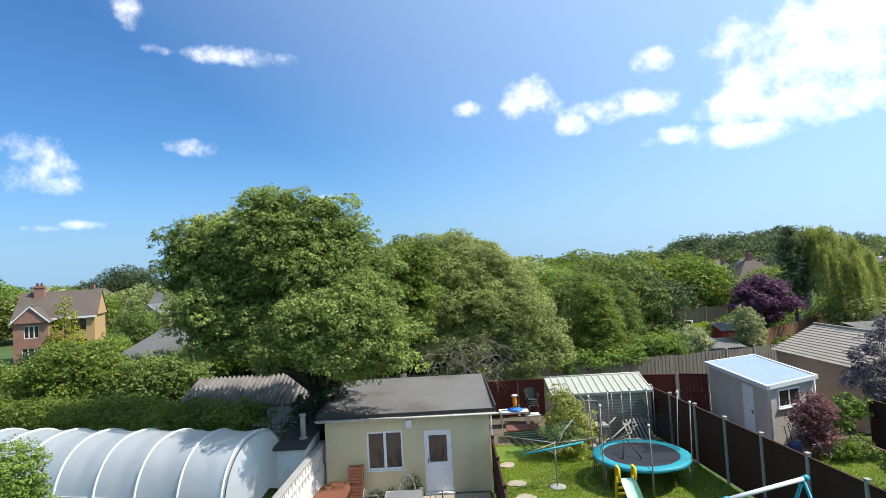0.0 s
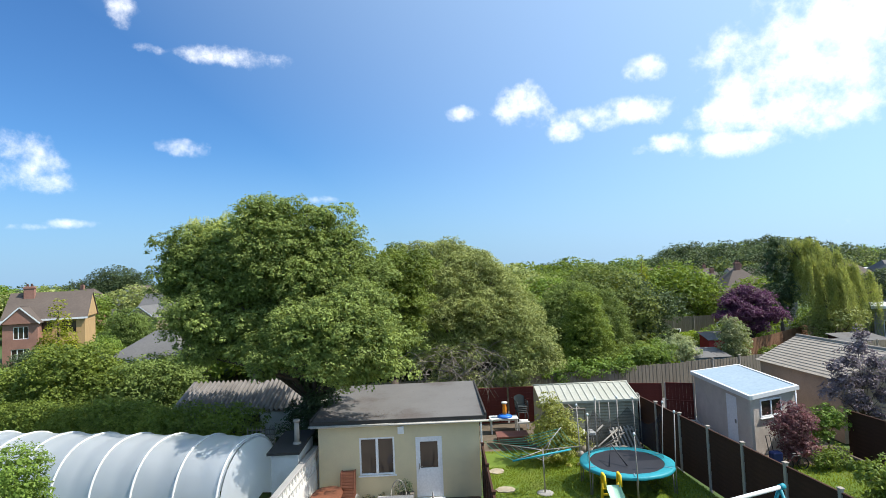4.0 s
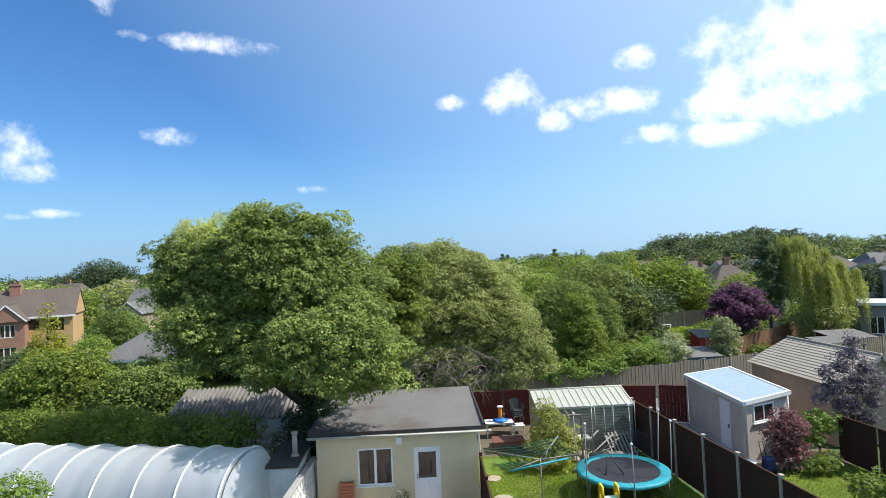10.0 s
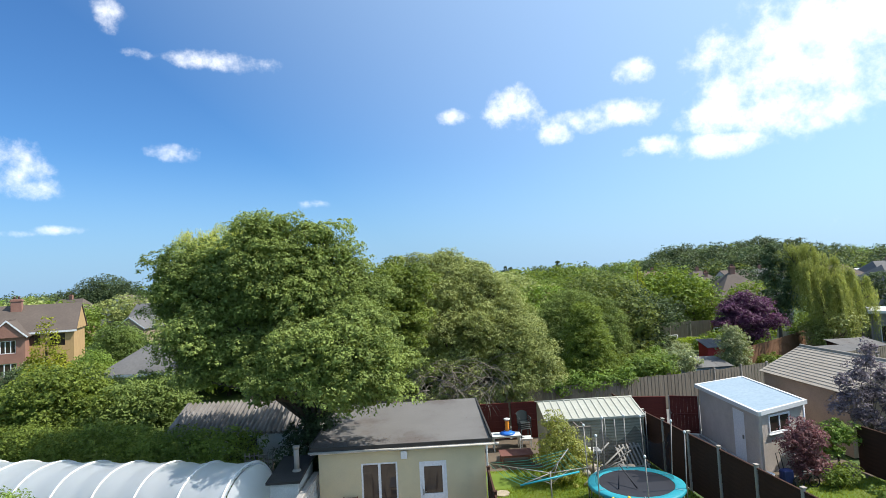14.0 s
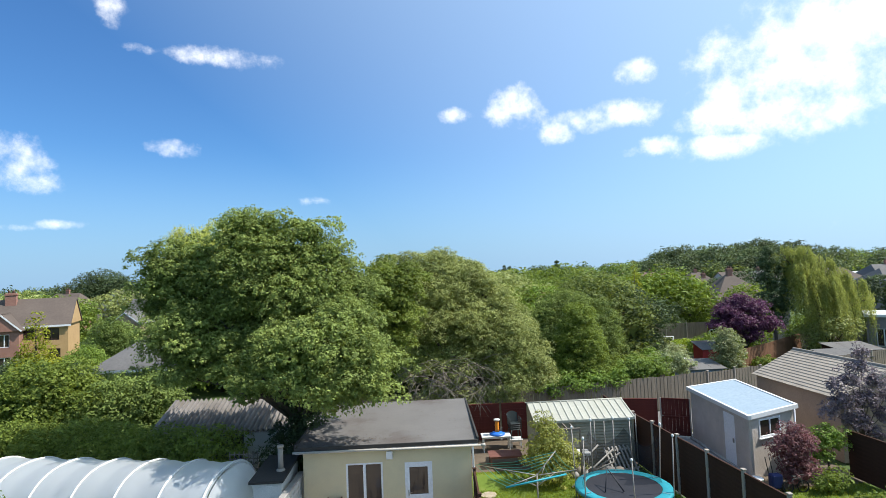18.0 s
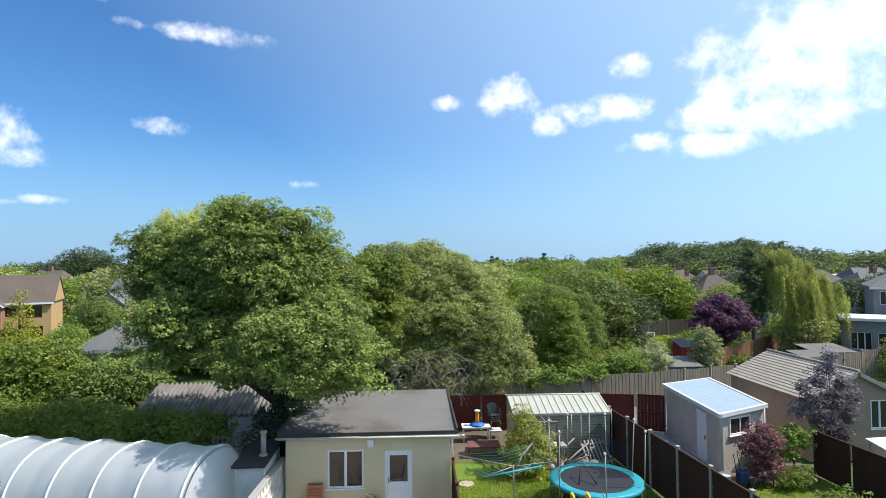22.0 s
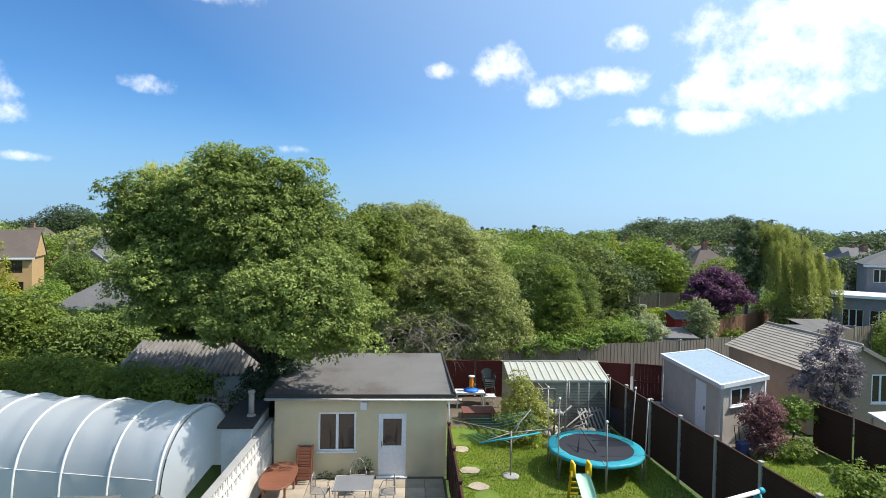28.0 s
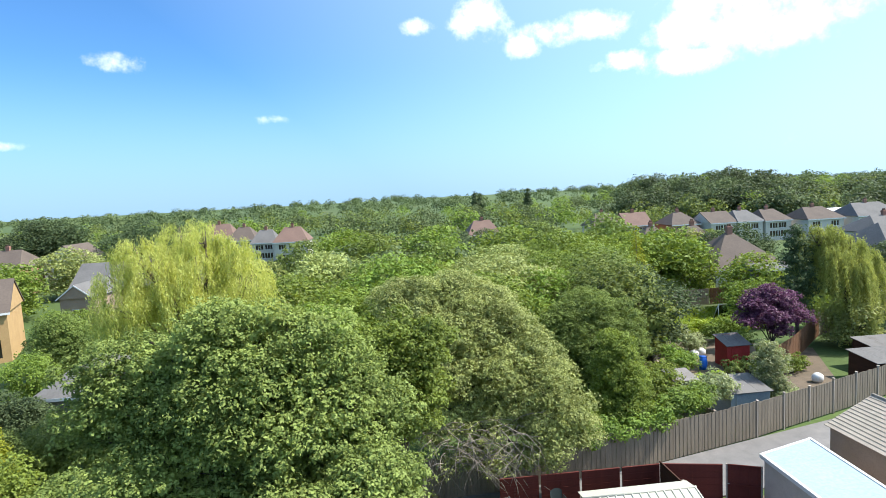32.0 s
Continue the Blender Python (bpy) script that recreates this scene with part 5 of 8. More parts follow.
tree("sallow_tree", (1.2, 29.8, 0), [(-2.3, 31.0, 8.3, 1.10), (-1.0, 31.0, 8.4, 1.16), (0.5, 31.0, 8.5, 1.16), (1.9, 30.5, 8.0, 1.08), (-0.9, 30.0, 7.1, 1.57), (0.9, 29.8, 6.8, 1.56), (2.9, 30.0, 7.0, 1.19), (-0.3, 28.8, 5.4, 1.39), (1.9, 28.8, 5.3, 1.51),
      (3.7, 29.0, 5.9, 1.15), (4.2, 28.0, 4.6, 1.12), (3.0, 28.0, 4.1, 1.23), (5.0, 27.3, 3.5, 0.92), (5.3, 27.0, 2.6, 0.57), (4.1, 27.0, 2.7, 0.74), (-0.8, 28.5, 4.3, 0.66), (1.2, 28.2, 3.8, 0.77), (1.1, 32.0, 6.8, 2.50), (3.0, 31.0, 5.0, 1.87),
      (0.2, 27.6, 3.3, 0.69), (-1.1, 27.8, 3.0, 0.52), (1.8, 27.4, 3.1, 0.69), (3.2, 27.2, 3.0, 0.63), (1.0, 27.2, 2.6, 0.46), (0.0, 27.1, 2.1, 0.5), (1.5, 26.8, 1.9, 0.55), (2.7, 26.8, 2.0, 0.55), (3.8, 26.8, 1.9, 0.5)],
     LEAF_SALIX, 0.95, 0.1, 0.3, "broad grey-green sallow with bare twigs low down", tuft=0.25, per=20, jag=0.2, low=-0.35, stray=0.14, bough=0.5)


tree("laurel_bush", (-6.0, 19.3, 0), [(-5.2, 18.9, 1.0, 0.7), (-5.1, 18.9, 1.9, 0.6), (-5.9, 19.3, 1.4, 0.8), (-4.95, 19.4, 2.6, 0.6), (-6.6, 19.0, 1.0, 0.7), (-5.0, 19.9, 3.2, 0.65), (-5.7, 19.8, 2.4, 0.55), (-5.3, 19.6, 3.6, 0.5)],
     LEAF_DARK, 0.8, 0.11, 0.06, "dark evergreen growth in shade under the oak", "shrub", tuft=0.3, per=40)


def bare_twigs(base, spread, n, label):
    t = thing("bare_branch", base, label, "branch")
    b = Buf()
    for _ in range(n):
        a = rng.uniform(math.pi * 0.9, math.pi * 2.15)
        ln = rng.uniform(1.2, 2.6)
        p = Vector(base) + Vector((rng.uniform(-1.8, 1.8), rng.uniform(-0.6, 0.5), rng.uniform(0.9, 2.6)))
        pts = [p]
        d = Vector((math.cos(a) * spread * 0.8, math.sin(a) * 0.4, rng.uniform(-0.6, 0.8))).normalized()
        for k in range(5):
            d = (d + Vector(rng.normal(0, 0.22, 3)) + Vector((0, 0, -0.3))).normalized()
            pts.append(pts[-1] + d * ln / 5)
            pts[-1].z = max(pts[-1].z, 0.15)
        b.tube(pts, [0.02, 0.018, 0.014, 0.011, 0.008, 0.004], 5)
        for k in range(3):
            q = pts[1 + k]
            e = (d + Vector(rng.normal(0, 0.6, 3))).normalized()
            b.tube([q, q + e * 0.5, q + e * 0.9 + Vector((0, 0, -0.15))], [0.01, 0.007, 0.003], 4)
    part("twig", b, TWIG, t)


bare_twigs((0.9, 26.7, 1.1), 1.0, 62, "tangle of bare grey-brown twigs under the sallow")
bare_twigs((-0.8, 27.2, 1.3), 0.9, 16, "bare dead twigs beside the alley fence")
tree("round_shrub_tree", (10.4, 39.6, 0), [(10.5, 39.9, 4.8, 1.7), (9.0, 39.8, 4.2, 1.6), (11.9, 39.8, 4.3, 1.6), (8.5, 39.4, 2.8, 1.7), (12.5, 39.6, 2.7, 1.6), (10.4, 38.9, 3.2, 1.9), (10.4, 38.9, 1.6, 1.5), (10.6, 41.2, 4.4, 1.7)],
     LEAF_ROUND, 0.95, 0.11, 0.18, "dense round dark green tree beside the alley", tuft=0.26, per=22, low=-0.4, bough=0.55)
tree("ivy_bush", (8.6, 30.6, 0), [(8.6, 30.9, 5.3, 0.75), (8.5, 30.9, 4.5, 0.95), (8.7, 30.8, 3.6, 1.15), (8.4, 30.6, 2.6, 1.15), (9.1, 30.7, 2.0, 1.0)],
     LEAF_HEDGE, 0.9, 0.11, 0.08, "yellow-green ivy-clad shrub at the fence", tuft=0.25, per=22, low=-0.4, bough=0.42)
for bx, by, lobes, m, lab in (
        (7.4, 29.6, [(5.6, 28.7, 1.9, 0.5), (6.4, 28.8, 1.7, 0.55), (7.2, 28.9, 2.0, 0.6), (8.0, 29.0, 1.8, 0.6), (8.8, 29.2, 2.0, 0.6), (9.5, 29.3, 1.9, 0.55), (10.3, 29.5, 2.0, 0.55)], LEAF_MID, "bright climbing leaves spilling over the alley fence"),
        (11.6, 30.6, [(10.9, 30.4, 2.0, 0.75), (11.8, 30.6, 2.3, 0.8), (12.6, 30.9, 2.2, 0.75), (13.3, 31.3, 2.3, 0.7)], LEAF_MID, "yellow-green brambles over the alley fence"),
        (14.4, 32.2, [(13.8, 32.0, 2.2, 0.8), (14.8, 32.4, 2.3, 0.8), (15.6, 32.8, 2.0, 0.7)], LEAF_PALE, "pale flowering shrub behind the fence"),
        (13.0, 35.2, [(12.4, 35.0, 1.2, 1.0), (13.6, 35.6, 1.4, 1.0), (12.2, 36.8, 1.3, 1.1), (14.2, 37.4, 1.2, 1.0)], LEAF_HEDGE, "rank weeds in an overgrown plot"),
        (19.8, 35.0, [(19.8, 35.0, 1.2, 0.75), (19.9, 35.0, 2.1, 0.85), (19.8, 35.0, 3.0, 0.65)], LEAF_HEDGE, "young green tree beside a blue-grey shed"),
        (19.2, 33.2, [(19.3, 33.2, 0.8, 0.6), (20.0, 33.4, 0.9, 0.5)], LEAF_PALE, "pale flowering plants by the fence"),
        (16.4, 36.0, [(16.2, 36.0, 0.7, 0.7), (17.2, 36.4, 0.8, 0.7), (16.6, 37.2, 0.6, 0.6)], LEAF_LIME, "rank green weeds in an untidy plot"),
        (17.4, 40.6, [(17.0, 40.6, 0.9, 0.8), (18.1, 41.0, 0.8, 0.7), (17.2, 42.0, 1.2, 0.8)], LEAF_MID, "leafy bushes beside a bare plot"),
        (20.6, 44.6, [(20.2, 44.6, 1.0, 0.8), (21.2, 45.4, 0.8, 0.7), (20.4, 46.6, 1.1, 0.9)], LEAF_PALE, "flowering bushes in front of a lawn"),
        (23.8, 44.0, [(23.4, 44.0, 0.8, 0.7), (24.6, 44.6, 1.0, 0.8)], LEAF_ROUND, "green bushes among the plots"),
        (24.4, 47.6, [(23.8, 47.4, 1.0, 0.8), (25.2, 47.8, 1.2, 0.9), (26.6, 48.2, 1.0, 0.8)], LEAF_MID, "green bushes below a hedge"),
        (21.2, 39.8, [(20.6, 39.8, 0.5, 0.55), (21.5, 39.9, 0.6, 0.55), (22.4, 39.7, 0.5, 0.6)], LEAF_ROUND, "rank weeds in front of the red shed"),
        (24.6, 39.2, [(24.4, 39.2, 0.6, 0.6), (25.4, 39.6, 0.5, 0.6)], LEAF_HEDGE, "low plants along a fence"),
        (21.0, 26.6, [(20.6, 26.6, 0.9, 0.7), (21.6, 27.2, 0.8, 0.7)], LEAF_PALE, "rough shrubs beside the alley")):
    tree("shrub", (bx, by, 0), lobes, m, 0.6, 0.13, 0.05, lab, "shrub", tuft=0.32, per=42)
tree("weeping_willow", (33.2, 44.3, 0), [(30.4, 44.6, 8.7, 0.9), (31.9, 44.4, 8.7, 0.95), (33.2, 44.2, 8.0, 0.9), (34.6, 44.2, 6.9, 0.8), (31.2, 43.8, 7.0, 1.1), (32.8, 43.6, 6.4, 1.1), (34.4, 43.8, 5.4, 0.9), (36.2, 44.2, 5.9, 0.6),
      (37.6, 44.4, 4.9, 0.5), (35.4, 44.8, 6.2, 0.8), (32.2, 45.6, 7.6, 1.1), (33.6, 43.4, 4.8, 0.8)],
     LEAF_WILLOW, 0, 0.2, 0.24, "weeping willow with long hanging green withes", shape="willow", count=230, length=4.4, per=30)
tree("grey_poplar", (29.4, 44.9, 0), [(29.3, 44.9, 9.2, 0.5), (29.0, 44.8, 8.4, 0.75), (29.7, 44.9, 7.7, 0.9), (28.7, 44.7, 7.0, 0.8), (29.6, 44.6, 6.1, 1.0), (28.8, 44.5, 5.1, 0.9), (29.9, 44.5, 4.6, 0.9), (29.1, 44.5, 3.4, 0.9)],
     LEAF_DARK, 0.75, 0.12, 0.16, "slender dark grey-green tree standing beside the willow", tuft=0.34, per=48, jag=0.25, stray=0.16)
tree("golden_willow", (-12.0, 33.8, 0), [(-14.1, 36.6, 11.9, 1.2), (-12.2, 34.8, 11.7, 1.1), (-15.6, 34.6, 11.2, 1.1), (-10.7, 34.4, 11.0, 1.1), (-14.4, 33.6, 10.5, 1.3), (-12.3, 33.4, 10.3, 1.3), (-16.7, 34.2, 9.8, 1.1), (-9.9, 33.8, 9.5, 1.2), (-13.3, 32.8, 8.9, 1.4), (-15.5, 33.0, 8.5, 1.3), (-11.2, 32.9, 8.3, 1.2), (-9.0, 33.6, 7.9, 1.0), (-17.2, 34.0, 7.9, 1.0), (-13.5, 36.0, 10.7, 1.5)],
     LEAF_YWILLOW, 0, 0.17, 0.32, "pale yellow-green willow with hanging withes", shape="willow", count=190, length=2.7, per=22)
tree("plum_tree", (24.6, 41.4, 0), [(24.4, 41.6, 5.0, 0.74), (23.3, 41.3, 4.4, 0.74), (25.4, 41.5, 4.5, 0.82), (23.9, 40.9, 3.6, 0.82), (25.6, 41.1, 3.4, 0.78), (24.8, 40.9, 2.6, 0.74), (26.4, 41.3, 3.2, 0.57), (22.7, 41.2, 3.4, 0.57)],
     LEAF_PURPLE, 0.8, 0.12, 0.14, "dark purple-leaved plum tree", tuft=0.26, per=26, jag=0.3, low=-0.3, stray=0.2, bough=0.5)
tree("variegated_shrub", (19.0, 33.8, 0), [(19.0, 33.9, 3.6, 0.55), (18.7, 33.8, 2.9, 0.7), (19.4, 33.9, 2.8, 0.7), (18.9, 33.6, 2.1, 0.75), (19.4, 33.7, 1.5, 0.75), (18.7, 33.7, 1.1, 0.7)], LEAF_PALE, 0.8, 0.1, 0.07,
     "tall shrub with pale cream-edged leaves behind the alley fence", "shrub", tuft=0.24, per=24, jag=0.22, stray=0.16)

# neighbour's border
tree("red_shrub", (12.95, 18.6, 0), [(12.9, 18.6, 1.75, 0.55), (12.5, 18.5, 1.35, 0.5), (13.3, 18.7, 1.4, 0.5), (12.9, 18.5, 1.0, 0.5), (12.7, 18.4, 0.55, 0.45), (13.2, 18.5, 0.6, 0.45)], LEAF_RED, 0.55, 0.075, 0.05,
     "reddish-brown shrub beside the pebbledash shed", "shrub", tuft=0.2, per=40)
tree("green_shrub", (14.6, 19.2, 0), [(14.5, 19.2, 1.45, 0.5), (15.0, 19.3, 1.35, 0.5), (14.2, 19.0, 0.9, 0.4)], LEAF_MID, 0.55, 0.085, 0.05, "small green shrub in the border", "shrub", tuft=0.22, per=40)
tree("dusky_tree", (16.5, 19.8, 0), [(16.6, 19.7, 4.5, 0.3), (16.4, 19.7, 4.0, 0.4), (16.0, 19.6, 3.5, 0.4), (15.3, 19.6, 3.3, 0.3), (17.0, 19.7, 3.4, 0.4), (15.6, 19.6, 2.7, 0.5), (16.6, 19.7, 2.7, 0.5), (15.0, 19.5, 2.3, 0.35), (17.5, 19.7, 2.8, 0.35), (16.1, 19.6, 1.9, 0.5), (17.2, 19.6, 2.1, 0.4), (16.8, 19.6, 1.4, 0.4)], LEAF_DUSK, 0.55, 0.08, 0.06,
     "sparse dusky purple-leaved tree in front of the garage", tuft=0.2, per=24, jag=0.3)
tree("green_shrub", (13.6, 17.9, 0), [(13.4, 17.8, 0.35, 0.4), (14.0, 18.0, 0.4, 0.4)], LEAF_HEDGE, 0.5, 0.08, 0.03, "low green border plants in bare soil", "shrub", tuft=0.2, per=30)
tree("young_sapling", (10.9, 12.1, 0), [(10.5, 12.0, 2.0, 0.35), (11.1, 12.1, 1.9, 0.5), (11.3, 12.2, 1.5, 0.55), (10.6, 12.0, 1.3, 0.4)], LEAF_MID, 0.4, 0.085, 0.03, "leafy young sapling near the fence", "tree", tuft=0.2, per=26)
tree("bamboo_shrub", (4.3, 20.2, 0), [(4.15, 20.3, 2.15, 0.4), (4.3, 20.1, 1.6, 0.6), (3.8, 20.0, 1.1, 0.6), (4.8, 20.1, 1.0, 0.6), (4.3, 19.9, 0.6, 0.7)], LEAF_OLIVE, 0.75, 0.08, 0.04,
     "lanky yellow-green shrub in front of the metal shed", "shrub", tuft=0.24, per=45, jag=0.22)
tree("conifer_bush", (-8.65, 8.9, 0), [(-8.65, 9.0, 4.0, 0.5), (-8.55, 9.0, 3.3, 0.55), (-8.95, 9.0, 3.4, 0.6), (-8.55, 9.0, 2.6, 0.6), (-8.55, 9.0, 2.4, 0.7), (-8.65, 9.0, 1.5, 0.8)], LEAF_HEDGE, 1.3, 0.06, 0.06,
     "tall dense green conifer beside the tunnel", "tree", tuft=0.2, per=50)


def hedge(pts, height, depth, material, label, leaf=0.085, name="hedge"):
    lobes = []
    for (x0, y0), (x1, y1) in zip(pts, pts[1:]):
        n = int(math.hypot(x1 - x0, y1 - y0) / 0.55)
        for i in range(n):
            f = i / n
            for z in (height - depth * 0.55, height * 0.45):
                lobes.append((x0 + (x1 - x0) * f + rng.normal(0, 0.08), y0 + (y1 - y0) * f + rng.normal(0, 0.1), z + rng.normal(0, 0.07), depth * (0.62 + 0.12 * rng.random())))
    t = thing(name, (*pts[0], 0), label, "hedge")
    C, Nn, S = lobe_leaves(lobes, 0.8, leaf * 1.15, tuft=0.22, per=22, stray=0.15)
    C[:, 2] = np.maximum(C[:, 2], 0.03)
    o = np.array([*pts[0], 0.0])
    c = new("foliage", leaf_mesh("foliage", C - o, Nn, S, material))
    c.parent = t
    b = Buf()
    for (x0, y0), (x1, y1) in zip(pts, pts[1:]):
        for i in range(int(math.hypot(x1 - x0, y1 - y0) / 0.8)):
            p = along((x0, y0), (x1, y1), (i + 0.5) * 0.8 / math.hypot(x1 - x0, y1 - y0))
            b.tube([(*p, -0.05), (p[0] + 0.1, p[1], height * 0.6)], [0.05, 0.02], 5)
    part("stem", b, BARK, t)


hedge([(-20.5, 22.4), (-13.0, 21.0), (-11.0, 20.2), (-7.2, 18.9)], 2.75, 1.05, LEAF_HEDGE, "clipped green hedge behind the polytunnel")
hedge([(20.3, 49.6), (28.4, 50.1)], 1.25, 0.6, LEAF_LIME, "low bright hedge bounding a lawn", 0.12)

# the planting beyond the hedge
for bx, by, lobes, m, lab, nm in (
        (-17.6, 25.0, [(-18.6, 24.8, 3.3, 1.4), (-17.3, 24.8, 3.4, 1.4), (-19.4, 25.0, 2.2, 1.4), (-17.6, 24.4, 2.0, 1.5), (-16.3, 24.6, 2.6, 1.3), (-20.6, 25.2, 2.8, 1.3)], LEAF_MID, "broad bright green garden tree", "garden_tree"),
        (-13.4, 24.6, [(-14.2, 24.6, 2.9, 1.3), (-13.0, 24.8, 2.8, 1.2), (-14.4, 24.0, 1.6, 1.2), (-12.8, 24.2, 1.6, 1.0), (-15.4, 24.4, 2.2, 1.1)], LEAF_ROUND, "dense green garden shrubs by the old shed", "garden_tree"),
        (-21.6, 33.0, [(-22.0, 33.0, 1.4, 1.3), (-20.0, 33.2, 1.4, 1.3), (-18.0, 33.4, 1.6, 1.4)], LEAF_ROUND, "green shrubs in a back garden", "garden_tree"),
        (-27.4, 38.0, [(-27.6, 38.0, 1.6, 1.3), (-26.0, 38.2, 1.8, 1.3), (-29.4, 38.2, 1.9, 1.4), (-24.6, 38.4, 1.6, 1.2)], LEAF_DARK, "dark green back-garden tree", "garden_tree"),
        (-27.6, 31.0, [(-27.8, 31.0, 2.6, 1.1), (-27.2, 31.0, 1.8, 1.2), (-28.4, 31.2, 1.8, 1.2)], LEAF_ROUND, "green tree beside a brick house", "garden_tree"),
        (-30.4, 52.0, [(-30.4, 52.0, 3.9, 1.5), (-29.4, 52.0, 3.0, 1.5), (-31.4, 52.4, 2.6, 1.5), (-30.2, 51.6, 1.8, 1.6)], LEAF_ROUND, "leafy tree in front of bungalows", "garden_tree")):
    tree(nm, (bx, by, 0), lobes, m, 0.9, 0.135, 0.14, lab, "tree", tuft=0.3, per=15, low=-0.35, bough=0.55)


def conifer(name, base, height, radius, material, label, tiers=17):
    t = thing(name, base, label, "tree")
    part("trunk", Buf().tube([base, (base[0], base[1], base[2] + height * 0.95)], [radius * 0.09, 0.02], 7), BARK, t)
    lobes = []
    for i in range(tiers):
        f = i / (tiers - 1)
        r = radius * (1 - f) ** 0.8
        k = max(1, int(6 * (1 - f)) + 1)
        for j in range(k):
            a = 2 * math.pi * (j + 0.37 * i) / k
            lobes.append((base[0] + r * 0.62 * math.cos(a), base[1] + r * 0.62 * math.sin(a), base[2] + height * (0.08 + 0.9 * f), max(0.33, r * 0.5)))
    C, Nn, S = lobe_leaves(lobes, 0.7, 0.14, tuft=0.28, per=14, stray=0.0, jag=0.1)
    c = new("crown", leaf_mesh("crown", C - np.array(base), Nn, S, material))
    c.parent = t


conifer("golden_conifer", (-22.1, 30.0, 0), 6.9, 2.2, LEAF_GOLD, "pointed golden-green conifer in front of the brick house")
conifer("dark_conifer", (24.0, 62.0, 0), 9.0, 1.8, LEAF_GOLD, "pointed bronze-tipped conifer among the trees")


# ---- houses ----
def house(name, x0, x1, y0, y1, ze, zr, wall_mat, roof_mat, label, ridge="x", hip=0.0, windows=(), chimney=None, trim=None, over=0.3, category="house", turn=0.0):
    """A house with real walls, a pitched or hipped roof, windows on its near side (x0, x1, z0, z1) and a chimney."""
    t = thing(name, ((x0 + x1) / 2, (y0 + y1) / 2, 0), label, category)
    b = wall_front(Buf(), x0, x1, -0.3, ze, y0, [w[:4] for w in windows], 0.25)
    part("front_wall", b, wall_mat, t)
    part("side_wall", Buf().box((x0, y0 + 0.25, -0.3), (x0 + 0.25, y1, ze)), wall_mat, t)
    part("side_wall", Buf().box((x1 - 0.25, y0 + 0.25, -0.3), (x1, y1, ze)), wall_mat, t)
    part("back_wall", Buf().box((x0 + 0.25, y1 - 0.25, -0.3), (x1 - 0.25, y1, ze)), wall_mat, t)
    a0, a1, c0, c1 = x0 - over, x1 + over, y0 - over, y1 + over
    xm, ym = (x0 + x1) / 2, (y0 + y1) / 2
    r = Buf()
    if ridge == "x":
        e0, e1 = (a0 + hip, ym, zr), (a1 - hip, ym, zr)
        q = [(a0, c0, ze), (a1, c0, ze), e1, e0], [(a1, c1, ze), (a0, c1, ze), e0, e1]
        ends = [(a0, c0, ze), e0, (a0, c1, ze)], [(a1, c0, ze), e1, (a1, c1, ze)]
    else:
        e0, e1 = (xm, c0 + hip, zr), (xm, c1 - hip, zr)
        q = [(a0, c0, ze), e0, e1, (a0, c1, ze)], [(a1, c0, ze), e0, e1, (a1, c1, ze)]
        ends = [(a0, c0, ze), (a1, c0, ze), e0], [(a0, c1, ze), (a1, c1, ze), e1]
    for p in q:
        part("roof", Buf().slab(p, 0.14), roof_mat, t)
    for p in ends:
        if hip:
            part("roof", Buf().slab([p[0], p[1], p[2], p[2]], 0.14), roof_mat, t)
        else:
            pp = [Vector(v) for v in p]
            g = Buf()
            m = Vector((xm, ym, ze))
            sh = [v + (m - v) * 0.04 for v in pp]
            off = Vector((0.0, 0.12, 0)) if ridge == "y" else Vector((0.12, 0, 0))
            sh = [v - off * 0.5 for v in sh]
            g.add([*sh, *[v + off for v in sh]], [(0, 1, 2), (5, 4, 3), (0, 3, 4, 1), (1, 4, 5, 2), (2, 5, 3, 0)])
            part("gable", g, wall_mat, t)
            if trim:
                top = max(pp, key=lambda v: v.z)
                for v in pp:
                    if v is not top:
                        n = Vector((0, -0.05, 0)) if ridge == "y" else Vector((-0.05, 0, 0))
                        part("bargeboard", Buf().slab([v + n, v - n, top - n, top + n], 0.13), trim, t)
    if ridge == "x":
        part("fascia", Buf().box((a0, c0 - 0.02, ze - 0.22), (a1, c0 + 0.02, ze - 0.02)), trim or UPVC, t)
    for w in windows:
        window_unit(t, *w[:4], y0 + 0.1, w[4] if len(w) > 4 else 2, w[5] if len(w) > 5 else UPVC)
    if chimney:
        cx, cy, zb, zt, w = chimney
        c = part("chimney", Buf().box((cx - w, cy - w * 0.7, zb), (cx + w, cy + w * 0.7, zt), 0.02).box((cx - w - 0.06, cy - w * 0.7 - 0.06, zt - 0.25), (cx + w + 0.06, cy + w * 0.7 + 0.06, zt - 0.12)), BRICK_RED, t)
        for s in (-0.4, 0.4):
            part("chimney_pot", Buf().lathe((cx + s * w, cy, zt), [(0.13, 0), (0.1, 0.25), (0.12, 0.3)], 8), ROOF_RED, c)
    t.rotation_euler = (0, 0, radians(turn))
    return t


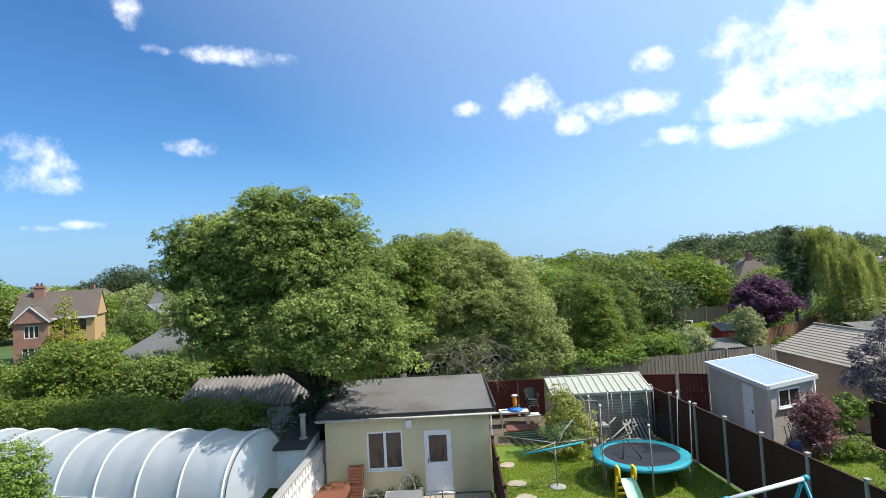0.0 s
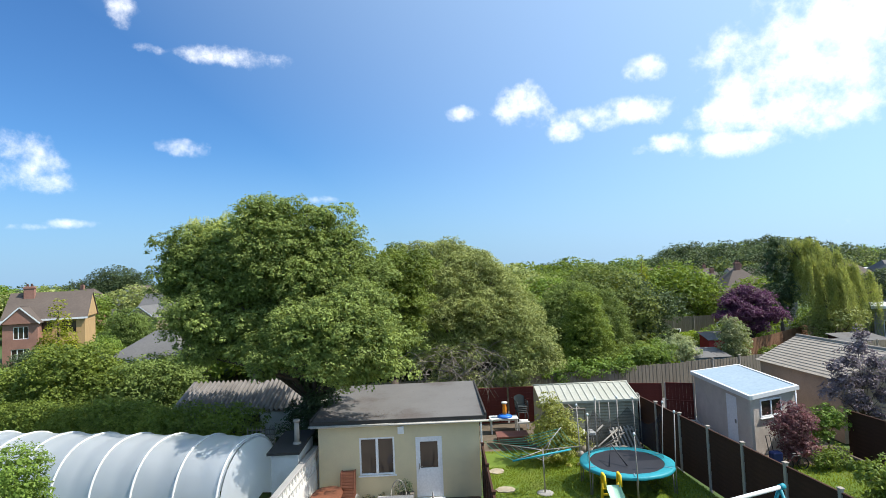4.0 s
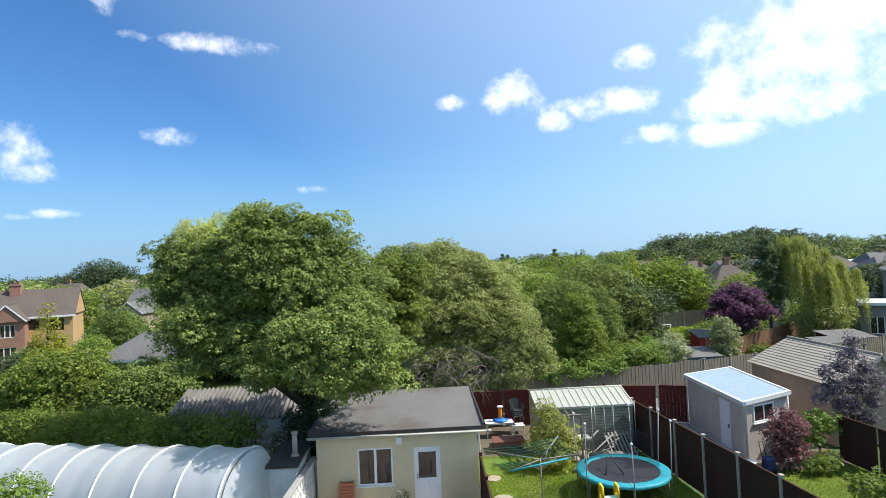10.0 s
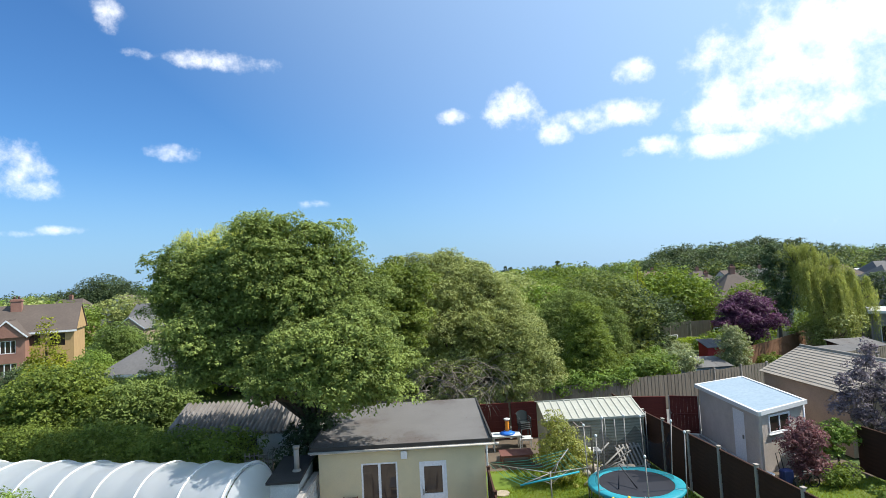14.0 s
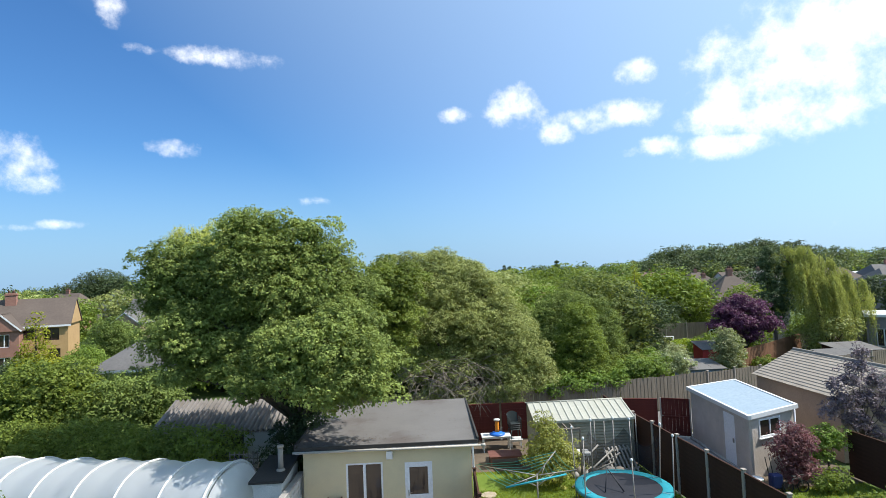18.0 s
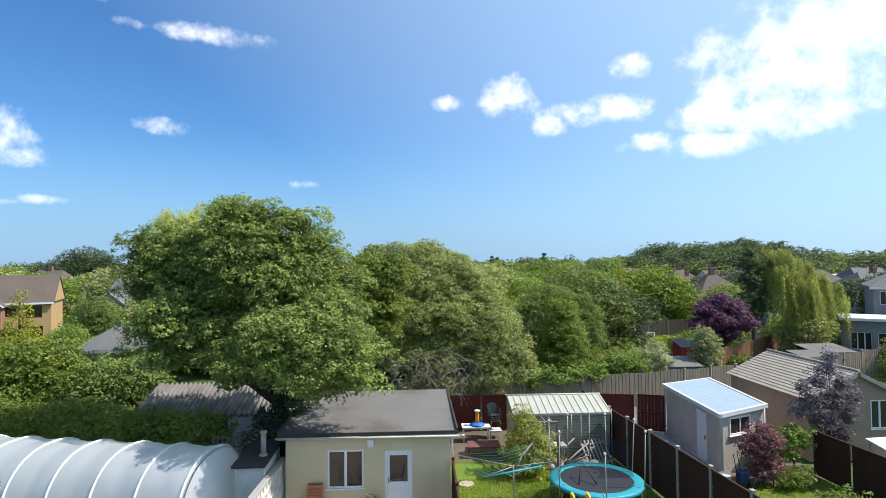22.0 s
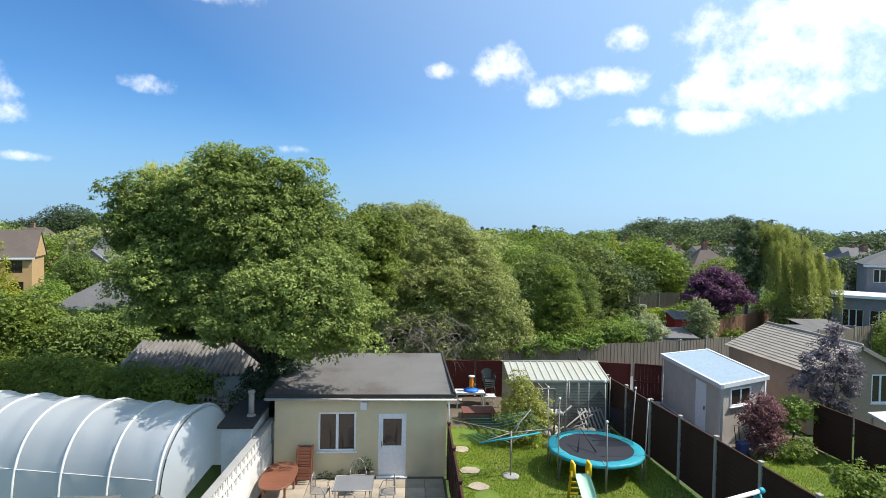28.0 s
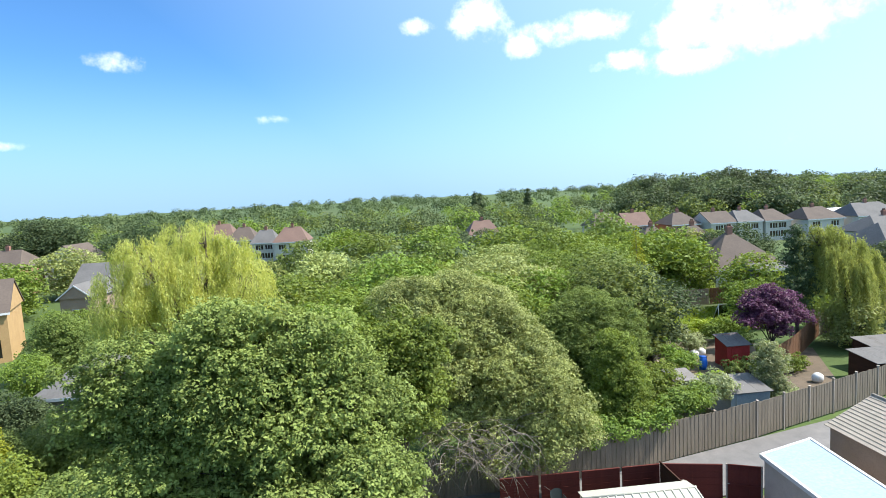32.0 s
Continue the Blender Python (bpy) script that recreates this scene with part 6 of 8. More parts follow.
DARK_FRAME = mat("brown_frame", (0.06, 0.035, 0.03), rough=0.5, bump=0.0)
house("brick_house", -47.6, -40.4, 57.6, 65.1, 4.75, 7.6, BRICK_YELLOW, ROOF_BROWN, "yellow brick house with a brown tiled roof", turn=24.0,
      windows=[(-42.6, -41.2, 3.1, 4.4, 2, DARK_FRAME), (-44.4, -43.4, 3.3, 4.4, 2, DARK_FRAME), (-42.2, -41.1, 0.4, 2.2, 2, DARK_FRAME)])
house("brick_house", -46.2, -43.2, 55.4, 61.4, 4.4, 6.2, BRICK_RED, ROOF_BROWN, "red brick gabled wing with white windows", ridge="y", windows=[(-45.3, -44.0, 2.8, 4.1, 3), (-45.5, -43.9, 0.5, 1.8, 3)],
      chimney=(-44.9, 60.2, 5.0, 8.3, 0.5), trim=UPVC, turn=24.0)
house("bungalow", -42.9, -39.1, 74.0, 82.0, 3.5, 5.2, BROWN_BLOCK, ROOF_GREY, "brick bungalow with a white-edged gable", ridge="y", trim=UPVC, windows=[(-41.6, -40.2, 1.0, 2.2, 2)])
house("bungalow", -46.0, -29.0, 82.0, 90.0, 3.6, 6.7, BRICK_RED, ROOF_GREY, "long brick bungalow with a grey tiled roof", windows=[(-34.5, -33.0, 1.5, 3.0, 2), (-38.0, -36.5, 1.5, 3.0, 2)])
house("garage_block", -25.0, -19.8, 40.0, 46.0, 2.3, 4.1, HOUSE_GREY, ROOF_GREY, "low garage with a hipped grey felt roof", hip=2.2, category="garage")
house("white_house", -66.0, -58.5, 110.0, 118.0, 5.0, 8.2, HOUSE_WHITE, ROOF_BROWN, "white house with a brown roof far off", ridge="y", windows=[(-64.5, -62.5, 3.0, 4.3, 2), (-61.5, -60.0, 3.0, 4.3, 2), (-64.0, -62.0, 0.8, 2.2, 2)])
# right-hand street
house("bay_house", 42.40, 50.80, 42.10, 50.10, 6.1, 8.0, HOUSE_GREY, ROOF_GREY, "mauve-grey house with white bay windows", hip=3.2, windows=[(42.85, 44.25, 4.5, 5.7, 3), (46.35, 48.15, 4.5, 5.7, 3)], turn=-36.0)
house("conservatory", 37.55, 41.75, 42.80, 45.70, 3.5, 3.75, HOUSE_GREY, WHITE_TRIM, "grey flat-roofed extension with a pale roof", windows=[(38.05, 39.55, 0.8, 2.3, 3, UPVC), (39.95, 41.25, 0.8, 2.3, 2, UPVC)], category="extension", turn=-36.0)
house("conservatory", 41.05, 46.25, 39.90, 42.80, 3.3, 3.6, HOUSE_GREY, WHITE_TRIM, "grey extension with a dark window under a pale roof", windows=[(41.45, 43.35, 0.6, 2.6, 2), (43.85, 45.85, 0.6, 2.6, 2)], category="extension", turn=-36.0)
house("hip_house", 35.0, 43.6, 65.0, 73.5, 3.1, 7.0, HOUSE_WHITE, ROOF_BROWN, "house with a large brown hipped roof", hip=4.2, windows=[(36.5, 38.5, 1.0, 2.4, 3), (40.0, 42.0, 1.0, 2.4, 3)], chimney=(39.3, 69.2, 6.2, 7.8, 0.34))
house("dormer_annex", 34.0, 38.6, 56.6, 60.0, 4.3, 4.7, HOUSE_GREY, ROOF_GREY, "grey flat-roofed annex with white windows", windows=[(34.4, 35.9, 2.9, 4.0, 3), (36.5, 38.2, 2.9, 4.0, 3)], category="house")
for i, (x, y, w, d, ze, zr, wm, rm, hp) in enumerate((
        (65.5, 116.0, 5.6, 8.0, 4.5, 6.8, HOUSE_WHITE, ROOF_BROWN, 0.0), (71.4, 115.6, 5.6, 8.0, 4.5, 6.8, HOUSE_WHITE, ROOF_GREY, 1.5), (77.3, 115.2, 5.8, 8.0, 4.4, 6.7, HOUSE_WHITE, ROOF_BROWN, 1.5),
        (42.0, 122.0, 6.4, 8.0, 4.8, 7.6, HOUSE_WHITE, ROOF_BROWN, 2.0), (49.2, 121.0, 5.6, 8.0, 4.6, 7.4, BRICK_RED, ROOF_RED, 0.0), (58.4, 119.0, 6.4, 8.0, 4.4, 7.0, BRICK_RED, ROOF_BROWN, 2.6),
        (38.4, 91.0, 6.2, 7.0, 3.6, 6.4, HOUSE_WHITE, ROOF_BROWN, 2.8), (45.4, 90.0, 5.8, 7.0, 3.4, 6.3, HOUSE_WHITE, ROOF_BROWN, 2.6), (84.5, 112.0, 8.0, 8.0, 4.4, 6.8, HOUSE_WHITE, ROOF_BROWN, 2.0),
        (58.0, 66.0, 9.0, 8.0, 4.2, 7.0, HOUSE_GREY, ROOF_GREY, 2.5), (70.0, 80.0, 9.0, 8.0, 4.4, 6.8, HOUSE_WHITE, ROOF_GREY, 2.5), (94.0, 110.0, 10.0, 8.0, 4.6, 7.2, HOUSE_WHITE, ROOF_GREY, 2.0),
        (-53.0, 152.0, 9.0, 8.0, 5.6, 9.2, HOUSE_WHITE, ROOF_RED, 2.0), (-43.5, 144.0, 7.0, 8.0, 5.2, 8.4, HOUSE_WHITE, ROOF_BROWN, 2.5), (-36.4, 139.0, 6.0, 7.0, 4.6, 7.6, HOUSE_WHITE, ROOF_GREY, 1.8), (-29.4, 131.0, 7.5, 8.0, 5.0, 8.2, HOUSE_WHITE, ROOF_RED, 2.2),
        (14.0, 122.0, 7.0, 8.0, 4.6, 7.6, HOUSE_WHITE, ROOF_RED, 2.0), (-75.0, 105.0, 8.0, 8.0, 5.0, 8.0, BRICK_RED, ROOF_BROWN, 2.0),
        (-90.0, 92.0, 9.0, 8.0, 5.0, 8.2, BRICK_YELLOW, ROOF_BROWN, 0.0), (98.0, 122.0, 26.0, 10.0, 5.0, 5.6, HOUSE_WHITE, WHITE_TRIM, 0.0))):
    house("street_house", x, x + w, y, y + d, ze, zr, wm, rm, "distant semi-detached house with a tiled roof among trees", hip=hp,
          windows=[(x + 1.0, x + 2.8, ze - 1.7, ze - 0.5, 3), (x + w - 2.8, x + w - 1.0, ze - 1.7, ze - 0.5, 3), (x + 1.0, x + 3.0, 0.8, 2.2, 3), (x + w - 3.0, x + w - 1.0, 0.8, 2.2, 3)],
          chimney=(x + w * 0.5, y + d * 0.5, zr - 0.8, zr + 0.7, 0.32))


# ---- far plots beyond the alley ----
def plot_shed(name, x0, x1, y0, y1, zf, zb, wall_mat, roof_mat, label):
    t = thing(name, ((x0 + x1) / 2, (y0 + y1) / 2, 0), label, "shed")
    part("front_wall", Buf().box((x0, y0, 0), (x1, y0 + 0.06, zf)), wall_mat, t)
    part("back_wall", Buf().box((x0, y1 - 0.06, 0), (x1, y1, zb)), wall_mat, t)
    for x in (x0, x1 - 0.06):
        part("side_wall", Buf().prism([(x, y0 + 0.06), (x + 0.06, y0 + 0.06), (x + 0.06, y1 - 0.06), (x, y1 - 0.06)], 0, [zf, zf, zb, zb]), wall_mat, t)
    n = 3
    for i in range(n):
        a, c = x0 - 0.12 + (x1 - x0 + 0.24) * i / n, x0 - 0.12 + (x1 - x0 + 0.24) * (i + 1) / n - 0.01
        part("roof_sheet", Buf().slab([(a, y0 - 0.15, zf + 0.03), (c, y0 - 0.15, zf + 0.03), (c, y1 + 0.15, zb + 0.05), (a, y1 + 0.15, zb + 0.05)], 0.04), roof_mat, t)
    part("door", Buf().box((x0 + 0.3, y0 - 0.03, 0.05), (x0 + 1.0, y0 - 0.003, zf - 0.15), 0.01), wall_mat, t)


plot_shed("garden_shed", 15.7, 18.0, 32.4, 34.3, 1.75, 2.05, BLUE_GREY, FELT, "blue-grey timber shed with a worn felt roof")
plot_shed("red_shed", 21.0, 22.7, 41.0, 42.5, 1.65, 2.1, RED_PAINT, ROOF_GREY, "bright red timber shed with a grey roof")
plot_shed("dark_shed", 27.5, 30.0, 35.6, 37.8, 1.5, 1.75, FENCE_BROWN, ROOF_GREY, "dark timber shed with a flat grey roof")
plot_shed("dark_shed", 29.6, 32.6, 37.6, 39.8, 1.6, 1.9, FENCE_BROWN, FELT, "dark shed with a pale weathered roof")
plot_shed("open_shed", 14.2, 15.6, 35.6, 37.0, 1.5, 1.7, GREY_WOOD, CEMENT_SHEET, "low lean-to of grey boards")
turf("far_lawn_base", [(22.0, 50.5), (31.5, 50.5), (32.0, 60.0), (23.0, 60.0)], GRASS, "small bright green lawn beyond the plots", 0.0, 9000, bpy.data.materials["grass_blade"], 0.16)
solid("plot_soil", Buf().prism([(13.9, 31.4), (24.5, 34.2), (30.0, 44.0), (22.0, 50.0), (14.5, 42.0)], -0.1, 0.0), EARTH, "bare earth of an untidy plot", "ground", kind="structure")
turf("shade_lawn_base", [(8.0, 34.0), (13.2, 33.0), (13.4, 44.0), (8.0, 44.0)], GRASS, "patch of grass between trees", 0.0, 6000, bpy.data.materials["grass_blade"], 0.14)


def goal_frame(x, y, w, h, d, label, name="goal_frame"):
    t = thing(name, (x, y, 0), label, "goal")
    for s in (0, w):
        part("post", Buf().tube([(x + s, y, 0), (x + s, y, h)], 0.04, 6), WHITE_PLASTIC, t)
        part("stay", Buf().tube([(x + s, y, h), (x + s, y + d, 0.03)], 0.03, 6), WHITE_PLASTIC, t)
    part("crossbar", Buf().tube([(x, y, h), (x + w, y, h)], 0.04, 6), WHITE_PLASTIC, t)
    part("net", Buf().slab([(x, y, h - 0.02), (x + w, y, h - 0.02), (x + w, y + d, 0.04), (x, y + d, 0.04)], 0.006), NET_BLACK, t)


goal_frame(23.2, 54.5, 1.6, 1.1, 0.8, "small white goal frame on the lawn")
goal_frame(28.2, 53.6, 2.4, 1.7, 1.0, "larger white netted goal frame on the lawn")


# ---- garden trees of the middle distance ----
protos = []
for k, m in enumerate((LEAF_ROUND, LEAF_MID, LEAF_SALIX, LEAF_DARK, LEAF_HEDGE)):
    pr = np.random.default_rng(40 + k)
    lobes = [(0, 0, 0.72, 0.30)] + [(0.33 * math.cos(a) * pr.uniform(0.7, 1.15), 0.33 * math.sin(a) * pr.uniform(0.7, 1.15), pr.uniform(0.38, 0.7), pr.uniform(0.17, 0.26)) for a in np.linspace(0, 6.28, 8)[:-1]]
    lobes += [(0.28 * math.cos(a), 0.28 * math.sin(a), 0.24, 0.2) for a in np.linspace(0.4, 6.6, 6)[:-1]]
    big = [tuple(v * 8 for v in l) for l in lobes]
    inner = [(x, y, z, r * 0.7) for x, y, z, r in big]
    level = []
    for cover, lf, per, tuft in ((0.7, 0.245, 7, 0.42), (0.55, 0.4, 5, 0.52)):
        C, Nn, S = lobe_leaves(boughs(big, 0.85), cover, lf, tuft=tuft, per=per, low=-0.3, jag=0.18, stray=0.08)
        C2, N2, S2 = lobe_leaves(inner, 0.55, 0.6, tuft=0.9, per=6, low=-1.0)
        level.append(leaf_mesh("crown", np.concatenate([C, C2]), np.concatenate([Nn, N2]), np.concatenate([S, S2]), m))
    protos.append(level)
tb = Buf()
tb.tube([(0, 0, -0.3), (0, 0, 1.5), (0.2, 0.1, 4.5)], [0.26, 0.2, 0.08], 7)
for a in (0.3, 1.6, 2.9, 4.2, 5.4):
    tb.tube([(0.05, 0, 1.6), (1.4 * math.cos(a), 1.4 * math.sin(a), 3.6), (2.4 * math.cos(a), 2.4 * math.sin(a), 5.0)], [0.12, 0.08, 0.03], 5)
trunk_me = mesh_of("trunk", tb, BARK)
KIND = ("green garden tree with a rounded crown", "bright green leafy garden tree", "grey-green bushy garden tree", "dark green broad-crowned tree", "mid-green tree with an uneven crown")


def far_tree(x, y, h, k, wide=1.0, z=None, group=""):
    z = hill(x, y) - 0.1 if z is None else z
    t = thing("tree", (x, y, z), KIND[k], "tree", group)
    s = h / 8.0
    for nm, me in (("trunk", trunk_me), ("crown", protos[k][0 if k == 3 or (y < 64 and -12 < x < 30) else 1])):
        o = new(nm, me)
        o.parent = t
        o.scale = (s * wide, s * wide, s)
        o.rotation_euler = (0, 0, rng.uniform(0, 6.28))


MID = [(0.7, 60, 12.0, 1), (-4.3, 55, 11.0, 0), (-1.9, 48, 9.0, 1), (-5.7, 41, 7.4, 4), (-7.2, 37, 7.2, 1), (5.7, 60, 9.8, 2), (9.8, 60, 10.4, 2), (15.3, 62, 11.6, 1), (21.3, 72, 11.6, 1), (6.6, 50, 8.0, 2), (9.9, 48, 8.8, 4),
       (15.0, 50, 9.4, 0), (14.0, 45.6, 7.6, 0), (27.0, 66, 8.0, 1), (31.5, 64.5, 5.6, 1), (30.6, 52.0, 4.2, 1), (34.5, 48.6, 3.2, 4), (34.0, 78.0, 6.6, 0), (29.0, 76.0, 7.0, 4), (40.5, 78.5, 5.6, 1), (46.5, 92.0, 5.8, 2), (37.0, 104.0, 6.8, 0), (50.0, 92.0, 5.4, 4), (-10.8, 70, 10.0, 2), (-9.3, 45, 8.0, 1), (1.8, 42, 8.4, 1), (-5.6, 90, 11.6, 0), (4.1, 90, 12.4, 4), 
       (16.8, 47.0, 6.6, 3), (4.0, 44.0, 7.4, 4), (-2.6, 40.0, 7.4, 1), (18.6, 57.0, 7.4, 4), (30.5, 68.0, 8.0, 1), (12.5, 56.0, 9.6, 4), (-14.0, 52.0, 7.0, 2), (-18.0, 60.0, 7.0, 0),
       (-21.0, 58.0, 5.4, 1), (-22.0, 76.0, 7.0, 2), (-15.0, 82.0, 8.0, 0), (-57.0, 84.0, 7.6, 1), (-63.0, 86.0, 8.2, 2), (-69.0, 80.0, 7.8, 0), (-73.0, 86.0, 9.6, 1), (-80.0, 90.0, 9.6, 2), (-47.0, 98.0, 6.8, 1), (-36.0, 96.0, 6.6, 1), (-56.0, 100.0, 8.0, 2),
       (-79.5, 130.5, 11.6, 3), (-76.0, 131.0, 12.4, 3), (-52.0, 118.0, 11.0, 3), (-46.0, 124.0, 10.0, 3), (33.5, 56.0, 6.0, 4), (46.0, 60.0, 6.5, 0), (50.0, 54.0, 7.0, 3), (45.0, 76.0, 7.0, 3), (26.0, 82.0, 8.0, 1), (32.0, 90.0, 9.0, 0),
       (12.0, 76.0, 11.4, 4), (3.0, 74.0, 11.4, 0), (-10.0, 100.0, 12.0, 4), (14.0, 100.0, 12.0, 3), (24.0, 100.0, 11.0, 0), (33.0, 43.5, 4.0, 2), (35.6, 36.0, 3.4, 2), (31.5, 32.0, 3.0, 4),
       (-25.5, 27.5, 3.0, 0), (-30.0, 33.0, 3.4, 1), (-16.4, 42.0, 6.0, 1), (-33.0, 45.0, 3.2, 2), (-29.5, 46.5, 3.6, 1), (-36.0, 50.0, 2.6, 0), (-24.0, 52.0, 5.6, 4), (-17.0, 47.0, 6.4, 0), (-27.0, 64.0, 4.0, 4),
       (-37.0, 40.0, 3.2, 1), (-42.5, 44.0, 3.2, 4), (-37.0, 32.0, 3.4, 0), (-47.0, 50.0, 3.0, 2), (-20.0, 68.0, 7.0, 1), (-26.0, 90.0, 7.0, 4), (-53.5, 80.0, 7.2, 1), (-36.5, 66.0, 3.4, 4), (-41.0, 69.0, 3.0, 1), (-33.0, 76.0, 4.2, 0), (-21.8, 36.5, 2.4, 2)]
for i, (x, y, h, k) in enumerate(MID):
    if -14 < x < 31 and y > 40:
        h = min(h, 6.9 + 0.45 * (i * 7 % 5))
    far_tree(x, y, h, k, 1.15 if h > 6 else 1.0)


def woodland(name, spots, label, leaf, tuft, per, mats, wide=1.0):
    """Distant woods: many crowns, each of a few rounded leaf masses, as one mesh of each leaf colour."""
    for mi, m in enumerate(mats):
        lobes = []
        for x, y, h in spots[mi::len(mats)]:
            z0 = hill(x, y)
            w = h * wr.uniform(0.24, 0.34) * wide
            lobes.append((x, y, z0 + h * 0.72, h * 0.27))
            for a in np.linspace(0, 6.28, 5)[:-1] + wr.uniform(0, 6.28):
                lobes.append((x + w * math.cos(a), y + w * math.sin(a), z0 + h * wr.uniform(0.36, 0.62), h * wr.uniform(0.2, 0.29)))
        C, Nn, S = lobe_leaves(lobes, 0.8, leaf, tuft=tuft, per=per, low=-0.3, jag=0.12, stray=0.03)
        tagged(new(name, leaf_mesh(name, C, Nn, S, m, aspect=0.8)), label, "woodland", kind="stuff")


wr = np.random.default_rng(3)
spots, rise_spots, far_spots = [], [], []
for _ in range(430):
    y = wr.uniform(134, 330)
    x = wr.uniform(-0.95, 1.05) * y
    if not (-56 < x < -20 and y < 165):
        spots.append((x, y, wr.uniform(6.0, 9.8)))
for _ in range(170):
    y = wr.uniform(66, 134)
    x = wr.uniform(-0.14, 0.26) * y
    if not (12 < x < 24 and 114 < y < 132):
        spots.append((x, y, wr.uniform(4.6, 7.0)))
for _ in range(150):
    az, d = radians(wr.uniform(22.5, 35.5)), wr.uniform(195, 275)
    rise_spots.append((d * math.sin(az), d * math.cos(az), wr.uniform(6.0, 12.0)))
for _ in range(70):
    az, d = radians(wr.uniform(34.0, 46.0)), wr.uniform(170, 260)
    rise_spots.append((d * math.sin(az), d * math.cos(az), wr.uniform(6.5, 10.5)))
for _ in range(420):
    y = wr.uniform(330, 1000)
    x = wr.uniform(-1.0, 1.1) * y
    far_spots.append((x, y, wr.uniform(9, 14.5)))
woodland("near_woodland", spots, "belts of trees among distant gardens", 0.64, 1.15, 5, (LEAF_ROUND, LEAF_HAZED_WOOD, LEAF_HEDGE, LEAF_HAZED_WOOD))
# the rise's dark bluish leaf colours carry painted aerial haze
woodland("hill_woodland", rise_spots, "rounded dark crowns of a wooded rise", 0.68, 1.25, 7, (LEAF_DARK, LEAF_HAZED_WOOD, LEAF_DARK))
woodland("far_woodland", far_spots, "far wooded skyline", 1.3, 2.4, 7, (LEAF_HAZED_WOOD, LEAF_DARK, LEAF_HAZED_WOOD), 1.3)
for x, y, h in ((47.0, 330.0, 15.5), (50.5, 331.0, 14.5), (72.0, 300.0, 16.5)):
    t = thing("poplar_tree", (x, y, hill(x, y)), "tall narrow poplar on the skyline", "tree", "poplars")
    part("trunk", Buf().tube([(x, y, 0), (x, y, h * 0.9)], [0.5, 0.1], 6), BARK, t)
    C, Nn, S = lobe_leaves([(x, y, h * f, 2.6 * (1.2 - f)) for f in (0.25, 0.4, 0.55, 0.7, 0.85)], 1.4, 0.6, tuft=0.9, per=26, stray=0.0)
    c = new("crown", leaf_mesh("crown", C - np.array([x, y, hill(x, y)]), Nn, S, LEAF_DARK))
    c.parent = t


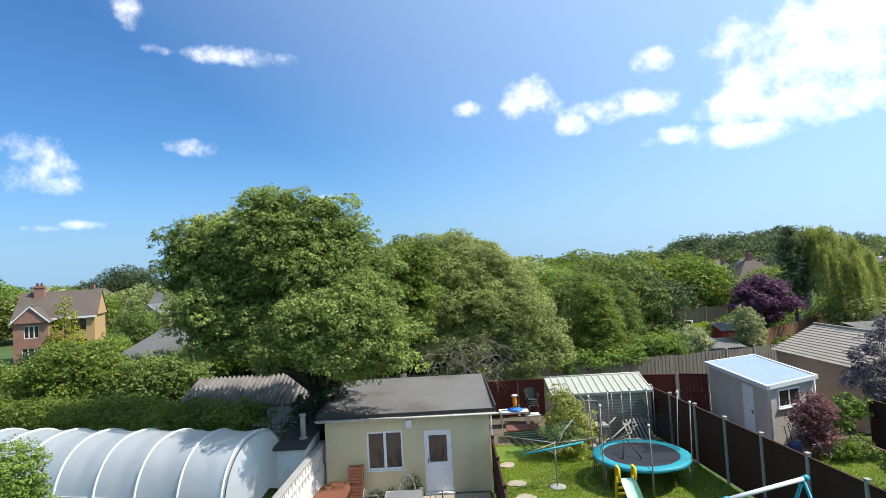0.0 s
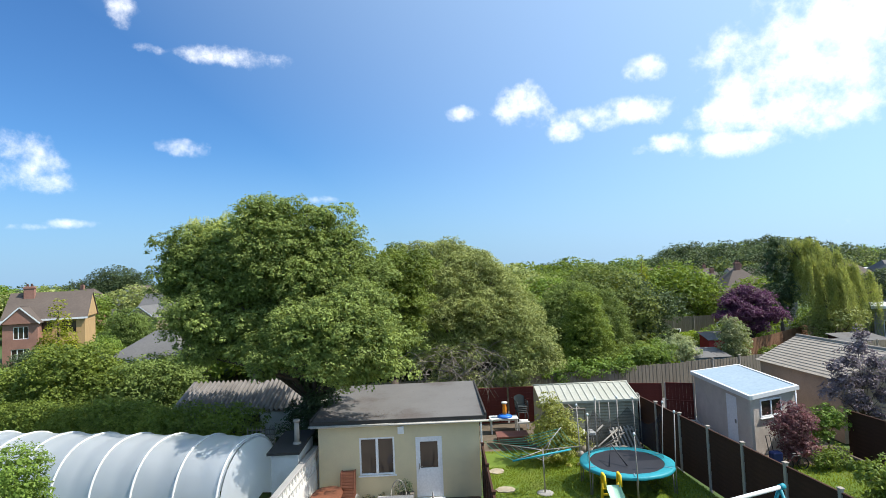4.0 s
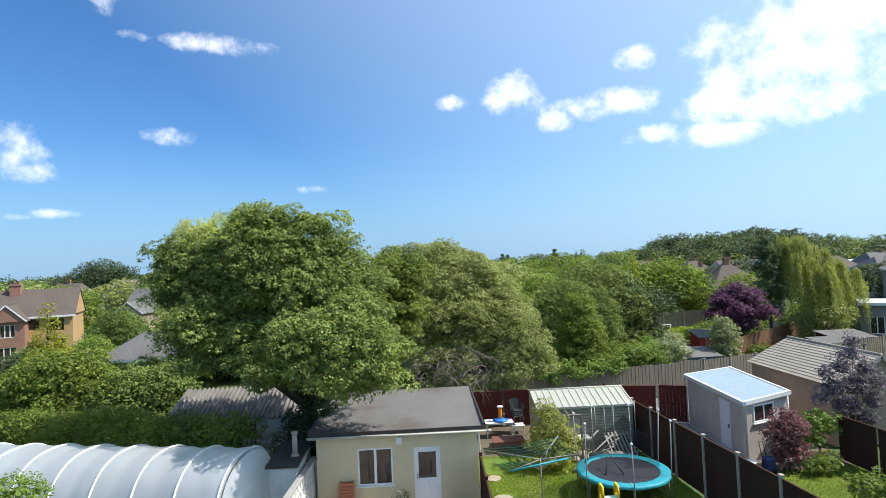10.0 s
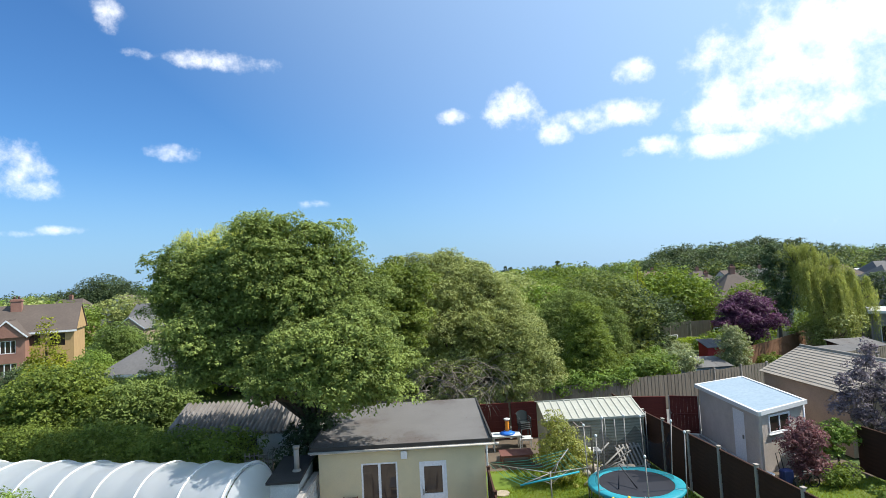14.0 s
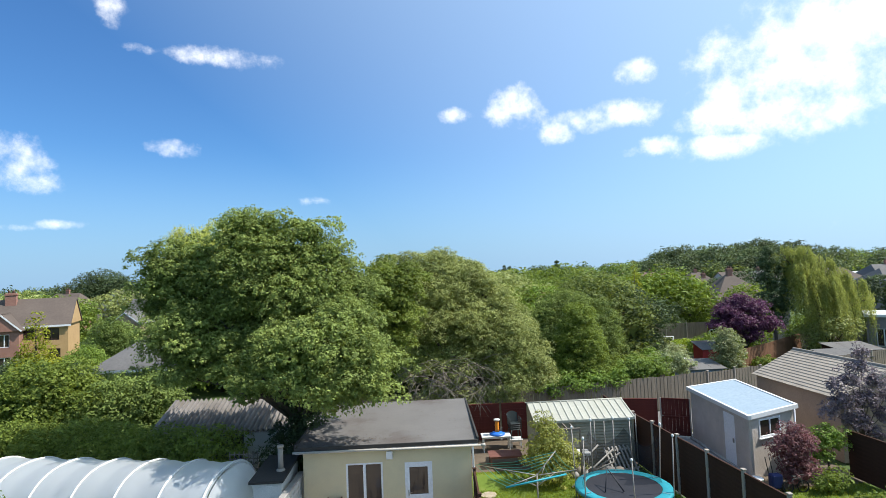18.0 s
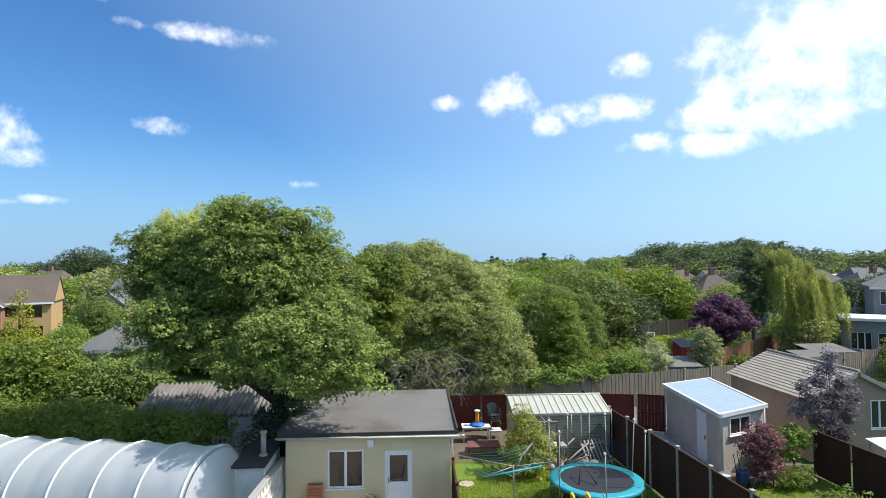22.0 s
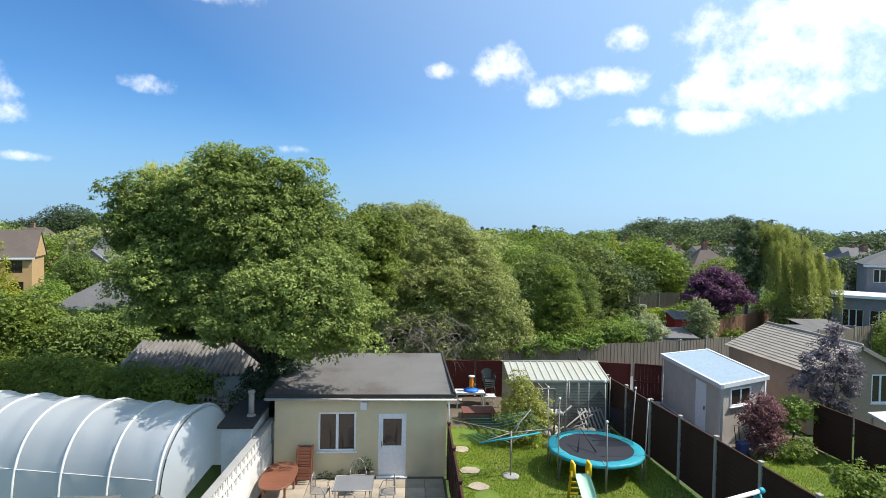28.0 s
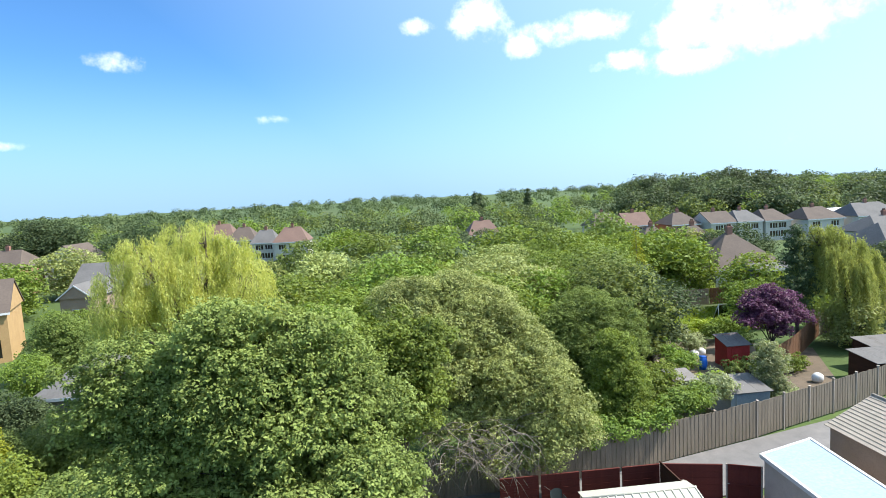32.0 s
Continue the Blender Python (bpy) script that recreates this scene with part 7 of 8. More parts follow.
# ---- things on the lawn and patio ----
def trampoline():
    cx, cy, R, z = 6.07, 17.2, 1.56, 0.86
    t = thing("trampoline", (cx, cy, 0), "round trampoline with a teal edge pad and safety net", "trampoline")
    n = 48

    def ring(r, zz):
        return [(cx + r * math.cos(2 * math.pi * k / n), cy + r * math.sin(2 * math.pi * k / n), zz) for k in range(n)]

    b = Buf()
    prof = [(R - 0.33, z + 0.008), (R - 0.27, z + 0.03), (R - 0.03, z + 0.022), (R + 0.02, z + 0.0), (R + 0.028, z - 0.06), (R + 0.02, z - 0.085)]
    vs = [p for r, zz in prof for p in ring(r, zz)]
    vs = [(x, y, q + 0.022 * noise.noise(Vector((x * 3.1, y * 3.1, 5))) + 0.012 * noise.noise(Vector((x * 11, y * 11, 2)))) for x, y, q in vs]
    b.add(vs, [(i * n + k, i * n + (k + 1) % n, (i + 1) * n + (k + 1) % n, (i + 1) * n + k) for i in range(len(prof) - 1) for k in range(n)], True)
    pad = part("edge_pad", b, TEAL, t, "teal vinyl spring cover")
    for k in range(6):
        a = 2 * math.pi * (k + 0.35) / 6
        u = Vector((math.cos(a), math.sin(a), 0))
        s = Vector((-u.y, u.x, 0)) * 0.012
        p, q = Vector((cx, cy, z + 0.05)) + u * (R - 0.27), Vector((cx, cy, z + 0.05)) + u * (R - 0.04)
        part("seam", Buf().slab([p - s, p + s, q + s, q - s], 0.004), BLUE_GREY, pad)
    m = Buf()
    m.add([(cx, cy, z - 0.03)] + ring(R - 0.34, z), [(0, 1 + k, 1 + (k + 1) % n) for k in range(n)], True)
    part("jump_mat", m, TRAMP_BLACK, t, "black woven jumping mat")
    part("frame_ring", Buf().tube(ring(R - 0.05, z - 0.05) + ring(R - 0.05, z - 0.05)[:1], 0.028, 6), STEEL, t)
    for k, deg in enumerate((155, 203, 263, 330, 20, 58, 80, 112)):
        a = radians(deg)
        u = Vector((math.cos(a), math.sin(a), 0))
        c0 = Vector((cx, cy, 0)) + u * (R + 0.02)
        lean = 0.06 * math.sin(k * 2.1)
        top = c0 + u * (0.05 + 0.1 * abs(lean)) + Vector((lean, 0, 2.68 if k != 2 else 2.25))
        p = part("enclosure_pole", Buf().tube([c0 + Vector((0, 0, 0.0)), c0 + Vector((0, 0, 0.9)), top], 0.02, 8), STEEL, t)
        part("pole_cap", Buf().lathe(top, [(0.035, -0.03), (0.045, 0.0), (0.04, 0.04), (0.015, 0.06)], 10), WHITE_PLASTIC, p)
        part("leg", Buf().tube([c0 - u * 0.12 + Vector((0, 0, z - 0.05)), c0 - u * 0.06 + Vector((0, 0, 0.02))], 0.024, 6), STEEL, t)
    # slack net hung between the back poles
    net = Buf()
    vs = []
    m0, m1, mm = 0.02, 3.25, 40
    for j in range(7):
        for k in range(mm + 1):
            a = m0 + (m1 - m0) * k / mm
            f = j / 6
            sag = 0.55 * abs(math.sin(3 * (a - 0.1))) * f
            r = R - 0.22 - 0.12 * math.sin(f * 3.0) * (1 + 0.3 * math.sin(a * 9))
            vs.append((cx + r * math.cos(a), cy + r * math.sin(a), z + 0.02 + f * 1.55 - sag))
    net.add(vs, [(j * (mm + 1) + k, j * (mm + 1) + k + 1, (j + 1) * (mm + 1) + k + 1, (j + 1) * (mm + 1) + k) for j in range(6) for k in range(mm)], True)
    part("safety_net", net, NET_BLACK, t, "slack black safety netting")
    strap = Buf().tube([(cx - 0.75, cy - 0.45, z + 0.02), (cx - 0.45, cy + 0.25, z + 0.55), (cx - 0.15, cy - 0.5, z + 0.02)], 0.025, 6)
    part("net_strap", strap, TRAMP_BLACK, t, "black strap hanging in a loop")


trampoline()


def slide():
    t = thing("toy_slide", (4.9, 14.7, 0), "mint and yellow plastic toddler slide", "toy")
    s = Buf()
    n = 14
    prof = []
    for i in range(n + 1):
        f = i / n
        prof.append((14.95 - f * 1.25, 0.95 - 0.78 * f ** 0.85 - 0.02 * math.sin(f * 12)))
    vs = []
    for y, z in prof:
        for x, dz in ((-0.22, 0.12), (-0.2, 0.0), (0.2, 0.0), (0.22, 0.12)):
            vs.append((4.85 + x, y, z + dz))
    s.add(vs, [(i * 4 + k, i * 4 + k + 1, (i + 1) * 4 + k + 1, (i + 1) * 4 + k) for i in range(n) for k in range(3)], True)
    part("chute", s, MINT, t)
    for x in (4.61, 5.09):
        part("handle", Buf().tube([(x, 14.9, 0.9), (x, 14.95, 1.22), (x, 15.12, 1.25), (x, 15.2, 0.9)], 0.05, 8), YELLOW, t)
        part("ladder_side", Buf().tube([(x, 15.16, 0.95), (x, 15.4, 0.03)], 0.045, 8), YELLOW, t)
    for i in range(4):
        part("rung", Buf().tube([(4.61, 15.2 + i * 0.055, 0.75 - i * 0.2), (5.09, 15.2 + i * 0.055, 0.75 - i * 0.2)], 0.035, 8), YELLOW, t)
    for z in (0.35, 0.62):
        part("crossbar", Buf().box((4.66, 14.35 + (z - 0.35), z - 0.16), (5.04, 14.42 + (z - 0.35), z - 0.08), 0.02), DARK_PLASTIC, t)


slide()


def clothes_dryer():
    x, y = 3.15, 16.95
    t = thing("rotary_dryer", (x, y, 0), "collapsed rotary clothes dryer with green lines", "clothes dryer")
    part("base_slab", Buf().lathe((x, y, 0), [(0.28, -0.02), (0.28, 0.03), (0.2, 0.04)], 14), CONCRETE, t)
    part("pole", Buf().tube([(x, y, 0.02), (x - 0.02, y, 1.5)], 0.024, 8), STEEL, t)
    top = Vector((x - 0.02, y, 1.45))
    ends = [Vector((x - 2.0, y + 1.7, 1.35)), Vector((x - 1.1, y - 0.35, 1.25)), Vector((x + 1.55, y + 0.9, 1.25)), Vector((x + 0.75, y + 0.5, 2.05))]
    for e in ends:
        part("arm", Buf().tube([top, e], 0.016, 6), STEEL, t)
        part("arm_stay", Buf().tube([top - Vector((0, 0, 0.35)), top.lerp(e, 0.45)], 0.01, 6), STEEL, t)
    for f in (0.35, 0.5, 0.65, 0.8, 0.95):
        for a, b_ in ((0, 1), (1, 2), (0, 3), (3, 2)):
            p, q = top.lerp(ends[a], f), top.lerp(ends[b_], f)
            m = p.lerp(q, 0.5) - Vector((0, 0, 0.12))
            part("line", Buf().tube([p, m, q], 0.008, 5), NET_TEAL, t)
    part("folded_arm", Buf().tube([top + Vector((-1.1, -0.5, -0.15)), top + Vector((1.0, 0.1, -0.05))], 0.03, 8), TEAL, t)


clothes_dryer()


def garden_table(name, x0, x1, y0, y1, h, top_mat, label, slats=0):
    t = thing(name, ((x0 + x1) / 2, (y0 + y1) / 2, 0), label, "table")
    if slats:
        for i in range(slats):
            ya, yb = y0 + (y1 - y0) * i / slats, y0 + (y1 - y0) * (i + 1) / slats - 0.015
            part("slat", Buf().box((x0, ya, h - 0.03), (x1, yb, h), 0.006), top_mat, t)
    else:
        part("tabletop", Buf().box((x0, y0, h - 0.03), (x1, y1, h), 0.01), top_mat, t)
    for x in (x0 + 0.06, x1 - 0.1):
        for y in (y0 + 0.06, y1 - 0.1):
            part("leg", Buf().box((x, y, 0), (x + 0.05, y + 0.05, h - 0.032), 0.006), top_mat, t)
    part("apron", Buf().box((x0 + 0.1, y0 + 0.03, h - 0.1), (x1 - 0.1, y0 + 0.05, h - 0.034)), top_mat, t)
    return t


garden_table("picnic_table", 2.1, 3.5, 21.9, 22.8, 0.5, TABLE_MAROON, "low maroon slatted wooden table on bare earth", 6)
garden_table("side_table", 2.0, 3.35, 24.0, 24.7, 0.72, WHITE_PLASTIC, "pale plastic side table with a toy on it")
toy = thing("stacking_toy", (2.75, 24.35, 0.72), "blue and orange plastic tower toy on the table", "toy")
part("base", Buf().lathe((2.75, 24.35, 0.722), [(0.34, 0), (0.36, 0.05), (0.24, 0.1), (0.13, 0.13)], 20), BLUE, toy)
part("column", Buf().lathe((2.75, 24.35, 0.852), [(0.11, 0), (0.09, 0.15), (0.1, 0.3), (0.085, 0.4), (0.09, 0.5)], 16), ORANGE, toy)
part("cap", Buf().lathe((2.75, 24.35, 1.353), [(0.12, 0), (0.15, 0.03), (0.14, 0.07), (0.08, 0.08)], 16), WHITE_PLASTIC, toy)


def plastic_chair(x, y, turn, material, label, stack=1, base=0.0):
    t = thing("garden_chair", (x, y, base), label, "chair", "plastic garden chairs")
    m = pose(x, y, base, 0, 0, turn)
    for i in range(stack):
        z = i * 0.09
        part("seat", Buf().box((-0.24, -0.22, 0.40 + z), (0.24, 0.22, 0.43 + z), 0.012, m), material, t)
        pts = [Vector((0.25 * math.sin(a), 0.20 + 0.06 * math.cos(a), 0.44 + z)) for a in np.linspace(-1.5, 1.5, 8)]
        bk = Buf()
        vs = [m @ p for p in pts] + [m @ (p + Vector((p.x * 0.05, 0.1, 0.36 + 0.1 * math.cos(p.x * 6)))) for p in pts]
        vs += [v + Vector((0, 0.02, 0)) for v in vs]
        bk.add(vs, [(k, k + 1, 9 + k, 8 + k) for k in range(7)] + [(16 + 8 + k, 16 + 9 + k, 16 + k + 1, 16 + k) for k in range(7)], True)
        part("backrest", bk, material, t)
        for s in (-0.27, 0.27):
            part("armrest", Buf().tube([m @ Vector((s, -0.2, 0.43 + z)), m @ Vector((s, -0.18, 0.64 + z)), m @ Vector((s, 0.2, 0.66 + z))], 0.022, 6), material, t)
        if i == 0:
            for sx in (-0.22, 0.22):
                for sy in (-0.2, 0.2):
                    part("leg", Buf().tube([m @ Vector((sx, sy, 0.40)), m @ Vector((sx * 1.15, sy * 1.15, 0.0))], [0.028, 0.02], 6), material, t)
    return t


plastic_chair(3.62, 24.75, 10, DARK_PLASTIC, "stacked dark green plastic garden chairs", 4, 0.42)
garden_table("plastic_stool", 3.35, 3.95, 24.45, 24.98, 0.41, WHITE_PLASTIC, "small white plastic stool under the stacked chairs")


def oval_table():
    cx, cy = -4.02, 15.55
    t = thing("oval_table", (cx, cy, 0), "red-brown oval wooden garden table", "table")
    n = 28

    def oval(k, s=1.0):
        a = 2 * math.pi * k / n
        c, q = math.cos(a), math.sin(a)
        return cx + s * 0.5 * math.copysign(abs(c) ** 0.75, c), cy + s * 0.95 * math.copysign(abs(q) ** 0.75, q)

    b = Buf()
    vs = [(*oval(k), 0.71) for k in range(n)] + [(*oval(k), 0.74) for k in range(n)] + [(*oval(k, 0.985), 0.75) for k in range(n)]
    b.add(vs, [tuple(range(n))[::-1], tuple(range(2 * n, 3 * n))] + [(i * n + k, i * n + (k + 1) % n, (i + 1) * n + (k + 1) % n, (i + 1) * n + k) for i in range(2) for k in range(n)])
    part("tabletop", b, RED_WOOD, t)
    for sx in (-0.3, 0.3):
        for sy in (-0.65, 0.65):
            part("leg", Buf().box((cx + sx - 0.03, cy + sy - 0.03, 0.02), (cx + sx + 0.03, cy + sy + 0.03, 0.708), 0.006), RED_WOOD, t)
    part("apron", Buf().box((cx - 0.3, cy - 0.62, 0.62), (cx + 0.3, cy - 0.58, 0.708)).box((cx - 0.3, cy + 0.58, 0.62), (cx + 0.3, cy + 0.62, 0.708)), RED_WOOD, t)


oval_table()


def stacked_chairs():
    t = thing("folding_chairs", (-3.5, 16.6, 0), "stack of folded red-brown wooden chairs against the wall", "chair")
    for i in range(3):
        y = 16.45 + i * 0.13
        m = pose(-3.48, y, 0.02, -8, 0, 0)
        f = part("chair_frame", Buf().box((-0.24, 0, 0), (-0.2, 0.03, 1.12), 0.006, m).box((0.2, 0, 0), (0.24, 0.03, 1.12), 0.006, m), RED_WOOD, t)
        for k in range(5):
            part("slat", Buf().box((-0.2, 0.004, 0.62 + k * 0.1), (0.2, 0.024, 0.69 + k * 0.1), 0.004, m), RED_WOOD, f)
        for k in range(4):
            part("seat_slat", Buf().box((-0.2, -0.02, 0.16 + k * 0.1), (0.2, 0.0, 0.24 + k * 0.1), 0.004, m), RED_WOOD, f)


stacked_chairs()


def wire_chair(x, y, turn):
    t = thing("wire_chair", (x, y, 0), "grey wire-framed patio chair", "chair", "patio chairs")
    m = pose(x, y, 0.018, 0, 0, turn)
    part("seat", Buf().box((-0.22, -0.22, 0.43), (0.22, 0.22, 0.455), 0.01, m), STEEL, t)
    arch = [m @ Vector((0.24 * math.cos(a), 0.22, 0.45 + 0.5 * math.sin(a))) for a in np.linspace(0, math.pi, 12)]
    part("back_frame", Buf().tube(arch, 0.014, 6), STEEL, t)
    for s in (-0.12, -0.04, 0.04, 0.12):
        part("back_bar", Buf().tube([m @ Vector((s, 0.22, 0.45)), m @ Vector((s, 0.22, 0.45 + 0.5 * math.sqrt(1 - (s / 0.24) ** 2)))], 0.006, 5), STEEL, t)
    for sx in (-0.21, 0.21):
        part("armrest", Buf().tube([m @ Vector((sx, 0.22, 0.68)), m @ Vector((sx * 1.15, -0.1, 0.66)), m @ Vector((sx * 1.1, -0.2, 0.45))], 0.012, 6), STEEL, t)
        for sy in (-0.2, 0.2):
            part("leg", Buf().tube([m @ Vector((sx, sy, 0.43)), m @ Vector((sx * 1.1, sy * 1.1, 0.0))], 0.012, 6), STEEL, t)


for q in ((-1.75, 15.95, 5), (-2.75, 15.1, 80), (-0.85, 15.0, -85), (-1.8, 14.1, 178)):
    wire_chair(*q)
gt = thing("glass_table", (-1.8, 15.0, 0), "rectangular patio table with a frosted glass top", "table")
part("tabletop", Buf().box((-2.35, 14.55, 0.71), (-1.25, 15.5, 0.722), 0.004), mat("frosted_glass", (0.25, 0.245, 0.25), (0.20, 0.20, 0.205), rough=0.25, bump=0.0, spec=0.6), gt)
part("frame", Buf().tube([(-2.36, 14.54, 0.715), (-1.24, 14.54, 0.715), (-1.24, 15.51, 0.715), (-2.36, 15.51, 0.715), (-2.36, 14.54, 0.715)], 0.016, 6), STEEL, gt)
for x in (-2.28, -1.32):
    for y in (14.62, 15.43):
        part("leg", Buf().tube([(x, y, 0.70), (x, y, 0.02)], 0.016, 6), STEEL, gt)
pot = thing("plant_pot", (-1.62, 16.72, 0), "small dark planter with wiry plants by the wall", "planter")
part("pot", Buf().lathe((-1.62, 16.72, 0.018), [(0.14, 0), (0.19, 0.26), (0.2, 0.3), (0.17, 0.3)], 14), GUTTER_BLACK, pot)
C, Nn, S = lobe_leaves([(-1.62, 16.72, 0.5, 0.26)], 0.6, 0.05, tuft=0.12, per=24)
o = new("foliage", leaf_mesh("foliage", C - np.array([-1.62, 16.72, 0.0]), Nn, S, LEAF_DARK))
tagged(o, kind="stuff")
o.parent = pot
for xx in (-4.0, -2.9, -2.35):
    w = thing("wall_weed", (xx, 16.9, 0.0), "straggling weeds at the foot of the wall", "weed")
    C, Nn, S = lobe_leaves([(xx, 16.88, 0.1, 0.16), (xx + 0.25, 16.88, 0.07, 0.12)], 0.6, 0.045, tuft=0.1, per=16)
    o = new("leaves", leaf_mesh("leaves", C - np.array([xx, 16.9, 0.0]), Nn, S, LEAF_DARK))
    o.parent = w
part("box", Buf().box((-1.5, 16.7, 0.018), (-1.3, 16.95, 0.3), 0.01), GREY_WOOD, thing("storage_box", (-1.4, 16.8, 0), "small grey wooden box by the door", "box"))


def swing_frame():
    t = thing("swing_frame", (6.8, 10.9, 0), "pale tubular swing frame with teal joints", "swing")
    a, b_ = Vector((5.5, 10.25, 2.2)), Vector((7.65, 11.1, 2.2))
    part("top_bar", Buf().tube([a, b_], 0.05, 10), WHITE_PLASTIC, t)
    for p, s in ((a, -1), (b_, 1)):
        part("joint", Buf().tube([p, p + (b_ - a).normalized() * s * 0.14], 0.07, 10), TEAL, t)
        for d in (-1, 1):
            u = Vector((-(b_ - a).y, (b_ - a).x, 0)).normalized() * 0.85 * d
            part("leg", Buf().tube([p, Vector((p.x, p.y, 0)) + u], 0.04, 8), TEAL, t)


swing_frame()


# ---- clutter by the sheds ----
def lean_rack():
    t = thing("slatted_pallet", (7.6, 20.6, 0), "pale slatted timber leaning in the corner", "pallet")
    m = pose(7.45, 20.55, 0.02, -38, 0, 18)
    for i in range(7):
        part("slat", Buf().box((-0.6 + i * 0.18, 0, 0), (-0.52 + i * 0.18, 0.03, 1.15), 0.006, m), PALE_TUBE, t)
    for z in (0.15, 0.95):
        part("rail", Buf().box((-0.62, 0.031, z), (0.68, 0.06, z + 0.08), 0.006, m), PALE_TUBE, t)


lean_rack()
for k, (x0, y0, x1, y1, z0, z1) in enumerate(((5.3, 19.9, 6.9, 20.6, 0.5, 1.0), (5.6, 20.4, 6.6, 19.7, 0.3, 0.8), (4.9, 19.4, 5.9, 20.3, 0.3, 0.45), (6.1, 20.9, 7.1, 20.4, 0.45, 0.9), (5.2, 20.8, 6.4, 20.9, 0.25, 1.1), (5.0, 18.9, 5.5, 19.4, 0.2, 0.6))):
    p = thing("scrap_pole", (x0, y0, 0), "loose pale metal pole in a heap of scrap", "pole", "scrap heap")
    part("shaft", Buf().tube([(x0, y0, z0 * 0.1 + 0.03), (x1, y1, z1)], 0.032, 8), PALE_TUBE, p)
for k in range(9):
    x, y, s = 5.3 + 0.33 * k * (1 if k < 6 else 0.5), 20.5 + 0.4 * math.sin(k * 2.2), 0.14 + 0.07 * (k % 3)
    part("lump", Buf().lathe((x, y, 0), [(s * 1.2, 0), (s * 1.3, s * 0.8), (s * 0.8, s * 1.5), (s * 0.2, s * 1.7)], 8, 0.8), (CONCRETE, POST_GREY, FELT_DARK, GREY_WOOD)[k % 4],
         thing("rubble_lump", (x, y, 0), "grey lump of rubble in a scrap heap", "rubble", "scrap heap"))
gr = thing("barbecue", (5.6, 21.0, 0), "pale metal barbecue tray on legs beside the shed", "barbecue")
part("tray", Buf().box((5.2, 20.75, 0.72), (6.05, 21.25, 0.86), 0.03), WHITE_PLASTIC, gr)
for x in (5.28, 5.95):
    for y in (20.82, 21.18):
        part("leg", Buf().tube([(x, y, 0), (x, y, 0.73)], 0.02, 6), STEEL, gr)
pg = thing("pergola", (4.9, 20.9, 0), "dark timber rafters in front of the metal shed", "pergola")
for i in range(5):
    part("rafter", Buf().box((4.15 + i * 0.3, 20.5, 1.92 - 0.02 * i), (4.2 + i * 0.3, 21.22, 2.0 - 0.02 * i), 0.006), GREY_WOOD, pg)
part("beam", Buf().box((4.05, 20.46, 1.84), (5.6, 20.54, 1.92), 0.006), GREY_WOOD, pg)
for x in (4.05, 5.55):
    part("post", Buf().box((x, 20.46, 0), (x + 0.07, 20.53, 1.84), 0.006), GREY_WOOD, pg)
for x, h in ((6.35, 2.05), (6.75, 2.0), (8.05, 2.25)):
    part("pole", Buf().tube([(x, 21.05, 0), (x - 0.05, 20.98, h)], 0.022, 6), STEEL, thing("leaning_pole", (x, 21.05, 0), "thin metal pole leaning on the shed", "pole"))
sl = thing("blue_sledge", (10.3, 23.3, 0), "bright blue plastic tray on the concrete", "toy")
part("tray", Buf().box((9.9, 23.0, 0.024), (10.8, 23.6, 0.12), 0.04), BLUE, sl)
part("rim", Buf().tube([(9.9, 23.0, 0.13), (10.8, 23.0, 0.13), (10.8, 23.6, 0.13), (9.9, 23.6, 0.13), (9.9, 23.0, 0.13)], 0.025, 6), BLUE, sl)
for k, q in enumerate(((9.4, 24.3), (9.9, 24.6), (9.6, 24.0))):
    part("board", Buf().box((q[0], q[1], 0.022 + 0.03 * k), (q[0] + 0.8, q[1] + 0.3, 0.05 + 0.03 * k), 0.006, None), PALE_TUBE, thing("loose_board", (*q, 0), "loose pale board lying on the concrete", "board", "loose boards"))
for q, m, lab, s in (((11.0, 22.6), WHITE_PLASTIC, "white plastic bucket on the path", 0.16), ((11.25, 18.3), WHITE_PLASTIC, "pale plastic tub by the shed's corner", 0.24)):
    b = thing("bucket", (*q, 0.02), lab, "bucket")
    part("body", Buf().lathe((*q, 0.022), [(s * 0.8, 0), (s, s * 1.8), (s * 1.08, s * 1.85), (s * 0.9, s * 1.85)], 14), m, b)
    part("handle", Buf().tube([(q[0] - s, q[1], 0.02 + s * 1.8), (q[0], q[1] - s * 0.8, 0.02 + s * 1.5), (q[0] + s, q[1], 0.02 + s * 1.8)], 0.008, 5), STEEL, b)
cart = thing("garden_trolley", (11.85, 18.25, 0), "dark blue folding trolley beside the shed", "trolley")
part("bag", Buf().box((11.7, 18.05, 0.12), (12.1, 18.35, 0.62), 0.05), mat("navy_cloth", (0.02, 0.03, 0.12), (0.015, 0.022, 0.09), rough=0.7, bump=0.2), cart)
part("handle", Buf().tube([(11.72, 18.3, 0.6), (11.66, 18.36, 1.15), (11.84, 18.4, 1.15), (11.9, 18.34, 0.6)], 0.015, 6), GUTTER_BLACK, cart)
for x in (11.72, 12.08):
    part("wheel", Buf().tube([(x - 0.02, 18.1, 0.13), (x + 0.02, 18.1, 0.13)], 0.11, 12), GUTTER_BLACK, cart)
bike = thing("childs_bicycle", (12.4, 18.1, 0), "small dark bicycle leaning by the shrubs", "bicycle")
for x in (12.2, 12.75):
    part("wheel", Buf().tube([(x + 0.2 * math.cos(a), 18.0, 0.21 + 0.2 * math.sin(a)) for a in np.linspace(0, 6.2832, 17)], 0.022, 6, False), GUTTER_BLACK, bike)
part("frame", Buf().tube([(12.2, 18.0, 0.21), (12.42, 18.0, 0.5), (12.68, 18.0, 0.5), (12.75, 18.0, 0.21)], 0.02, 6), STEEL, bike)
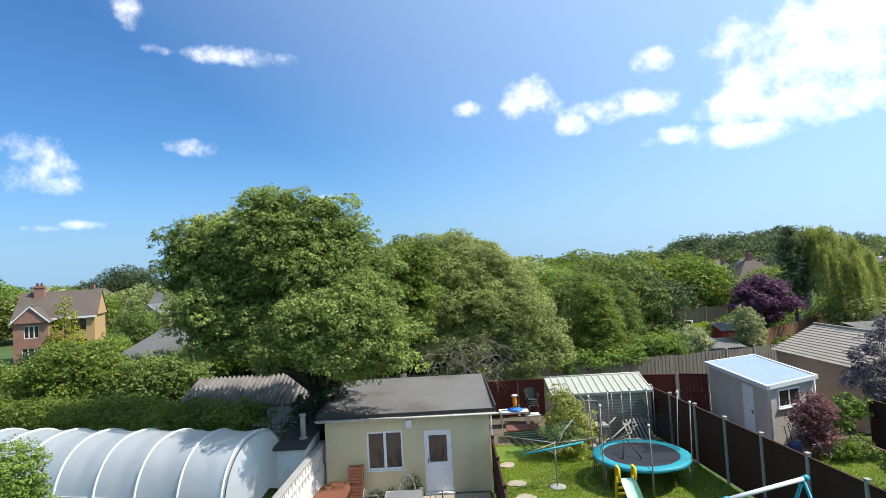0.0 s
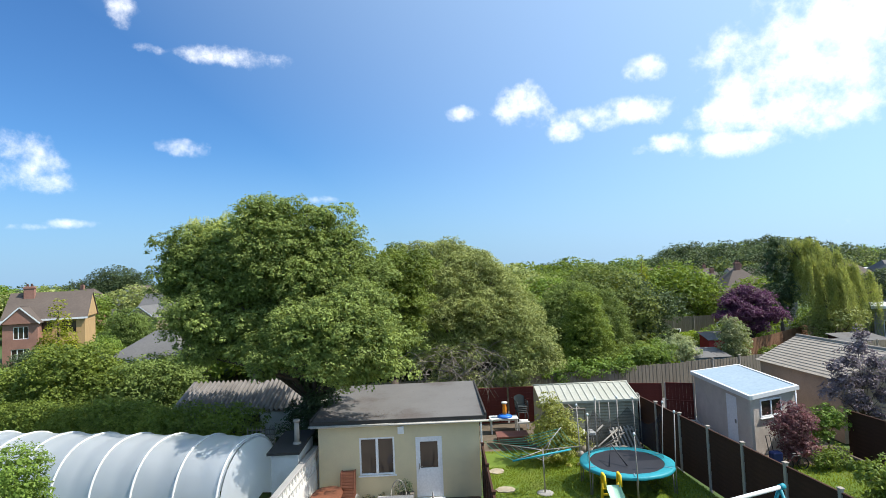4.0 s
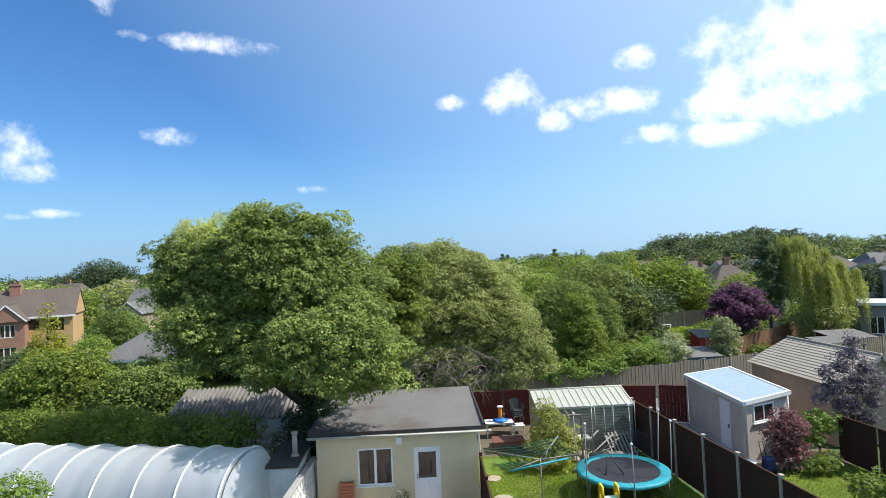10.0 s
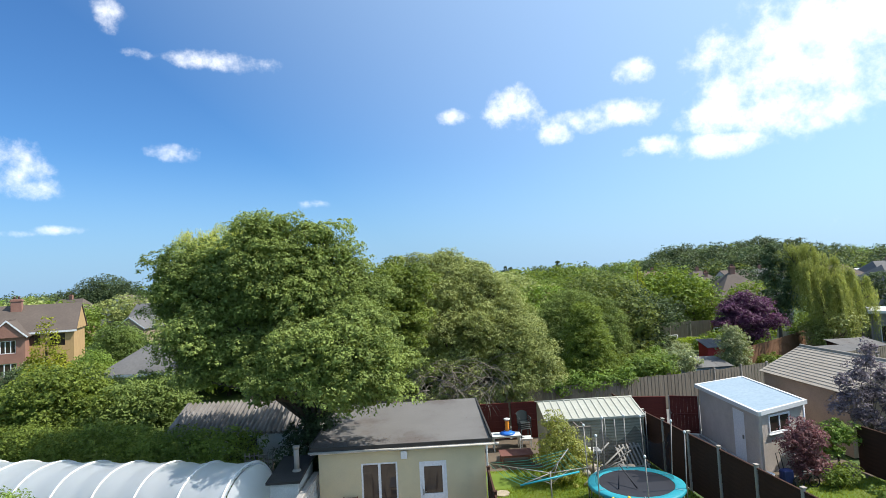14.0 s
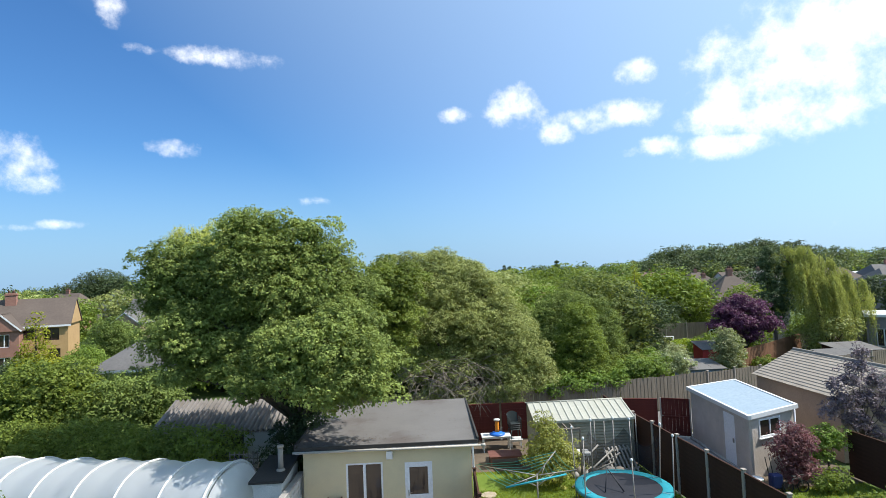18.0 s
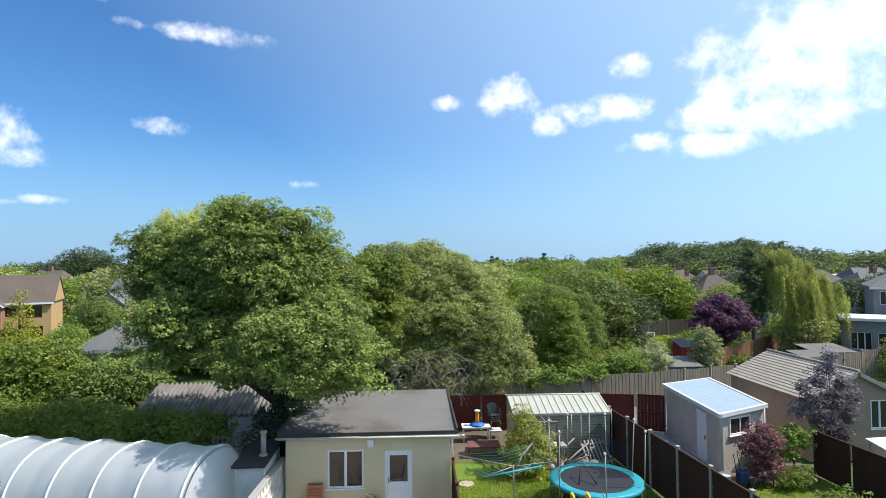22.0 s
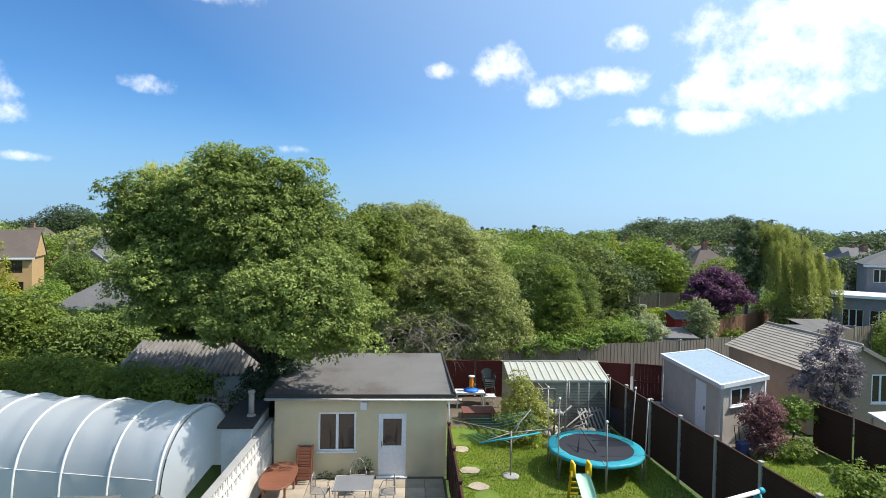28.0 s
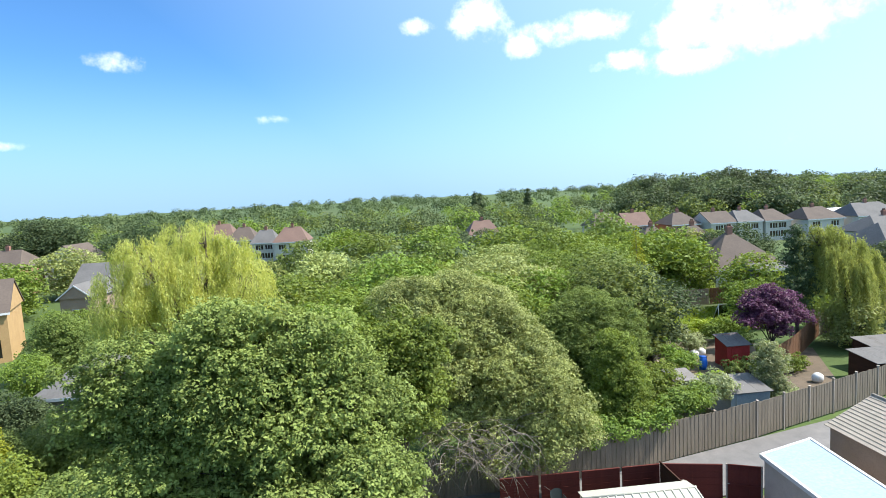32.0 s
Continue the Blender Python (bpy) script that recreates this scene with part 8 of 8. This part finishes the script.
part("handlebar", Buf().tube([(12.68, 17.85, 0.66), (12.66, 18.0, 0.62), (12.68, 18.15, 0.66)], 0.014, 6), STEEL, bike)
part("saddle", Buf().box((12.34, 17.95, 0.56), (12.5, 18.05, 0.6), 0.015), GUTTER_BLACK, bike)
# white gazebo roof next door
gz = thing("white_canopy", (17.6, 17.6, 0), "white fabric canopy in the far neighbour's garden", "canopy")
part("roof", Buf().slab([(16.4, 16.3, 1.55), (18.6, 16.5, 1.55), (18.4, 18.2, 1.75), (16.5, 18.0, 1.75)], 0.05), WHITE_TRIM, gz)
for q in ((16.5, 16.4), (18.5, 16.6), (18.3, 18.1), (16.6, 17.9)):
    part("leg", Buf().tube([(*q, 0), (*q, 1.56)], 0.03, 6), STEEL, gz)
# left neighbour's conservatory
cv = thing("garden_pod", (-25.5, 27.0, 0), "white domed conservatory behind shrubs", "conservatory")
part("base_wall", Buf().lathe((-25.5, 27.0, 0), [(1.7, 0), (1.7, 0.7)], 12), BRICK_RED, cv)
for k in range(12):
    a = 2 * math.pi * k / 12
    part("frame_bar", Buf().tube([(-25.5 + 1.68 * math.cos(a), 27.0 + 1.68 * math.sin(a), 0.7), (-25.5 + 1.68 * math.cos(a), 27.0 + 1.68 * math.sin(a), 2.5), (-25.5, 27.0, 3.5)], 0.045, 6), UPVC, cv)
part("roof", Buf().lathe((-25.5, 27.0, 2.5), [(1.8, 0), (1.3, 0.4), (0.7, 0.8), (0.1, 1.0)], 12), WHITE_PLASTIC, cv)


# ---- the untidy plot beyond the alley ----
def timber_pile(x, y, n, turn, label):
    t = thing("timber_pile", (x, y, 0), label, "timber")
    m = pose(x, y, 0, 0, 0, turn)
    for i in range(n):
        z = 0.012 + 0.05 * (i // 3)
        b = Buf().box((-0.9, -0.3 + 0.2 * (i % 3), z), (0.9 - 0.12 * (i % 2), -0.13 + 0.2 * (i % 3), z + 0.045), 0.005, m)
        part("board", b, GREY_WOOD if i % 2 else POST_GREY, t)


def water_butt(x, y, material, label):
    t = thing("water_butt", (x, y, 0), label, "barrel")
    part("barrel", Buf().lathe((x, y, 0.0), [(0.24, 0), (0.29, 0.3), (0.29, 0.6), (0.25, 0.9)], 14), material, t)
    part("lid", Buf().lathe((x, y, 0.9), [(0.27, 0), (0.27, 0.04), (0.05, 0.08)], 14), material, t)


def rubble_bag(x, y, label):
    t = thing("rubble_bag", (x, y, 0), label, "bag")
    part("sack", Buf().lathe((x, y, 0.0), [(0.3, 0), (0.38, 0.2), (0.36, 0.45), (0.2, 0.58), (0.08, 0.62)], 11, 0.8), WHITE_PLASTIC, t)


timber_pile(18.6, 35.6, 9, 20, "stack of weathered grey boards in a plot")
timber_pile(23.6, 41.6, 6, -35, "loose grey boards beside a fence")
timber_pile(17.3, 44.2, 6, 70, "old boards lying on bare earth")
water_butt(19.4, 41.4, BLUE, "blue plastic barrel beside a red shed")
water_butt(22.9, 40.2, GUTTER_BLACK, "black plastic barrel in an untidy plot")
rubble_bag(20.2, 44.0, "bulging white rubble sack on bare earth")
rubble_bag(21.0, 44.4, "white rubble sack on bare earth")
rubble_bag(24.8, 37.2, "pale sack beside the alley fence")
